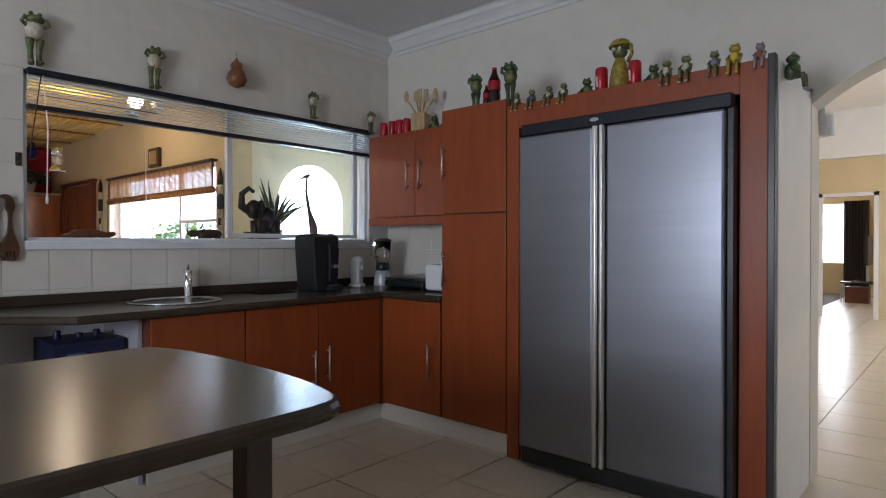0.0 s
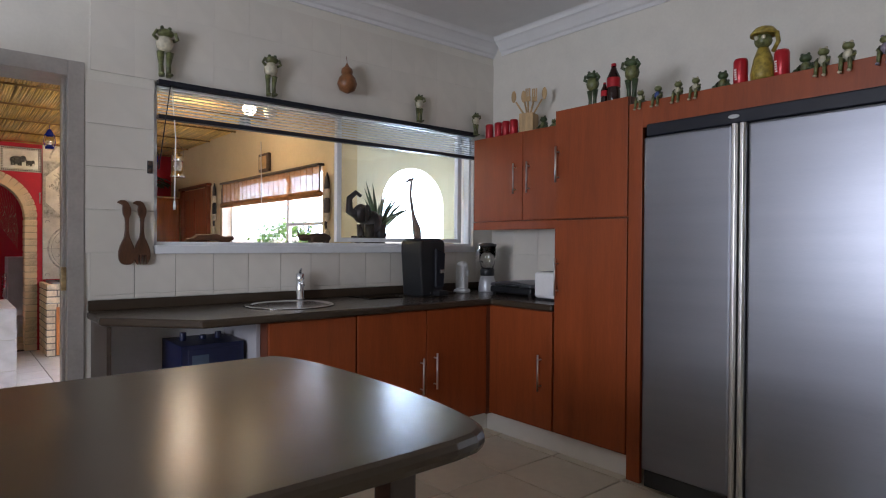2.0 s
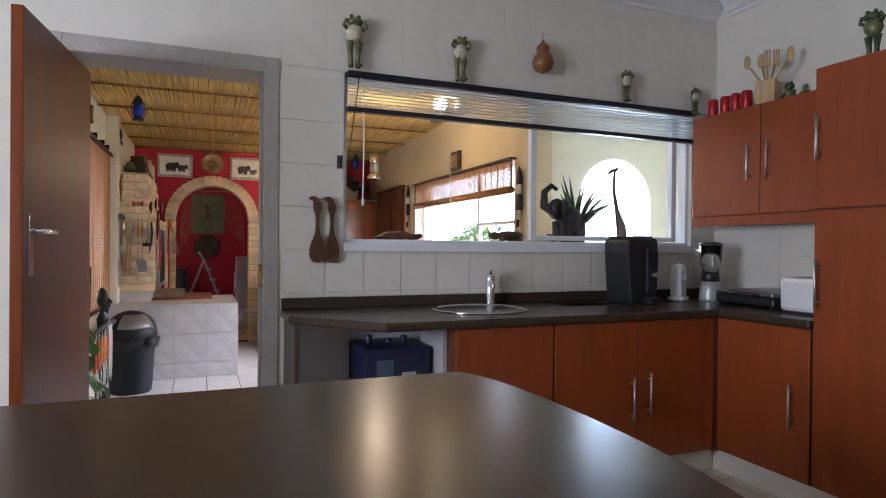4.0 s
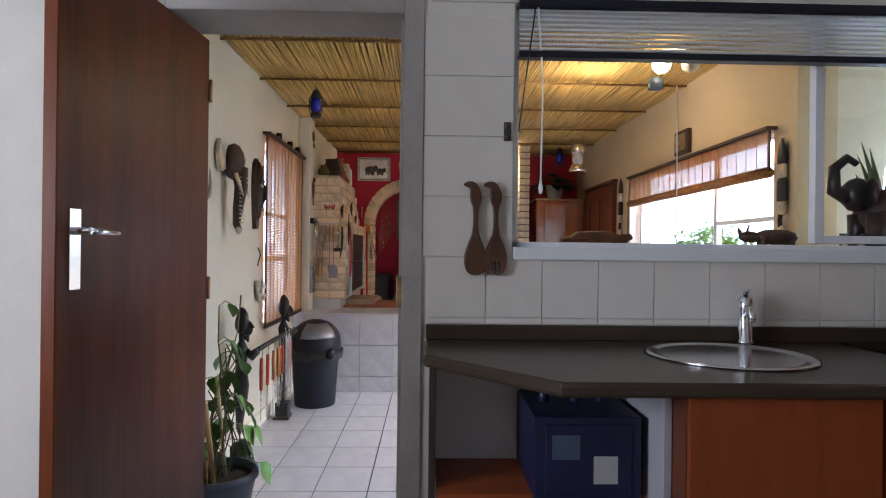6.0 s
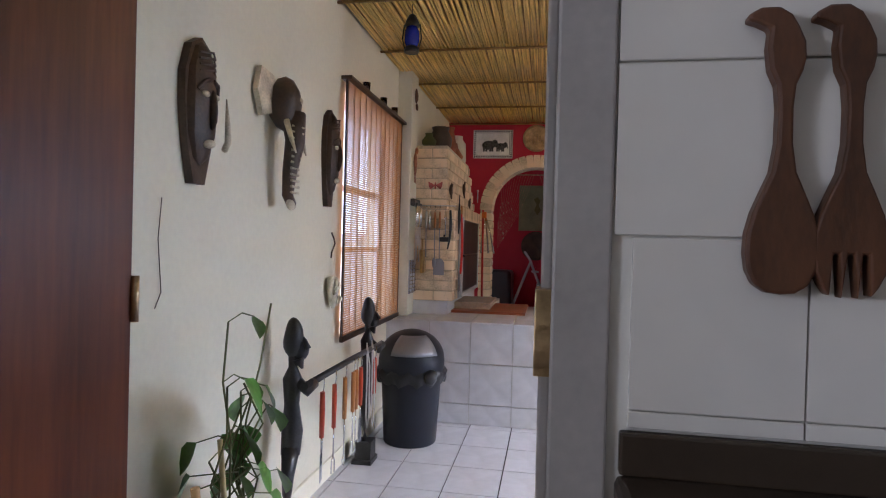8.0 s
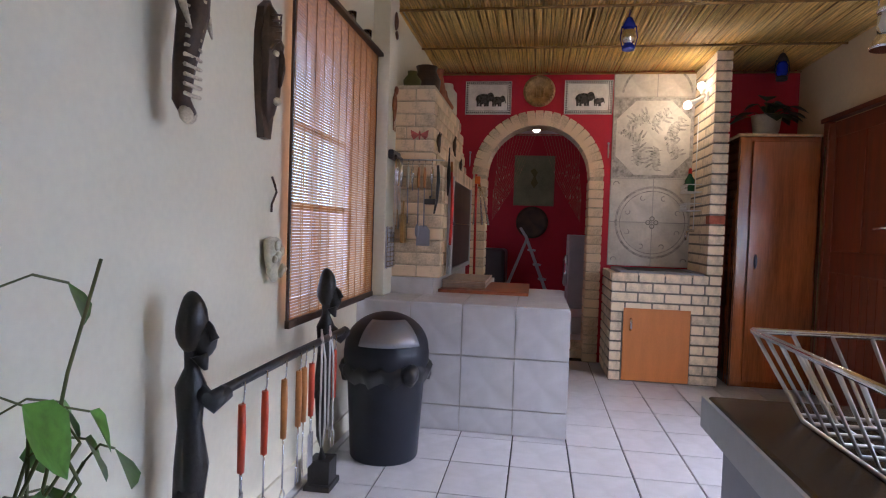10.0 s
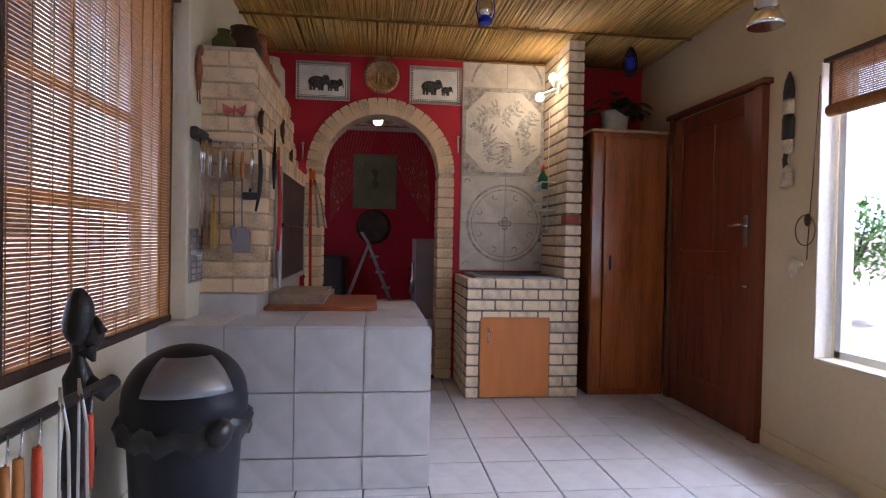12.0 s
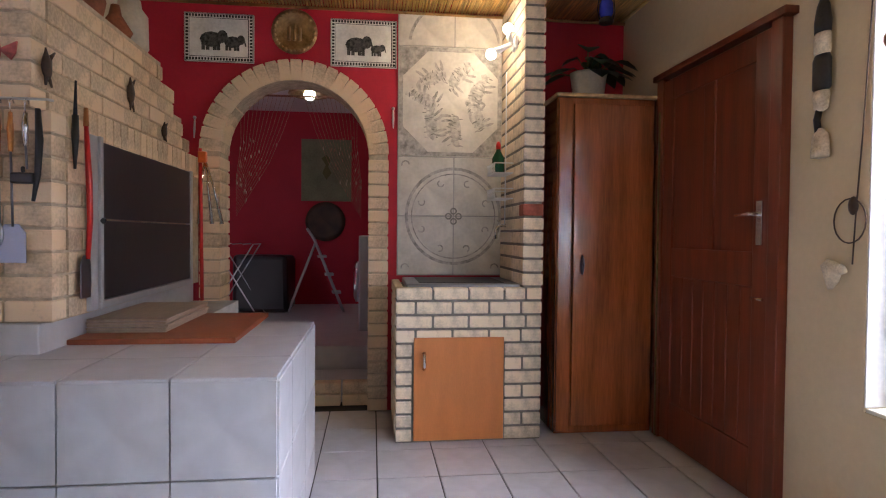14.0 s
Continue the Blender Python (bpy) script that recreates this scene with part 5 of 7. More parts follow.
picture(0.28, 0.72, 2.14, 2.455, "framed black and white animal print with patterned border", 0.75)
picture(1.215, 1.655, 2.145, 2.46, "framed black and white animal print, large and small", 0.55)
pl = N()
lathe(pl, [(0.02, 0), (0.145, 0.0), (0.15, 0.012), (0.12, 0.018), (0.10, 0.010), (0.02, 0.012)], seg=40, m=pose(0, 0, 0, 0, 90, 0))
for k in range(28):
    a = 2 * math.pi * k / 28
    ball(pl, (0.016, 0.13 * math.cos(a), 0.13 * math.sin(a)), (0.008, 0.012, 0.012), seg=8)
for dy, h in ((-0.035, 0.1), (0.0, 0.12), (0.035, 0.095)):
    tube(pl, [(0.012, dy, -0.06), (0.016, dy, h - 0.07)], 0.011, 6)
solid("brass_plate", pl, BRASS, "round embossed brass plate hung on the red wall", "plate", (RX + 0.002, 0.98, 2.36))
for y, z in ((0.345, 1.70), (1.635, 1.80)):
    b = tube(N(), [(0, 0, 0.07), (0.012, 0, 0.0), (0.02, 0, -0.06)], [0.006, 0.008, 0.004], 6)
    ball(b, (0.005, 0, 0.075), 0.012, seg=8)
    solid("curtain_hook", b, SILVER, "small metal curtain hook on the red wall", "hook", (RX + 0.008, y, z), group="curtain hooks")

# bead curtain gathered to both sides of the arch
cur = thing("bead_curtain", (RX - 0.19, AC, 2.0), "brown bead curtain tied to both sides of the arch", "bead curtain")
rng = random.Random(6)
part("rail", tube(N(), [(0, -0.42, -0.02), (0, 0.42, -0.02)], 0.008, 6), BEAD, cur)
for s in (-1, 1):
    for k in range(13):
        y0 = s * (0.03 + 0.030 * k)
        y1, z1 = s * 0.43, -0.60 - 0.02 * (13 - k)
        mid = (0.0, (y0 * 0.55 + y1 * 0.45) * 0.97, (z1 - 0.02) * 0.55)
        z0 = -0.02
        bb = tube(N(), [(0, y0, z0), (0, y0 * 0.8 + y1 * 0.2, z1 * 0.3), mid, (0, y1, z1)], 0.0012, 4)
        for q in range(3):
            p, r = Vector(mid), Vector((0, y1, z1))
            c = p.lerp(r, rng.uniform(-0.3, 0.95))
            ball(bb, tuple(c), (0.004, 0.004, 0.013), 1 if (k + q) % 3 == 0 else 0, 6)
        part("bead_string", bb, [BEAD, IVORY], cur)

# ---- laundry behind the arch ----
art = thing("canvas_picture", (-13.385, 0.94, 1.42), "sage green canvas with a faint bird shape", "picture")
part("canvas", box(N(), -0.012, -0.30, 0, 0.012, 0.30, 0.75), SAGE, art, "", 0.003)
part("painted_shape", prism(N(), [(-0.06, 0.52), (0.0, 0.56), (0.05, 0.5), (0.02, 0.42), (0.06, 0.34), (0.0, 0.26), (-0.05, 0.34), (-0.01, 0.44)], "x", 0.012, 0.0145), STEM, art)
solid("woven_tray", lathe(N(), [(0.02, 0.0), (0.18, 0.004), (0.24, 0.02), (0.24, 0.026), (0.18, 0.012), (0.02, 0.008)], seg=30, m=pose(0, 0, 0, 0, 90, 0)), DARKWOOD, "round dark woven tray on the laundry wall", "tray", (-13.395, 0.93, 1.17))
ld = thing("step_ladder", (-12.7, 0.88, 0.16), "grey aluminium step ladder standing open", "ladder", rz=8)
for s in (-1, 1):
    part("rail", tube(N(), [(0.1 * s, 0.30, 0), (0.07 * s, -0.02, 0.80), (0.06 * s, -0.10, 0.92)], 0.014, 6), SILVER, ld)
    part("rear_leg", tube(N(), [(0.1 * s, -0.30, 0), (0.07 * s, 0.0, 0.78)], 0.010, 6), SILVER, ld)
for i in range(3):
    z = 0.2 + 0.2 * i
    part("tread", box(N(), -0.09, 0.18 - 0.08 * i, z, 0.09, 0.27 - 0.08 * i, z + 0.025), SILVER, ld)
wm = thing("washing_machine", (-11.6, 1.66, 0.16), "silver-grey front-loading washing machine", "washing machine")
part("body", box(N(), -0.3, -0.28, 0, 0.3, 0.3, 0.85), SILVER, wm, "", 0.012)
part("door", lathe(N(), [(0.19, 0), (0.19, 0.03), (0.15, 0.05), (0.02, 0.05)], seg=28, m=pose(0, -0.28, 0.42, 90, 0, 0)), CHROME, wm)
bsk = thing("clothes_horse", (-12.4, 0.05, 0.16), "grey wire drying rack with dark washing", "drying rack")
for s in (-1, 1):
    part("leg", tube(N(), [(0.2 * s, -0.2, 0.0), (0.2 * s, 0.25, 0.75)], 0.007, 6), SILVER, bsk)
    part("leg", tube(N(), [(0.2 * s, 0.3, 0.0), (0.2 * s, -0.15, 0.75)], 0.007, 6), SILVER, bsk)
for i in range(5):
    part("bar", tube(N(), [(-0.2, -0.15 + i * 0.1, 0.75), (0.2, -0.15 + i * 0.1, 0.75)], 0.005, 6), SILVER, bsk)
solid("laundry_bin", blob(box(N(), -0.3, -0.3, 0, 0.3, 0.3, 0.62), 3, 0.03, 4), BLACK, "dark heap of cloth beside the drying rack", "laundry", (-12.9, 0.30, 0.16), bevel=0.05)
cl = thing("ceiling_light", (-11.2, 0.96, 2.16), "pierced round ceiling light, lit", "ceiling light")
part("shade", lathe(N(), [(0.05, 0.16), (0.16, 0.12), (0.18, 0.05), (0.17, 0.045), (0.15, 0.11), (0.04, 0.15)], seg=24), BRASS, cl)
part("bulb", ball(N(), (0, 0, 0.05), 0.05), BULB, cl)
part("stem", tube(N(), [(0, 0, 0.14), (0, 0, 0.338)], 0.008, 8), BRASS, cl)

# ---- wardrobe, garden door ----
wd = thing("wardrobe", (0, 0, LOW), "tall glossy brown veneered wardrobe with one door", "wardrobe")
part("carcass", box(N(), -10.03, 2.60, 0.0, -9.47, 3.215, 2.04), WARDWOOD, wd, "", 0.006)
part("door", box(N(), -9.469, 2.70, 0.05, -9.448, 3.20, 2.0), WARDWOOD, wd, "", 0.005)
part("stile", box(N(), -9.469, 2.605, 0.02, -9.45, 2.69, 2.03), WARDWOOD, wd, "", 0.004)
part("top", box(N(), -10.04, 2.585, 2.04, -9.44, 3.225, 2.060), PALEWOOD, wd, "pale worn top edge", 0.004)
part("handle", ball(N(), (-9.437, 2.755, 1.03), (0.014, 0.013, 0.06)), DARKWOOD, wd, "dark drop handle")
pp = thing("potted_plant", (-9.72, 2.88, LOW + 2.062), "cream pot with a broad-leaved dark green plant", "plant")
part("pot", lathe(N(), [(0.07, 0), (0.10, 0.06), (0.115, 0.17), (0.12, 0.19), (0.105, 0.19)], seg=20), POTCREAM, pp)


def leaf(bm, base, tip, width, mi=0, sag=0.02):
    """A pointed, folded leaf blade from its base to its tip."""
    p, q = Vector(base), Vector(tip)
    d = q - p
    side = d.cross(Vector((0.2, 0.1, 1))).normalized() * width
    up = side.cross(d).normalized()
    rows = []
    for f, w in ((0, 0.05), (0.2, 0.8), (0.45, 1.0), (0.75, 0.6), (1.0, 0.02)):
        c = p + d * f - Vector((0, 0, sag * f * f))
        rows.append([bm.verts.new(c + side * w + up * width * 0.25 * w), bm.verts.new(c), bm.verts.new(c - side * w + up * width * 0.25 * w)])
    for a, bb in zip(rows, rows[1:]):
        for i in (0, 1):
            f = bm.faces.new((a[i], a[i + 1], bb[i + 1], bb[i]))
            f.smooth, f.material_index = True, mi


rng = random.Random(31)
for k in range(20):
    a, e, L = rng.uniform(0, 6.28), rng.uniform(0.0, 1.1), rng.uniform(0.14, 0.26)
    s = Vector((rng.uniform(-0.05, 0.05), rng.uniform(-0.05, 0.05), 0.17))
    d = Vector((math.cos(a) * math.cos(e) * 0.8, math.sin(a) * math.cos(e), math.sin(e)))
    m1 = s + d * L * 0.7
    bb = tube(N(), [s, m1], 0.004, 5, 1)
    leaf(bb, m1, m1 + Vector((d.x, d.y, d.z * 0.2 - 0.35)) * 0.19, 0.072)
    part("leaf", bb, [DKLEAF, STEM], pp)

gdoor = thing("door_2", (0, 0, LOW), "closed reddish wooden panelled door to the garden", "door")
tagged(gdoor, kind="structure")
Y = RR
part("leaf", box(N(), -9.36, Y - 0.03, 0.01, -8.40, Y - 0.001, 2.12), REDWOOD, gdoor, "", 0.003)
b = N()
for x0, x1, z0, z1 in ((-9.36, -9.25, 0.01, 2.12), (-8.51, -8.40, 0.01, 2.12), (-9.25, -8.51, 0.01, 0.24), (-9.25, -8.51, 0.98, 1.14), (-9.25, -8.51, 2.0, 2.12), (-8.93, -8.83, 1.14, 2.0)):
    box(b, x0, Y - 0.042, z0, x1, Y - 0.0301, z1)
part("rails_and_stiles", b, REDWOOD, gdoor, "", 0.004)
b = N()
for k in range(7):
    x = -9.23 + k * 0.105
    box(b, x, Y - 0.0365, 0.245, x + 0.10, Y - 0.0302, 0.975)
part("boards", b, REDWOOD, gdoor, "", 0.004)
b = N()
box(b, -9.44, Y - 0.05, 0, -9.362, Y - 0.0005, 2.14)
box(b, -8.398, Y - 0.05, 0, -8.325, Y - 0.0005, 2.14)
part("frame", b, REDWOOD, gdoor, "", 0.004)
part("lintel", box(N(), -9.47, Y - 0.065, 2.14, -8.29, Y - 0.0005, 2.175), REDWOOD, gdoor, "", 0.005)
b = box(N(), -8.475, Y - 0.052, 1.17, -8.435, Y - 0.042, 1.37)
tube(b, [(-8.455, Y - 0.05, 1.31), (-8.455, Y - 0.095, 1.31), (-8.56, Y - 0.095, 1.305)], [0.011, 0.010, 0.008], 8)
part("door_handle", b, CHROME, gdoor, "steel lever handle", 0.002)
part("bolt", tube(N(), [(-8.50, Y - 0.05, 0.93), (-8.42, Y - 0.05, 0.93)], 0.007, 6), CHROME, gdoor)
b = box(N(), -9.44, RR - 0.014, LOW, -5.2, RR - 0.0005, LOW + 0.002)
b.free()
setting("baseboard_3", box(N(), -8.32, RR - 0.012, LOW, -5.2, RR - 0.0004, LOW + 0.09), YELLOW, "buff skirting under the garden window", "skirting", 0.003)
solid("draught_pipe", lathe(N(), [(0.022, 0), (0.022, 1.95)], seg=12), FROG, "slim green pipe between wardrobe and door", "pipe", (-9.40, 3.228, LOW))


# ---- garden window, its blind, the wall carvings ----
gw = thing("window_2", (0, RR, 0), "wide steel-framed garden window under a rolled blind", "window")
tagged(gw, kind="structure")
b = N()
for x in (-7.90, -6.36, -5.46):
    box(b, x, 0.10, 0.42, x + 0.045, 0.14, 1.96)
box(b, -7.90, 0.10, 0.42, -5.42, 0.14, 0.46)
box(b, -7.90, 0.10, 1.92, -5.42, 0.14, 1.965)
part("window_frame", b, ALU, gw, "white steel frame", 0.003)
b = N()
box(b, -6.315, 0.095, 1.42, -5.46, 0.13, 1.45)
box(b, -6.315, 0.095, 1.05, -5.46, 0.13, 1.10)
part("casement_bar", b, ALU, gw, "", 0.002)
part("window_sill", box(N(), -7.91, 0.0, 0.401, -5.43, 0.10, 0.416), CREAM, gw, "plain cream sill", 0.003)
for x0, x1 in ((-7.855, -6.36), (-6.315, -5.46)):
    g = part("pane", box(N(), x0, 0.118, 0.46, x1, 0.121, 1.92), GLASS, gw)
    g.visible_shadow = False
part("catch", tube(N(), [(-5.85, 0.09, 1.40), (-5.80, 0.05, 1.36)], 0.008, 6), BLACK, gw)


def woven_blind(name, label, x0, x1, y, z0, z1, roll, pitch):
    w = thing(name, (0, y, 0), label, "blind")
    bb = N()
    z, k = z0, 0
    while z < z1:
        prism(bb, [(-0.0012, z), (0.0012, z), (0.0012, z + pitch * 0.83), (-0.0012, z + pitch * 0.83)], "x", x0, x1)
        z, k = z + pitch, k + 1
    slats = part("slats", bb, BAMBOO, w, "thin woven bamboo slats")
    tagged(slats, kind="stuff")
    bb = N()
    n = int((x1 - x0) / 0.115)
    for i in range(n + 1):
        x = x0 + 0.02 + (x1 - x0 - 0.04) * i / n
        tube(bb, [(x, 0.003, z0), (x, 0.003, z1)], 0.0022, 4)
        tube(bb, [(x + 0.006, -0.003, z0), (x + 0.006, -0.003, z1)], 0.0022, 4)
    tagged(part("warp_string", bb, BAMBOO, w), kind="stuff")
    part("head_board", box(N(), x0 - 0.02, -0.03, z1, x1 + 0.02, 0.035, z1 + 0.022), DARKWOOD, w, "dark head board", 0.003)
    if roll:
        part("roll", tube(N(), [(x0, 0.0, z0 - 0.01), (x1, 0.0, z0 - 0.01)], 0.032, 10), BAMBOO, w, "rolled lower end")
    else:
        part("bottom_bar", box(N(), x0 - 0.005, -0.010, z0 - 0.035, x1 + 0.005, 0.012, z0), DARKWOOD, w, "dark bottom bar", 0.003)
    for x in (x0, x1):
        part("edge_tape", box(N(), x - 0.008, -0.0045, z0, x + 0.008, 0.0045, z1), DARKWOOD, w, "dark edge tape")
    return w


woven_blind("bamboo_blind", "woven bamboo blind let down over the side window", -8.0, -6.70, RL + 0.04, 0.62, 2.11, False, 0.0135)
woven_blind("bamboo_blind", "woven bamboo blind rolled half up at the garden window", -7.80, -5.40, RR - 0.04, 1.70, 1.935, True, 0.0105)
for x in (-7.05, -7.45, -7.75):
    solid("candle_glass", lathe(N(), [(0.022, 0), (0.026, 0.055), (0.023, 0.055), (0.019, 0.006)], seg=14), GLASS, "small clear candle glass on the blind's head board", "glass", (x, RL + 0.045, 2.132), group="candle glasses")
sw = thing("window_3", (0, RL, 0), "side window behind the lowered bamboo blind", "window")
tagged(sw, kind="structure")
b = N()
for x in (-7.95, -7.385, -6.82):
    box(b, x, -0.14, 0.62, x + 0.04, -0.10, 2.06)
for z in (0.62, 1.1, 1.5, 2.02):
    box(b, -7.95, -0.14, z, -6.78, -0.10, z + 0.04)
part("window_frame", b, ALU, sw, "white steel frame", 0.002)


def totem(loc, h, label, rz=0):
    t = thing("carved_totem", loc, label, "carving", "wall totems", rz)
    k = h / 0.64
    prof = [(0.012, 0.64), (0.028, 0.58), (0.036, 0.53), (0.034, 0.485)]
    part("tip", lathe(N(), [(0.034 * k, 0.485 * k), (0.036 * k, 0.53 * k), (0.026 * k, 0.59 * k), (0.006 * k, 0.64 * k)], seg=14, s=(1.2, 0.55, 1)), EBONY, t)
    part("mask", lathe(N(), [(0.03 * k, 0.40 * k), (0.036 * k, 0.41 * k), (0.036 * k, 0.47 * k), (0.03 * k, 0.485 * k)], seg=14, s=(1.15, 0.6, 1)), IVORY, t, "cream carved face")
    part("body", lathe(N(), [(0.03 * k, 0.26 * k), (0.038 * k, 0.27 * k), (0.038 * k, 0.38 * k), (0.03 * k, 0.40 * k)], seg=14, s=(1.2, 0.55, 1)), EBONY, t)
    part("mask", lathe(N(), [(0.012 * k, 0.18 * k), (0.03 * k, 0.19 * k), (0.036 * k, 0.24 * k), (0.03 * k, 0.26 * k)], seg=14, s=(1.15, 0.6, 1)), IVORY, t, "cream carved face")
    part("waist", tube(N(), [(-0.012 * k, 0, 0.10 * k), (-0.022 * k, 0, 0.15 * k), (-0.008 * k, 0, 0.19 * k)], 0.013 * k, 8), EBONY, t)
    part("foot", lathe(N(), [(0.04 * k, 0), (0.042 * k, 0.02 * k), (0.034 * k, 0.09 * k), (0.012 * k, 0.115 * k)], seg=14, s=(1.1, 0.55, 1)), IVORY, t, "cream carved foot")


totem((-8.13, RR - 0.024, 1.34), 0.64, "black and cream carved totem on the buff wall")
totem((-5.30, RR - 0.024, 1.27), 0.60, "black and cream carved totem by the window")
cord = thing("pull_cord_set", (-7.97, RR - 0.012, 1.15), "dark looped blind cord on a wall cleat", "cord")
loop = [(0.075 * math.cos(2 * math.pi * i / 20) - 0.02, 0, 0.075 * math.sin(2 * math.pi * i / 20) * 1.1 - 0.06) for i in range(21)]
part("loop", tube(N(), loop, 0.003, 5), DARKWOOD, cord)
part("line", tube(N(), [(0.06, 0, 0.75), (0.03, 0, 0.25), (0.01, 0, 0.0), (0.0, -0.002, -0.22)], 0.003, 5), DARKWOOD, cord)
part("cleat", ball(N(), (0, -0.004, -0.005), (0.022, 0.012, 0.035)), DARKWOOD, cord)
b = N()
lathe(b, [(0.01, -0.06), (0.03, -0.03), (0.045, 0.0), (0.05, 0.03), (0.02, 0.05)], seg=14, s=(1, 0.4, 1))
ball(b, (0.045, -0.004, 0.02), (0.03, 0.012, 0.02))
solid("shell_ornament", blob(b, 6, 0.008, 30), IVORY, "pale shell-like ornament on the buff wall", "ornament", (-8.06, RR - 0.02, 0.89))
ck = thing("wall_clock", (-6.63, RR - 0.015, 1.95), "small brown wooden framed clock leaning over the blind", "clock")
part("case", box(N(), -0.12, -0.025, 0, 0.12, 0.014, 0.19), DARKWOOD, ck, "", 0.008)
part("face", box(N(), -0.085, -0.029, 0.03, 0.085, -0.0251, 0.16), BRASS, ck, "dull golden face")
ck.location.z = 1.99


# ---- mask wall ----
def mask(loc, w, h, label, seed):
    mk = N()
    prism(mk, [(-0.18 * w, 0), (0.18 * w, 0), (0.36 * w, 0.25 * h), (0.46 * w, 0.52 * h), (0.46 * w, 0.74 * h), (0.3 * w, 0.93 * h), (0.0, h), (-0.3 * w, 0.93 * h), (-0.46 * w, 0.74 * h), (-0.46 * w, 0.52 * h), (-0.36 * w, 0.25 * h)], "y", 0, 0.03)
    ball(mk, (0, 0.03, 0.55 * h), (0.42 * w, 0.045, 0.43 * h))
    ball(mk, (0, 0.075, 0.50 * h), (0.06 * w, 0.02, 0.14 * h))
    for s in (-1, 1):
        ball(mk, (s * 0.17 * w, 0.068, 0.60 * h), (0.10 * w, 0.012, 0.022 * h), 1)
        tube(mk, [(s * 0.05 * w, 0.07, 0.70 * h), (s * 0.2 * w, 0.07, 0.68 * h), (s * 0.32 * w, 0.055, 0.62 * h)], 0.008, 6)
    ball(mk, (0, 0.065, 0.27 * h), (0.13 * w, 0.02, 0.03 * h), 1)
    for q in range(4):
        tube(mk, [(-0.25 * w, 0.055, (0.75 + 0.04 * q) * h), (0, 0.075, (0.77 + 0.04 * q) * h), (0.25 * w, 0.055, (0.75 + 0.04 * q) * h)], 0.004, 5)
    return solid("carved_mask", blob(mk, seed, 0.004, 16), [DARKWOOD, IVORY], label, "mask", loc, group="carved masks", bevel=0.004)


mask((-5.26, RL, 1.36), 0.19, 0.50, "large dark carved wooden mask with a curved tusk", 1)
solid("tusk", tube(N(), [(0, 0, 0), (0.03, 0.03, 0.02), (0.07, 0.05, 0.08), (0.08, 0.05, 0.16)], [0.012, 0.012, 0.009, 0.002], 8), IVORY, "curved ivory-coloured tusk on the dark mask", "tusk", (-5.35, RL + 0.07, 1.49))
mask((-6.50, RL, 1.36), 0.16, 0.53, "narrow dark carved wooden mask beside the blind", 5)
# elephant head carving: plain carved shape
b = N()
ball(b, (0, 0.06, 0.44), (0.085, 0.07, 0.12))
prism(b, [(0.02, 0.40), (0.15, 0.36), (0.20, 0.46), (0.17, 0.56), (0.05, 0.55)], "y", 0.01, 0.035, 1)
ball(b, (-0.03, 0.12, 0.46), (0.02, 0.01, 0.014), 1)
tube(b, [(-0.02, 0.09, 0.40), (-0.015, 0.105, 0.28), (0.0, 0.09, 0.14), (0.0, 0.08, 0.04), (-0.03, 0.09, 0.0)], [0.055, 0.042, 0.032, 0.026, 0.022], 10)
for q in range(12):
    z = 0.34 - 0.026 * q
    tube(b, [(-0.045, 0.11, z), (-0.01, 0.145 - 0.003 * q, z - 0.004), (0.03, 0.11, z)], 0.006, 5, 1)
for s in (-1, 1):
    tube(b, [(s * 0.045, 0.09, 0.36), (s * 0.06, 0.12, 0.28), (s * 0.05, 0.14, 0.22)], [0.014, 0.011, 0.003], 7, 1)
ball(b, (-0.02, 0.09, 0.005), (0.04, 0.02, 0.03), 1)
solid("elephant_mask", blob(b, 7, 0.004, 18), [DARKWOOD, IVORY], "carved wooden elephant head with cream ear and ridged trunk", "mask", (-5.85, RL, 1.33), group="carved masks")
b = tube(N(), [(0, 0, 0.06), (0.02, 0.02, 0.03), (0.0, 0.02, 0.0), (0.02, 0.01, -0.05), (0.0, 0, -0.08)], 0.005, 6)
solid("blind_hook", b, DARKWOOD, "curled iron hook on the cream wall", "hook", (-6.60, RL + 0.006, 1.16))
b = N()
lathe(b, [(0.015, -0.09), (0.045, -0.05), (0.06, 0.02), (0.055, 0.07), (0.02, 0.09)], seg=16, s=(1, 0.5, 1))
for k in range(6):
    ball(b, (0.035 * math.cos(k), 0.028, 0.06 * math.sin(k * 1.3)), (0.018, 0.012, 0.022), seg=8)
solid("shell_ornament", blob(b, 9, 0.01, 24), FROGLT, "pale green moulded shell ornament on the cream wall", "ornament", (-6.57, RL + 0.03, 0.89))
solid("wall_wire", tube(N(), [(0, 0, 0.25), (0.02, 0.004, 0.12), (0.0, 0.004, -0.05), (0.03, 0.004, -0.10)], 0.0016, 5), DARKWOOD, "thin dark wire trailing down the cream wall", "wire", (-5.10, RL + 0.004, 1.05))


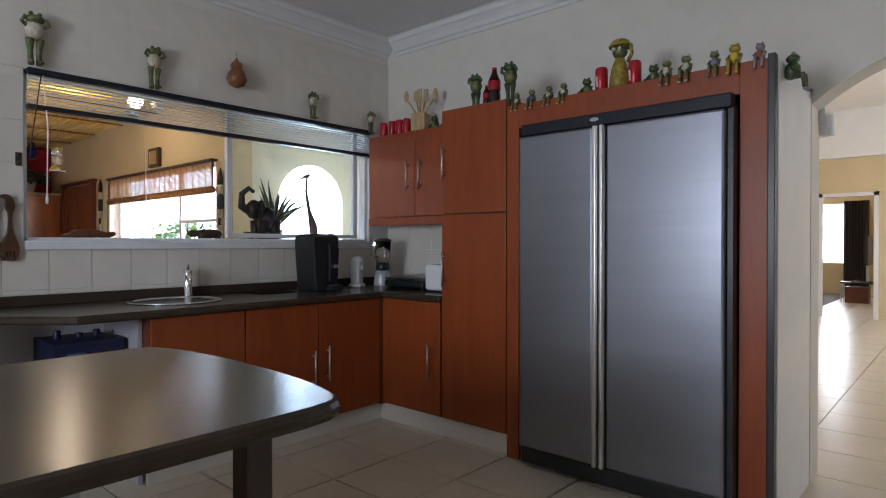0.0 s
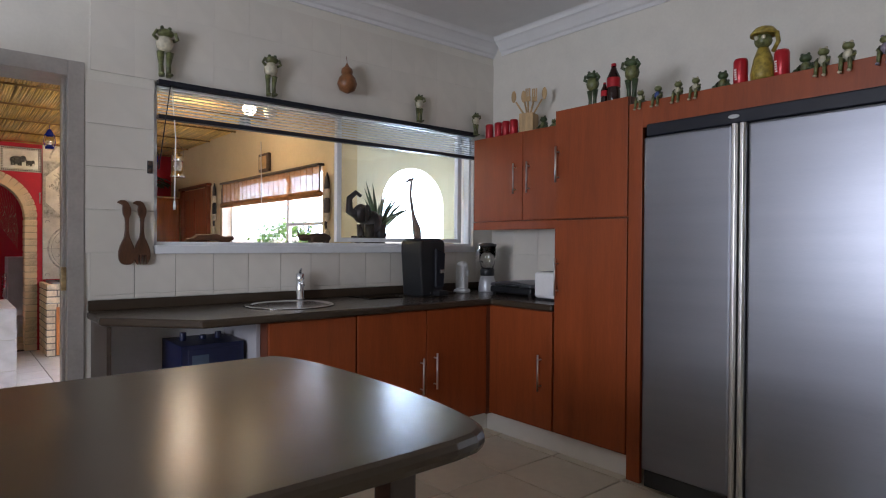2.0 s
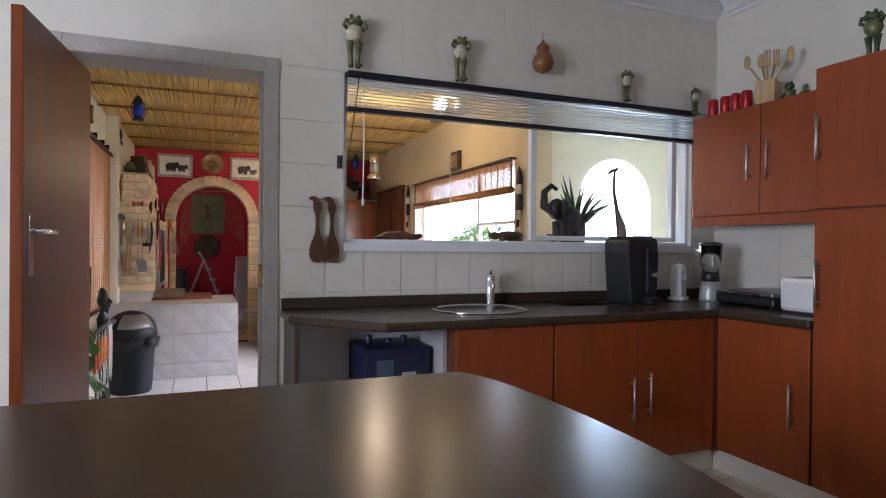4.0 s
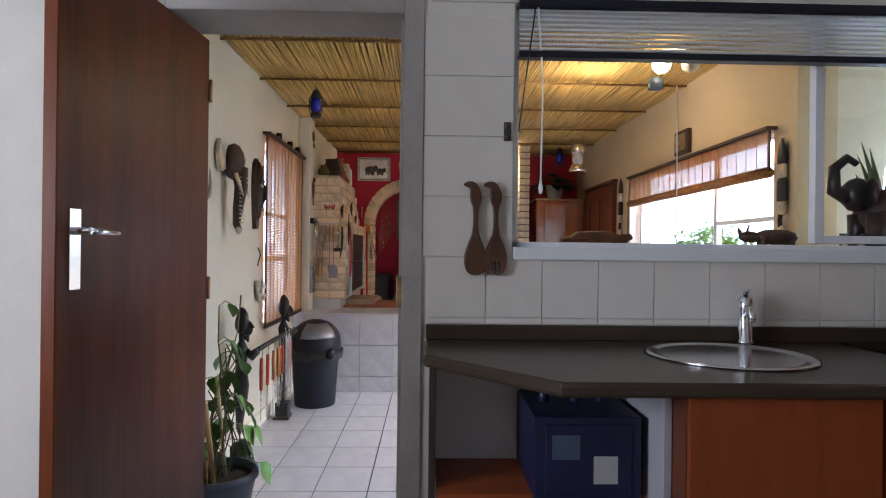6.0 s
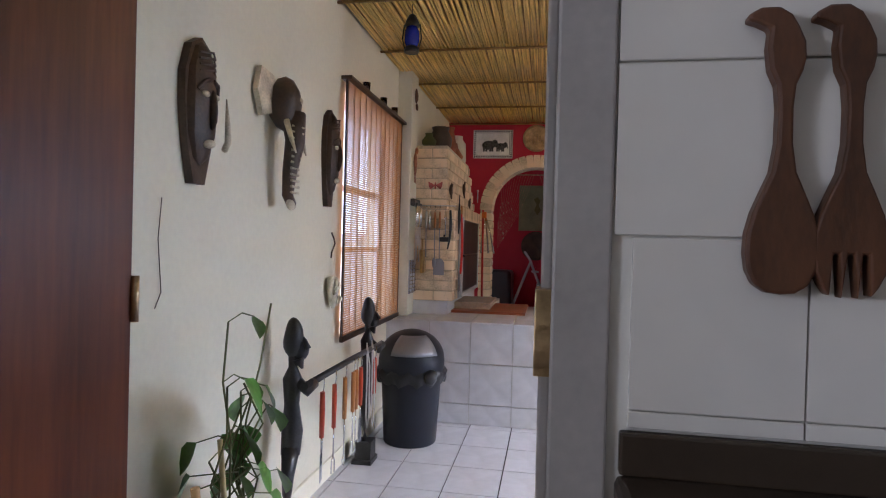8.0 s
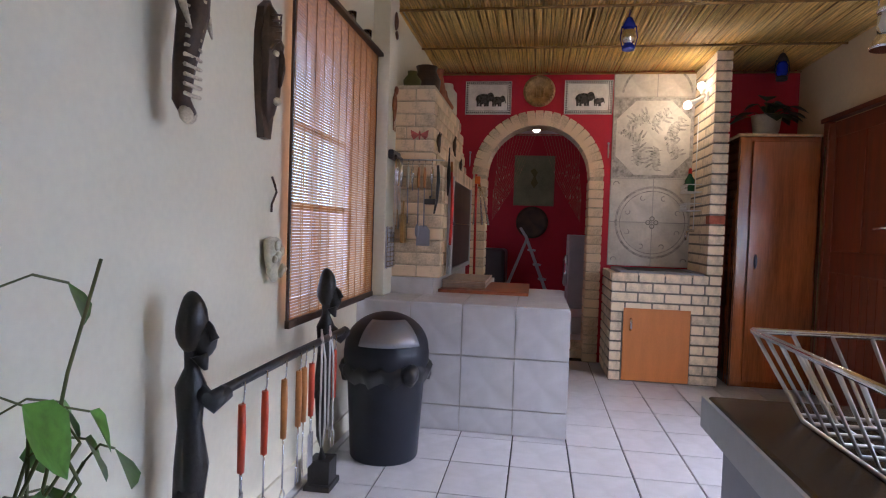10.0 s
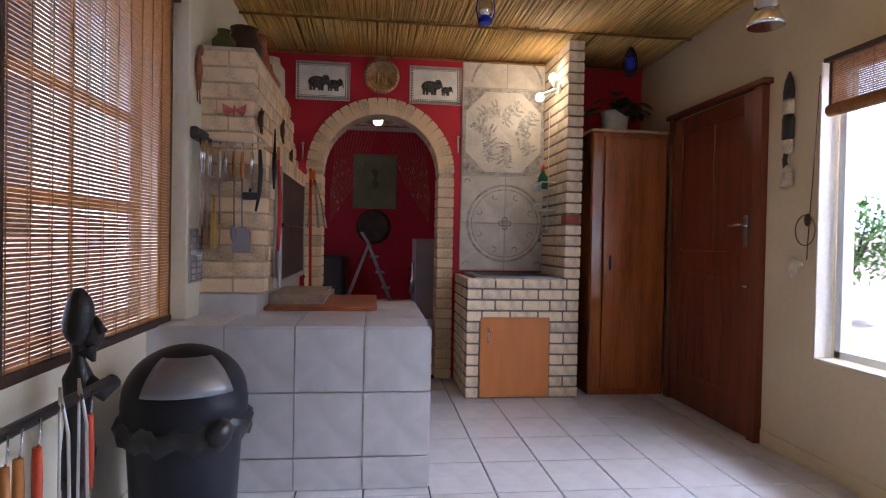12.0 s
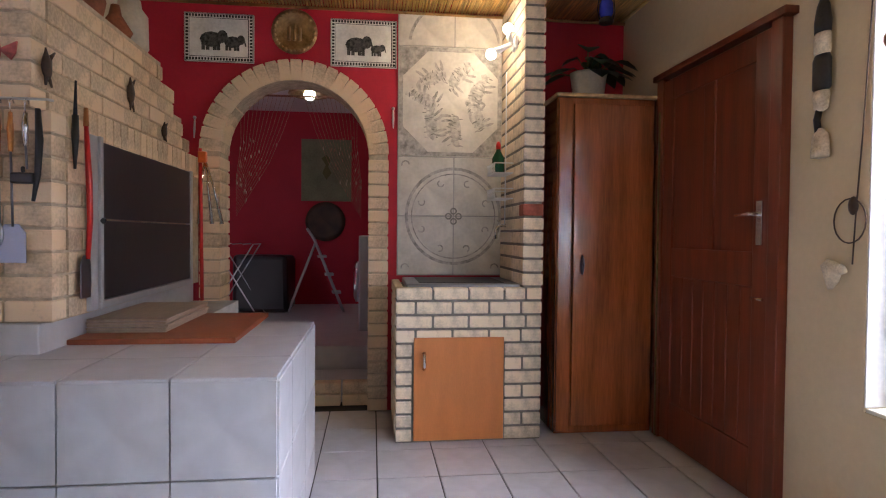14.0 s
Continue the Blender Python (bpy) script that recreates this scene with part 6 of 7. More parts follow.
# tool bar carried by two carved figures
def figure(loc, h, label):
    """A tall thin carved wooden figure in one plain mesh on a block base."""
    k = h / 1.0
    bb = N()
    box(bb, -0.075 * k, -0.06 * k, 0, 0.075 * k, 0.06 * k, 0.025 * k)
    box(bb, -0.05 * k, -0.05 * k, 0.025 * k, 0.05 * k, 0.05 * k, 0.13 * k)
    tube(bb, [(0, 0, 0.12 * k), (0.03 * k, 0.0, 0.24 * k), (0.045 * k, 0.01 * k, 0.33 * k), (0.0, 0.0, 0.43 * k)], [0.024 * k, 0.020 * k, 0.026 * k, 0.040 * k], 10)
    tube(bb, [(0, 0, 0.40 * k), (-0.01 * k, 0, 0.5 * k), (0, 0, 0.62 * k), (0, 0, 0.73 * k), (0, 0, 0.78 * k), (0, 0.004 * k, 0.86 * k)], [0.040 * k, 0.046 * k, 0.034 * k, 0.040 * k, 0.020 * k, 0.022 * k], 12)
    tube(bb, [(0, 0.025 * k, 0.715 * k), (0.0, 0.07 * k, 0.685 * k), (-0.05 * k, 0.078 * k, 0.705 * k)], [0.024 * k, 0.026 * k, 0.024 * k], 9)
    ball(bb, (0, 0.0, 0.905 * k), (0.042 * k, 0.042 * k, 0.088 * k), 0, 22)
    ball(bb, (-0.012 * k, 0.03 * k, 0.86 * k), (0.03 * k, 0.035 * k, 0.055 * k), 0, 16)
    tube(bb, [(0, 0.025 * k, 0.82 * k), (-0.005 * k, 0.04 * k, 0.775 * k)], [0.028 * k, 0.006 * k], 8)
    tube(bb, [(0, 0.05 * k, 0.90 * k), (0, 0.068 * k, 0.865 * k)], [0.01 * k, 0.014 * k], 7)
    return solid("carved_figure", blob(bb, h * 7, 0.006, 14), EBONY, label, "statue", loc, group="carved figures")


figure((-5.86, 0.05, LOW), 1.02, "tall black carved wooden figure holding a tool bar")
figure((-6.93, 0.06, LOW), 1.02, "tall black carved wooden figure at the far end of the bar")
bar = solid("tool_bar", tube(N(), [(-5.82, 0.125, 0.545), (-6.4, 0.13, 0.55), (-6.98, 0.135, 0.545)], 0.016, 10), EBONY, "black wooden bar hung with braai tools", "bar")


def braai_tool(x, kind, handle_mat, label):
    t = thing("braai_tool", (x, 0.132, 0.533), label, "braai tool", "tools on the bar", rz=random.uniform(-25, 25))
    part("hook", tube(N(), [(0, 0.0, 0.0), (0, 0.02, 0.02), (0, 0.018, -0.03), (0, 0.012, -0.06)], 0.003, 5), CHROME, t)
    part("grip", tube(N(), [(0, 0.012, -0.05), (0, 0.013, -0.13), (0, 0.012, -0.26)], [0.011, 0.013, 0.011], 8), handle_mat, t)
    bb = N()
    if kind == "spatula":
        tube(bb, [(0, 0.012, -0.26), (0, 0.012, -0.33)], 0.005, 6)
        box(bb, -0.028, 0.010, -0.46, 0.028, 0.014, -0.33)
    elif kind == "fork":
        tube(bb, [(0, 0.012, -0.26), (0, 0.012, -0.40)], 0.004, 6)
        for s in (-1, 1):
            tube(bb, [(0, 0.012, -0.40), (s * 0.014, 0.012, -0.42), (s * 0.014, 0.012, -0.48)], 0.003, 5)
    elif kind == "skewer":
        tube(bb, [(0, 0.012, -0.26), (0, 0.012, -0.44)], 0.0035, 5)
        tube(bb, [(0, 0.012, -0.44), (0.02, 0.012, -0.47), (0, 0.012, -0.50), (-0.02, 0.012, -0.47), (0, 0.012, -0.44)], 0.003, 5)
    part("blade", bb, CHROME, t)


for x, kind, hm, lab in ((-5.98, "spatula", HANDLERED, "steel spatula with a rust-red wooden handle"), (-6.14, "fork", HANDLERED, "braai fork with a rust-red wooden handle"), (-6.29, "skewer", HANDLEOR, "wire skewer with an ochre wooden handle"), (-6.42, "fork", HANDLEOR, "braai fork with an ochre wooden handle"), (-6.47, "skewer", HANDLEOR, "wire skewer with an ochre wooden handle"), (-6.55, "spatula", HANDLERED, "steel turner with a rust-red wooden handle"), (-6.82, "fork", HANDLERED, "braai fork with a rust-red wooden handle")):
    braai_tool(x, kind, hm, lab)
for x in (-6.66, -6.76):
    tg = thing("braai_tongs", (x, 0.14, 0.57), "long steel braai tongs hung over the bar", "tongs", "tools on the bar")
    for s in (-1, 1):
        part("arm", tube(N(), [(0, 0, 0.03), (s * 0.022, 0.012, -0.1), (s * 0.030, 0.014, -0.38), (s * 0.012, 0.014, -0.46)], [0.004, 0.0045, 0.0045, 0.003], 6), SATIN, tg)

# swing bin
bn = thing("swing_bin", (-7.38, 0.24, LOW), "charcoal plastic swing bin with a silver flap and liner", "bin")
part("body", lathe(N(), [(0.165, 0), (0.17, 0.01), (0.195, 0.44), (0.2, 0.46)], seg=32), CHARCOAL, bn)
b = N()
lathe(b, [(0.208, 0.45), (0.212, 0.46), (0.212, 0.53)] + [(0.21 * math.cos(radians(a)), 0.535 + 0.18 * math.sin(radians(a))) for a in range(0, 89, 8)], seg=40)
part("dome", b, CHARCOAL, bn)
fl = N()
rows = []
for i in range(7):
    e = radians(20 + 40 * i / 6)
    row = []
    for j in range(9):
        a = radians(-42 + 84 * j / 8 + 18)
        r = 0.226 * math.cos(e) + 0.006
        row.append(fl.verts.new((r * math.cos(a), r * math.sin(a), 0.50 + 0.218 * math.sin(e))))
    rows.append(row)
for r0, r1 in zip(rows, rows[1:]):
    for j in range(8):
        fl.faces.new((r0[j], r0[j + 1], r1[j + 1], r1[j])).smooth = True
f = part("flap", fl, mat("silver_flap_paint", (0.26, 0.27, 0.30), 0.33, 0.6, var=0.04), bn, "silver swing flap")
f.modifiers.new("solid", "SOLIDIFY").thickness = 0.008
b = N()
n = 48
ringa = [[b.verts.new(((r + 0.008 * math.sin(i * 2.3) + 0.006 * math.sin(i * 5.1)) * math.cos(2 * math.pi * i / n), (r + 0.008 * math.sin(i * 2.3)) * math.sin(2 * math.pi * i / n), z + 0.012 * math.sin(i * 1.7))) for i in range(n)] for r, z in ((0.212, 0.47), (0.228, 0.452), (0.222, 0.42), (0.208, 0.39))]
for r0, r1 in zip(ringa, ringa[1:]):
    for i in range(n):
        b.faces.new((r0[i], r0[(i + 1) % n], r1[(i + 1) % n], r1[i])).smooth = True
ball(b, (0.17, 0.16, 0.45), (0.05, 0.045, 0.045))
f = part("liner", blob(b, 3, 0.012, 25), BLACK, bn, "crumpled black bin liner")

bn.scale = (1.06, 1.06, 1.07)
# climbing plant in a slate pot
pt = thing("climbing_plant", (-5.10, 0.17, LOW), "green trailing plant on stakes in a slate-blue pot", "plant")
part("pot", lathe(N(), [(0.14, 0), (0.15, 0.01), (0.19, 0.20), (0.205, 0.21), (0.205, 0.245), (0.18, 0.245), (0.175, 0.21)], seg=28), POTBLUE, pt)
part("soil", lathe(N(), [(0.176, 0.19), (0.17, 0.215), (0.03, 0.222)], seg=20), SOIL, pt)
part("stake", tube(N(), [(0.10, 0.02, 0.2), (0.11, -0.03, 0.62)], 0.014, 6), PALEWOOD, pt)
part("stake", tube(N(), [(0.02, 0.05, 0.2), (0.03, 0.0, 0.74)], 0.009, 6), mat("bamboo_stake", (0.42, 0.36, 0.18), 0.5), pt)
rng = random.Random(77)
for k in range(12):
    bx, by = rng.uniform(-0.06, 0.10), rng.uniform(-0.04, 0.07)
    hgt = rng.uniform(0.3, 0.95)
    pts = [Vector((bx, by, 0.2))]
    for q in range(1, 6):
        pts.append(pts[0] + Vector((rng.uniform(-0.05, 0.05) - 0.02 * q, rng.uniform(-0.05, 0.06), hgt * q / 5)))
    part("vine", tube(N(), pts, 0.0035, 5), STEM, pt)
    for q in range(1, 6):
        if rng.random() < 0.75:
            a = rng.uniform(-2.6, 0.9)
            d = Vector((-abs(math.cos(a)) * 0.9 + 0.25, math.sin(a) * 0.7 + 0.45, 0)).normalized()
            s = pts[q]
            L = rng.uniform(0.06, 0.19)
            bb = tube(N(), [s, s + d * L * 0.5 + Vector((0, 0, 0.02)), s + d * L], 0.0025, 4, 1)
            w = rng.uniform(0.038, 0.072)
            p = s + d * L
            leaf(bb, p, p + d * w * 0.9 + Vector((0, 0, -w * 1.8)), w * 1.0, 0, 0.01)
            part("leaf", bb, [LEAF, STEM], pt)

# ---- tools and ornaments by the fireplace ----
rack = thing("utensil_rail", (-8.238, 0, 0), "steel rail of hanging braai utensils on the bricks", "utensil rail")
part("rail", tube(N(), [(0.0, 0.06, 1.485), (0.022, 0.07, 1.485), (0.022, 0.37, 1.485), (0.0, 0.38, 1.485)], 0.005, 6), SATIN, rack)


def utensil(y, label, grip_mat, grip, shaft, head=""):
    """One tool on the rail: grip and shaft are heights, top and bottom."""
    u = part("utensil", tube(N(), [(0.032, y, grip[0] - 0.02), (0.036, y + 0.001, (grip[0] + grip[1]) / 2), (0.032, y, grip[1])], [0.007, 0.0115, 0.008], 8), grip_mat, rack, label)
    part("hook", tube(N(), [(0.032, y, grip[0] - 0.02), (0.036, y, grip[0] + 0.02), (0.020, y, grip[0] + 0.035), (0.012, y, grip[0] + 0.015)], 0.0025, 5), CHROME, u)
    bm = tube(N(), [(0.032, y, grip[1]), (0.030, y + 0.003, shaft)], 0.0042, 6)
    if head == "turner":
        prism(bm, [(y - 0.022, shaft + 0.01), (y + 0.022, shaft + 0.01), (y + 0.045, shaft - 0.02), (y + 0.045, shaft - 0.125), (y - 0.045, shaft - 0.125), (y - 0.045, shaft - 0.02)], "x", 0.026, 0.030)
    if head == "spoon":
        ball(bm, (0.031, y, shaft - 0.03), (0.008, 0.016, 0.045))
    part("blade", bm, STEEL, u)


utensil(0.145, "thin steel skewer", SATIN, (1.455, 1.30), 1.06)
utensil(0.175, "short steel tongs", CHROME, (1.455, 1.33), 1.28)
utensil(0.217, "spoon with a turned orange handle", HANDLEOR, (1.455, 1.30), 1.045, "spoon")
utensil(0.258, "turner with a turned orange handle", HANDLEOR, (1.455, 1.30), 1.04, "turner")
utensil(0.306, "steel brush with a black grip", CHROME, (1.455, 1.32), 1.24)
tg = part("utensil", tube(N(), [(0.03, 0.345, 1.45), (0.035, 0.352, 1.34), (0.034, 0.345, 1.22), (0.03, 0.328, 1.13)], [0.009, 0.013, 0.010, 0.006], 8), BLACK, rack, "black plastic tongs")
part("scrubber", box(box(N(), 0.02, 0.262, 1.19, 0.05, 0.338, 1.228), 0.03, 0.292, 1.228, 0.042, 0.306, 1.25), BLACK, rack, "black bristle scrubber", 0.006)
bt = thing("braai_lighter", (-8.365, 0.392, 1.26), "black long-nosed lighter hung on the brick corner", "lighter")
part("grip", tube(N(), [(0, 0, 0.0), (0.004, 0.004, 0.12), (0, 0.002, 0.20)], [0.005, 0.014, 0.012], 8), BLACK, bt)
part("nose", tube(N(), [(0, 0.002, 0.2), (-0.006, 0.002, 0.33)], [0.008, 0.004], 6), CHARCOAL, bt)
kn = thing("knife_holder", (0, 0, 0), "black clip rail holding steel cutlery on the pier", "knife rail")
part("clip_rail", box(box(N(), -8.235, 0.047, 1.47, -8.03, 0.085, 1.53), -8.225, 0.085, 1.475, -8.04, 0.105, 1.50), BLACK, kn, "", 0.012)
for q in range(5):
    x = -8.215 + q * 0.040
    g = part("knife", tube(N(), [(x, 0.095, 1.475), (x, 0.098, 1.40), (x, 0.095, 1.305)], [0.009, 0.011, 0.009], 8), PALEWOOD if q == 2 else CHROME, kn, "wooden-handled knife" if q == 2 else "")
    low_z = (1.12, 1.02, 1.15, 1.05, 1.00)[q]
    bm = prism(N(), [(x - 0.006, 1.305), (x + 0.006, 1.305), (x + 0.008, low_z + 0.10), (x + 0.017, low_z + 0.07), (x + 0.015, low_z), (x - 0.014, low_z), (x - 0.016, low_z + 0.07), (x - 0.008, low_z + 0.10)], "y", 0.092, 0.096)
    part("blade", bm, SATIN, g)
solid("wooden_scoop", box(tube(N(), [(0, 0, 0.17), (0, 0, 0.26)], 0.008, 6), -0.035, -0.012, -0.02, 0.035, 0.012, 0.17), mat("ochre_brush_wood", (0.42, 0.25, 0.08), 0.55, var=0.15, scale=12), "ochre wooden brush hung on the pier", "brush", (-8.20, 0.122, 0.95), bevel=0.008)
gd2 = thing("braai_grid", (-8.235, 0.047, 0.765), "steel wire grid over a pale board on the pier", "grid")
part("board", box(N(), 0.0, 0.0, 0.0, 0.20, 0.006, 0.27), BAYGREY, gd2, "pale grey backing board", 0.002)
for i in range(9):
    part("wire", tube(N(), [(0.0, 0.014, 0.012 + 0.031 * i), (0.205, 0.014, 0.012 + 0.031 * i)], 0.0032, 5), CHROME, gd2)
for x in (0.012, 0.10, 0.19):
    part("upright_wire", tube(N(), [(x, 0.010, 0.0), (x, 0.010, 0.272)], 0.0035, 5), CHROME, gd2)
rp = thing("fire_shovel", (-8.425, 0.405, 0.77), "red enamelled fire shovel hung beside the fire door", "shovel")
part("shaft", tube(N(), [(0.0, 0.0, 0.67), (0.004, 0.012, 0.45), (-0.006, 0.010, 0.30), (0, 0.004, 0.15)], [0.008, 0.012, 0.011, 0.009], 8), REDPAINT, rp)
part("grip", tube(N(), [(0.0, 0.0, 0.66), (0.0, 0.0, 0.73)], [0.011, 0.008], 8), HANDLEOR, rp, "worn wooden grip end")
part("blade", prism(N(), [(-0.035, 0.0), (0.045, 0.0), (0.045, 0.14), (0.02, 0.165), (-0.015, 0.165), (-0.035, 0.14)], "y", -0.006, 0.0), STEEL, rp, "grey steel blade", 0.003)
rp2 = thing("fire_tongs", (-9.86, 0.44, 0.60), "red poker with steel tongs beside the arch", "fire tongs")
part("shaft", tube(N(), [(0, 0, 0.0), (0.0, -0.01, 0.95)], 0.012, 8), REDPAINT, rp2, "red enamel shaft")
part("orange_grip", box(N(), -0.02, -0.02, 0.86, 0.02, 0.03, 0.93), mat("orange_plastic", (0.75, 0.16, 0.02), 0.4), rp2, "", 0.006)
for s in (0.03, 0.09, -0.05):
    part("tong", tube(N(), [(0, 0.02, 0.88), (0.0, 0.02 + s * 0.6, 0.7), (0.0, 0.03 + s, 0.48)], [0.007, 0.007, 0.012], 6), CHROME, rp2)
for x, y, z, s in ((-8.30, 0.33, 1.62, 0.05), (-9.05, 0.33, 1.70, 0.06), (-9.55, 0.32, 1.60, 0.04)):
    bb = N()
    ball(bb, (0, 0, 0), (0.025, 0.015, s))
    for q in (-1, 1):
        tube(bb, [(0, 0, s * 0.4), (q * 0.03, 0.01, s * 1.2)], [0.012, 0.003], 6)
        tube(bb, [(0, 0, -s * 0.4), (q * 0.02, 0.005, -s * 1.4)], [0.010, 0.004], 6)
    solid("lizard_ornament", blob(bb, x, 0.005, 30), DARKWOOD, "small dark metal creature ornament on the bricks", "ornament", (x, y, z), group="brick ornaments")
b = N()
for q in (-1, 1):
    prism(b, [(0, 0), (q * 0.06, 0.03), (q * 0.055, -0.01), (q * 0.04, -0.035)], "x", 0, 0.008)
ball(b, (0.006, 0, -0.005), (0.008, 0.008, 0.03))
solid("butterfly_ornament", b, mat("coral_clay", (0.45, 0.10, 0.08), 0.6, var=0.3, scale=40), "coral painted butterfly ornament on the bricks", "ornament", (-8.232, 0.21, 1.655))
b = N()
ball(b, (0, 0, 0.0), (0.015, 0.03, 0.10))
ball(b, (0.008, 0, 0.10), (0.015, 0.02, 0.03))
for q in (-0.02, 0.02):
    tube(b, [(0, q, -0.09), (0, q, -0.16)], 0.004, 5)
solid("pier_carving", blob(b, 2, 0.006, 30), TERRA, "small brown carved ornament on the pier", "ornament", (-8.12, 0.062, 1.82), 90)
solid("pier_carving_upper", blob(ball(ball(N(), (0, 0, 0), (0.015, 0.02, 0.06)), (0.006, 0, -0.09), (0.012, 0.02, 0.03)), 4, 0.005, 30), BROWNWOOD, "small carved head ornament high on the pier", "ornament", (-8.10, 0.062, 2.36), 90)
bpy.data.objects["pier_carving_upper"].name = "pier_carving"
for x, y, prof, m, lab in ((-8.36, 0.12, [(0.03, 0), (0.06, 0.03), (0.062, 0.06), (0.03, 0.10), (0.035, 0.12)], STEM, "small grey-green clay jar on the fireplace top"),
                           (-8.62, 0.17, [(0.06, 0), (0.10, 0.06), (0.105, 0.12), (0.07, 0.19), (0.08, 0.22)], DARKWOOD, "round dark clay pot on the fireplace top"),
                           (-8.92, 0.20, [(0.05, 0), (0.07, 0.1), (0.04, 0.24), (0.05, 0.28)], TERRA, "tall rust-brown clay vase on the fireplace top"),
                           (-9.15, 0.22, [(0.06, 0), (0.08, 0.04), (0.03, 0.12), (0.02, 0.17)], TERRA, "squat rust-brown clay animal pot"),
                           (-9.38, 0.20, [(0.08, 0), (0.095, 0.03), (0.09, 0.2), (0.06, 0.24), (0.055, 0.28)], POTCREAM, "cream stoneware jar on the fireplace top")):
    solid("clay_pot", lathe(N(), prof, seg=20), m, lab, "pot", (x, y, 1.985), group="pots on the fireplace")
solid("serving_board", box(N(), -9.16, 0.34, LT, -8.40, 0.965, LT + 0.022), BROWNBOARD, "rust-brown wooden serving board on the ledge", "board", bevel=0.004)
for i in range(5):
    solid("floor_board", box(N(), -9.16 - 0.005 * (i % 3), 0.345, LT + 0.0225 + 0.0115 * i, -8.55 + 0.006 * (i % 2), 0.655 + 0.004 * (i % 3), LT + 0.0325 + 0.0115 * i), TAUPE, "thin wooden board in a small stack on the ledge", "board", group="stacked boards", bevel=0.002)


# ---- hanging lanterns ----
def lantern(loc, drop, glass_mat, metal, label):
    """A hurricane lantern hung from the reeds: loc is its foot, drop the wire above its cap."""
    t = thing("lantern", loc, label, "lantern", "hanging lanterns")
    part("base", lathe(N(), [(0.04, 0), (0.044, 0.01), (0.038, 0.03), (0.03, 0.035)], seg=16), metal, t)
    part("globe", lathe(N(), [(0.03, 0.035), (0.042, 0.06), (0.042, 0.12), (0.03, 0.145)], seg=16), glass_mat, t)
    part("cap", lathe(N(), [(0.032, 0.145), (0.045, 0.15), (0.035, 0.18), (0.02, 0.21), (0.006, 0.22)], seg=16), metal, t)
    for s in (-1, 1):
        part("side_tube", tube(N(), [(0, s * 0.04, 0.02), (0, s * 0.055, 0.08), (0, s * 0.045, 0.16)], 0.004, 5), metal, t)
    part("hanging_wire", tube(N(), [(0, 0, 0.215), (0.003, 0, 0.215 + drop)], 0.002, 4), metal, t)


lantern((-6.69, 0.35, 2.25), 0.06, COBALT, BLACK, "black lantern with cobalt glass under the reeds")
lantern((-8.45, 1.56, 2.26), 0.05, CHROME, COBALT, "blue and silver lantern under the reeds")
lantern((-9.45, 2.885, 2.30), 0.03, COBALT, BLACK, "small cobalt lantern near the wardrobe")
t = thing("steel_lantern", (-7.44, 2.61, 1.95), "polished steel camping lantern hung on a wire", "lantern")
part("reflector", lathe(N(), [(0.075, 0), (0.08, 0.012), (0.06, 0.05), (0.05, 0.07)], seg=20), CHROME, t)
part("globe", lathe(N(), [(0.045, 0.07), (0.05, 0.09), (0.05, 0.16), (0.045, 0.17)], seg=18), GLASS, t)
part("inner_mantle", lathe(N(), [(0.02, 0.07), (0.03, 0.12), (0.02, 0.17)], seg=12), ALU, t)
part("cap", lathe(N(), [(0.05, 0.17), (0.055, 0.18), (0.05, 0.24), (0.03, 0.26)], seg=18), CHROME, t)
part("bail", tube(N(), [(0, -0.05, 0.2), (0, -0.06, 0.30), (0, 0, 0.36), (0, 0.06, 0.30), (0, 0.05, 0.2)], 0.003, 5), CHROME, t)
part("hanging_wire", tube(N(), [(0, 0, 0.36), (0, 0, 0.57)], 0.002, 4), CHROME, t)
t = thing("ceiling_lamp", (-5.75, 2.80, 2.30), "ceiling lamp with two lit globes and a blue shade", "ceiling lamp")
part("plate", lathe(N(), [(0.07, 0.20), (0.07, 0.225), (0.02, 0.228)], seg=18), WHITEPL, t)
for dx, dy, m in ((0.0, -0.08, BULB), (0.02, 0.10, POTCREAM)):
    part("globe", ball(N(), (dx, dy, 0.12), 0.06), m, t)
    part("arm", tube(N(), [(0, 0, 0.20), (dx, dy, 0.17)], 0.01, 6), WHITEPL, t)
part("blue_shade", lathe(N(), [(0.05, 0.0), (0.045, 0.06), (0.02, 0.08)], seg=16, m=pose(-0.15, -0.06, 0)), POTBLUE, t)
part("shade_wire", tube(N(), [(-0.15, -0.06, 0.08), (-0.05, -0.02, 0.2)], 0.003, 5), BLACK, t)

# ---- scullery table with a dish rack ----
st = thing("scullery_table", (0, 0, LOW), "steel-edged brown scullery table by the doorway", "table")
part("tabletop", box(N(), -5.28, 1.275, 0.93, -4.46, 2.9, 0.97), COUNTER, st, "", 0.006)
part("edge", box(N(), -5.285, 1.268, 0.92, -4.46, 1.2745, 0.968), SILVER, st, "steel edge strip", 0.001)
part("apron", box(N(), -5.26, 1.295, 0.62, -4.47, 2.88, 0.929), STEEL, st, "grey apron with drawers", 0.004)
for x, y in ((-5.22, 1.34), (-5.22, 2.84), (-4.53, 1.34), (-4.53, 2.84)):
    part("leg", box(N(), x - 0.03, y - 0.03, 0, x + 0.03, y + 0.03, 0.619), STEEL, st)
dr = thing("dish_rack", (-5.0, 1.56, 0.792), "steel wire dish rack on the scullery table", "dish rack")
x0, x1, y0, y1 = -0.23, 0.25, -0.24, 0.28
rim = [(x0, y0, 0.11), (x1, y0, 0.11), (x1, y1, 0.11), (x0, y1, 0.11), (x0, y0, 0.11)]
part("rim", tube(N(), rim, 0.005, 6), CHROME, dr)
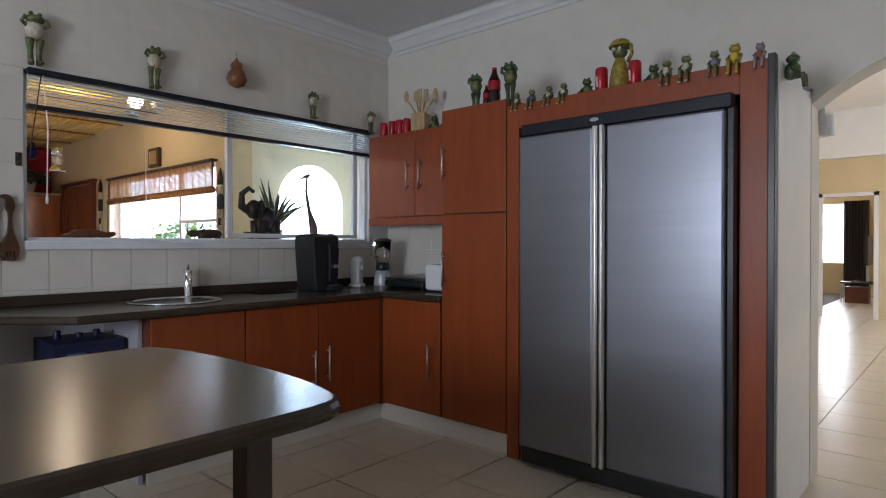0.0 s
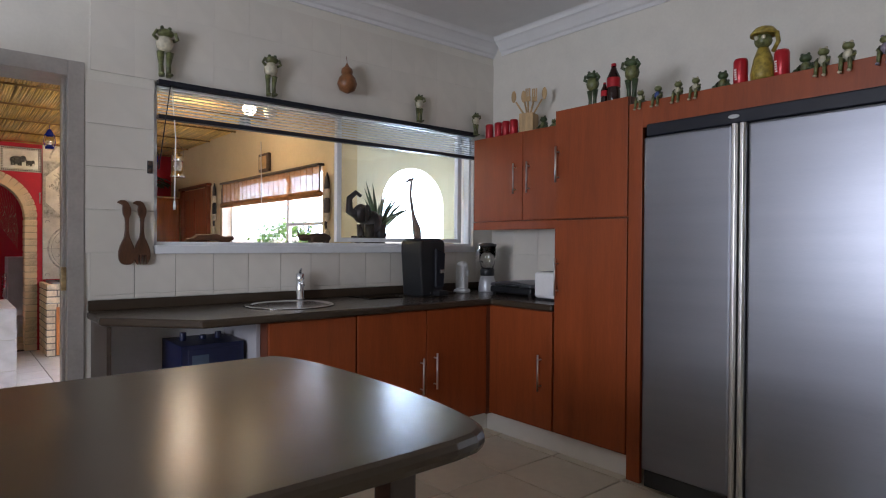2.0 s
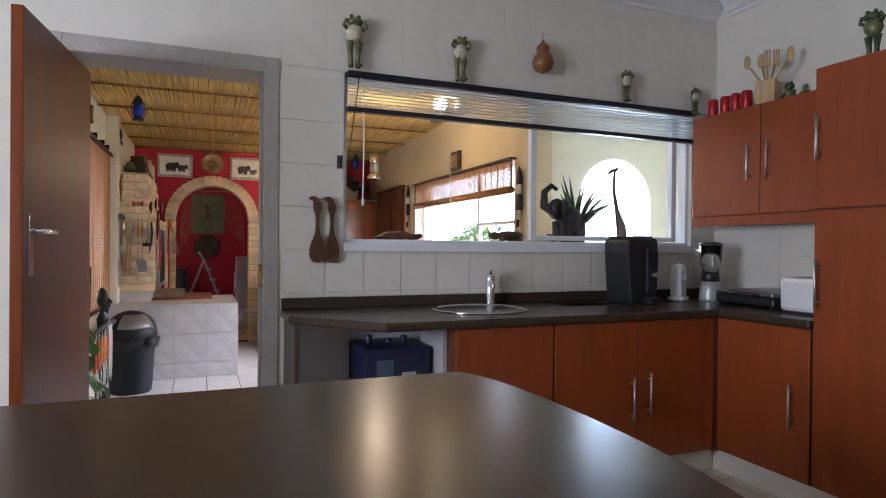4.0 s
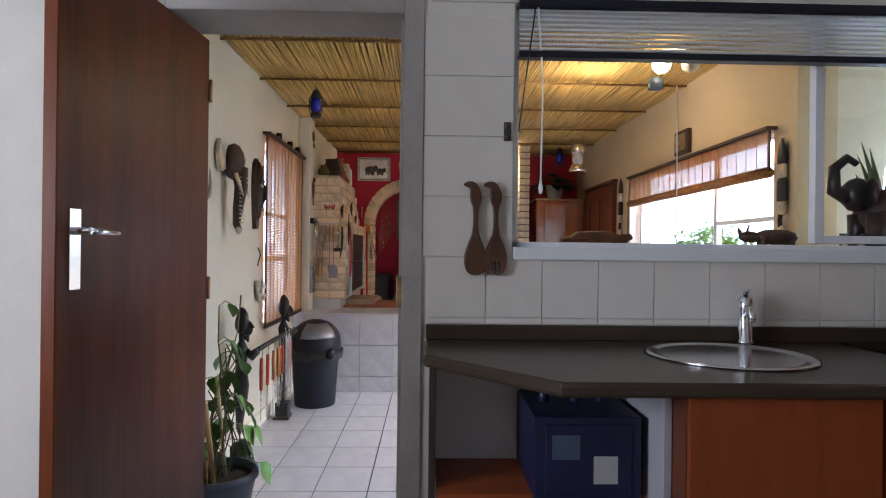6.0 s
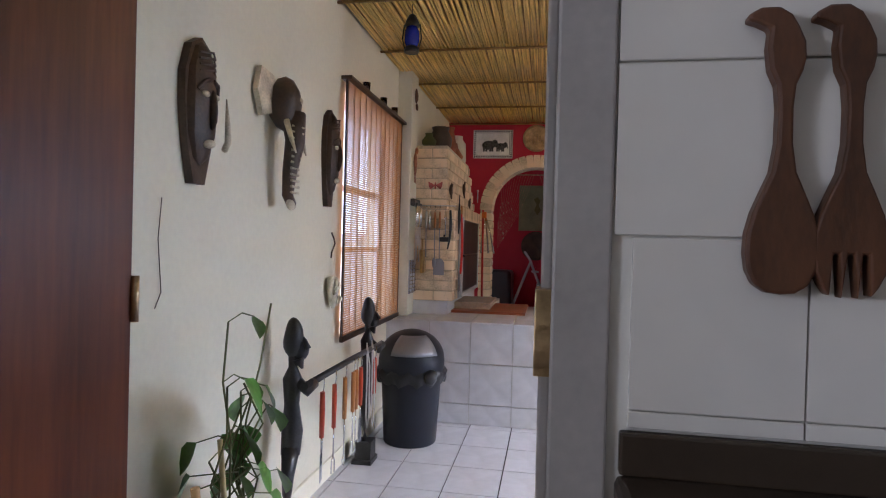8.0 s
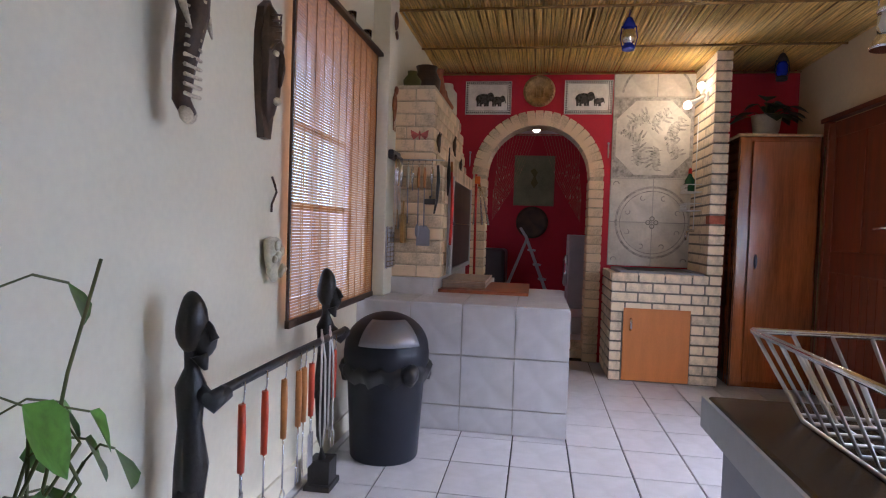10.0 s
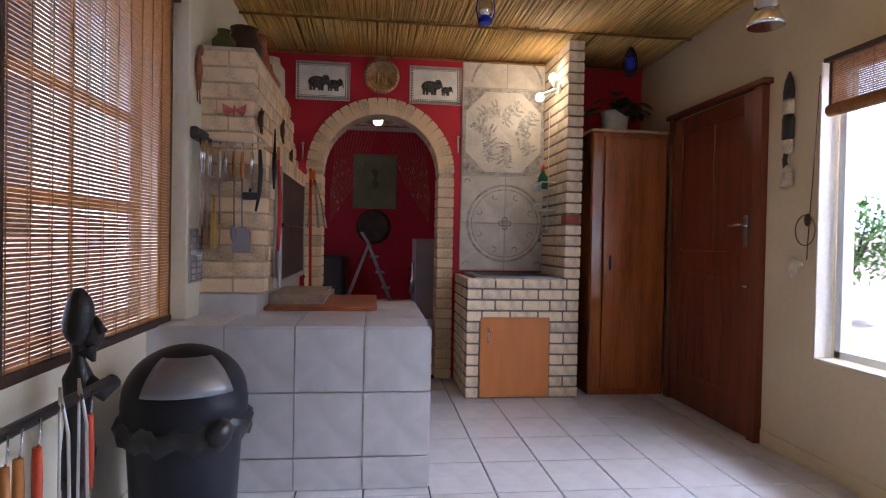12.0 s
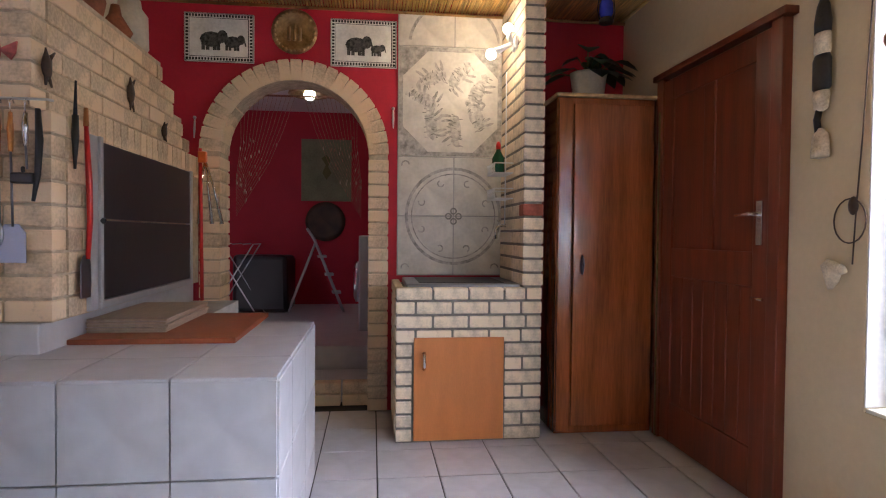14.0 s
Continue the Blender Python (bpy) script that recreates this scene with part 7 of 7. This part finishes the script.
for i in range(11):
    f = i / 10
    y = y0 + (y1 - y0) * f
    part("wire", tube(N(), [(x0, y, 0.11), (x0 + 0.06, y * 0.8, 0.0), (x1 - 0.06, y * 0.8, 0.0), (x1, y, 0.11)], 0.003, 5), SATIN, dr)
    x = x0 + (x1 - x0) * f
    part("wire", tube(N(), [(x, y0, 0.11), (x * 0.8, y0 + 0.05, 0.004), (x * 0.8, y1 - 0.05, 0.004), (x, y1, 0.11)], 0.003, 5), SATIN, dr)

# ---- lounge seen through the arch ----
cu = N()
w = 40
fr_, bk = [], []
for i in range(w + 1):
    x = -0.25 + 0.5 * i / w
    yv = 0.03 * math.sin(i * 1.3)
    fr_.append((x, yv - 0.008))
    bk.append((x, yv + 0.008))
prism(cu, fr_ + bk[::-1], "z", 0.1, 2.25)
solid("curtain", cu, CURTAIN, "dark brown curtain drawn aside at the lounge window", "curtain", (-2.55, 17.85, 0))
tvs = thing("tv_stand", (-2.25, 15.6, 0), "dark low television stand with metal legs", "stand")
part("top", box(N(), -0.28, -0.2, 0.40, 0.28, 0.2, 0.43), BLACK, tvs)
for dx in (-0.26, 0.26):
    for dy in (-0.18, 0.18):
        part("leg", box(N(), dx - 0.012, dy - 0.012, 0, dx + 0.012, dy + 0.012, 0.40), CHROME, tvs)
part("cabinet", box(N(), -0.2, -0.15, 0.0, 0.2, 0.18, 0.33), CHERRYEDGE, tvs)
tv = thing("television", (-2.2, 15.6, 0.43), "black flat television on a stand", "television")
part("screen", box(N(), 0.12, -0.45, 0.35, 0.17, 0.4, 0.95), BLACK, tv, "", 0.005)
part("foot", box(N(), -0.15, -0.1, 0, 0.2, 0.1, 0.02), BLACK, tv)
part("neck", box(N(), 0.10, -0.05, 0.02, 0.15, 0.05, 0.4), SILVER, tv)
wl = thing("wall_light", (-1.76, 14.4, 1.85), "brass wall light with two glowing cream shades", "wall light")
part("backplate", lathe(N(), [(0.05, 0), (0.05, 0.02), (0.01, 0.03)], seg=14, m=pose(0.08, 0, 0, 0, -90, 0)), BRASS, wl)
for dy in (-0.12, 0.12):
    part("shade", lathe(N(), [(0.03, 0), (0.06, 0.06), (0.075, 0.12)], (0, dy, 0), 14), BULB, wl)
setting("wall_lounge_side", box(N(), -1.66, 12.7, -0.1, -1.5, 18.0, 3.4), YELLOW, "buff lounge side wall", "wall")

# ---- garden beyond the window ----
HAZE = glow("bright_hazy_sky", (0.74, 0.88, 1.0), 2.2)
setting("backdrop", box(N(), -120, 70, -0.4, 40, 70.2, 60), HAZE, "plain bright hazy sky beyond the garden", "backdrop")
setting("backdrop_2", box(N(), -120.2, -60, -0.4, -120, 70, 60), HAZE, "plain bright hazy sky past the garden end", "backdrop")
setting("garden_wall", box(N(), -18.0, 13.0, -0.36, -4.6, 13.25, 1.35), GARDENWALL, "white garden boundary wall", "wall")
# made-up white wall facing the sun, brightens the view through the garden window
setting("bright_garden_screen", box(N(), -18.25, -6, -0.36, -18.0, 13.0, 1.35), GARDENWALL, "added white sun-facing wall behind the shrubs", "wall")
setting("garden_wall_side", box(N(), -16, -7.2, -0.36, 6, -7.0, 1.7), GARDENWALL, "white boundary wall on the side of the house", "wall")
rng = random.Random(15)
for cx, cy, cz, sc in ((-13.2, 6.6, 1.25, 0.95), (-14.2, 8.8, 1.3, 1.1)):
    sh = thing("garden_shrub", (cx, cy, -0.36), "rounded light green garden shrub by the boundary wall", "shrub", "garden shrubs")
    part("trunk", tube(N(), [(0, 0, 0), (0.04, 0.02, 0.6), (0.0, 0, 1.2)], [0.08, 0.06, 0.03], 8), DARKWOOD, sh)
    for k in range(5):
        a = k * 1.26
        part("limb", tube(N(), [(0, 0, 0.7), (0.3 * math.cos(a), 0.3 * math.sin(a), 1.3), (0.45 * math.cos(a), 0.45 * math.sin(a), 1.8)], [0.035, 0.025, 0.01], 6), DARKWOOD, sh)
    bb = N()
    for k in range(1500):
        d = Vector((rng.gauss(0, 1), rng.gauss(0, 1), rng.gauss(0, 1))).normalized()
        r = (0.55 + 0.45 * rng.random()) * (0.8 + 0.3 * noise.noise(d * 2.5 + Vector((cx, 0, 0)))) * sc
        p = Vector((0, 0, 1.55)) + Vector((d.x * r, d.y * r, d.z * r * 0.9))
        q = Vector((rng.uniform(-1, 1), rng.uniform(-1, 1), rng.uniform(-1, 0.6))).normalized()
        leaf(bb, p, p + q * 0.11, 0.032, 0, 0.01)
    part("crown", bb, LEAF, sh)

# ---- tiles ----
wt = 0.21
for k, y in enumerate([1.25 + wt * i for i in range(14)]):
    for z0 in (0.972, ):
        piece("tile", (0.008, wt - 0.003, 0.222), GLAZE, wall_pass, (KX + 0.004, y + wt / 2, 1.082), chamfer=0.0015)
    piece("tile", (0.008, wt - 0.003, 0.022), GLAZE, wall_pass, (KX + 0.004, y + wt / 2, 0.9585), chamfer=0.0015)
for z in [1.195 + 0.2235 * i for i in range(4)]:
    piece("tile", (0.008, 0.328, 0.2205), GLAZE, wall_pass, (KX + 0.004, 1.392, z + 0.111), chamfer=0.0015)
for i in range(14):
    y = 1.25 + wt * i
    for z, h in ((2.212, 0.14), (2.394, 0.2222), (2.6175, 0.2222)):
        piece("tile", (0.008, wt - 0.0005, h + 0.0008), GLAZE, wall_pass, (KX + 0.004, y + wt / 2, z), chamfer=0.0003)
for i in range(5):
    for z in (1.062, 1.286):
        piece("tile", (0.245, 0.008, 0.222), GLAZE, wall_n, (-4.06 + 0.248 * i, KY - 0.004, z), chamfer=0.0015)
# kitchen and hall floor
px, py = 0.475, 0.415
for i in range(7):
    for j in range(14):
        x, y = -3.41 + px * (i - 1), 3.02 - py * (j - 2)
        if x + px / 2 > -0.7 + 1.0:
            continue
        piece("tile", (px - 0.011, py - 0.011, 0.012), FLOORTILE, floor_k, (x + px / 2, y - py / 2, -0.006), chamfer=0.002)
bb = N()
for i in range(9):
    for j in range(28):
        x, y = -2.66 + 0.475 * i, KY - 0.32 + 0.475 * j
        if y > 17.5:
            continue
        box(bb, x, y, -0.0119, x + 0.468, y + 0.468, 0.0)
tl = part("hall_tiles", bb, FLOORTILE, floor_k, "pale glossy hall floor tiles", 0.0)
tagged(tl, kind="stuff")
bb = N()
for i in range(14):
    for j in range(16):
        x, y = -3.885 + px * i, 3.85 - py * (j + 1)
        if (i < 7 and j < 14) or x > 2.58 or y < -2.9:
            continue
        box(bb, x + 0.0055, max(y, -2.545) + 0.0055, -0.0119, min(x + px, 2.595) - 0.0055, y + py - 0.0055, 0.0)
tagged(part("kitchen_tiles", bb, FLOORTILE, floor_k, "pale kitchen floor tiles behind the table"), kind="stuff")
# braai room floor
qx, qy = 0.385, 0.31
for i in range(15):
    for j in range(-6, 7):
        x, y = -10.06 + qx * i, 1.53 + qy * j
        if y + qy < RL or y > RR:
            continue
        y0, y1 = max(y, RL + 0.002), min(y + qy, RR - 0.002)
        x1 = min(x + qx, KW - 0.032)
        if x > KW - 0.06 or (x1 < -7.86 and y1 < 1.2 and x > -8.9):
            continue
        piece("tile", (round(x1 - x, 3) - 0.008, round(y1 - y0, 3) - 0.008, 0.012), GREYTILE, floor_b, ((x + x1) / 2, (y0 + y1) / 2, LOW - 0.006), chamfer=0.002)
# ledge cladding
ys = [1.216, 0.903, 0.586, 0.269, RL]
for a1, a0 in zip(ys, ys[1:]):
    for z0, z1 in ((LOW, -0.025), (-0.025, 0.28), (0.28, LT - 0.006)):
        piece("tile", (0.012, round(a1 - a0, 3) - 0.006, round(z1 - z0, 3) - 0.006), GREYTILE, ledge, (-7.830, (a0 + a1) / 2, (z0 + z1) / 2), chamfer=0.003)
    for x1, x0 in ((-7.824, -8.14), (-8.14, -8.56), (-8.56, -8.98)):
        piece("tile", (round(x1 - x0, 3) - 0.005, round(a1 - a0, 3) - 0.005, 0.012), GREYTILE, ledge, ((x0 + x1) / 2, (a0 + a1) / 2, LT - 0.006), chamfer=0.003)
for x1, x0 in ((-7.836, -8.14), (-8.14, -8.56), (-8.56, -8.98)):
    for z0, z1 in ((LOW, -0.025), (-0.025, 0.28), (0.28, LT - 0.012)):
        piece("tile", (round(x1 - x0, 3) - 0.005, 0.012, round(z1 - z0, 3) - 0.005), GREYTILE, ledge, ((x0 + x1) / 2, 1.214, (z0 + z1) / 2), chamfer=0.003)
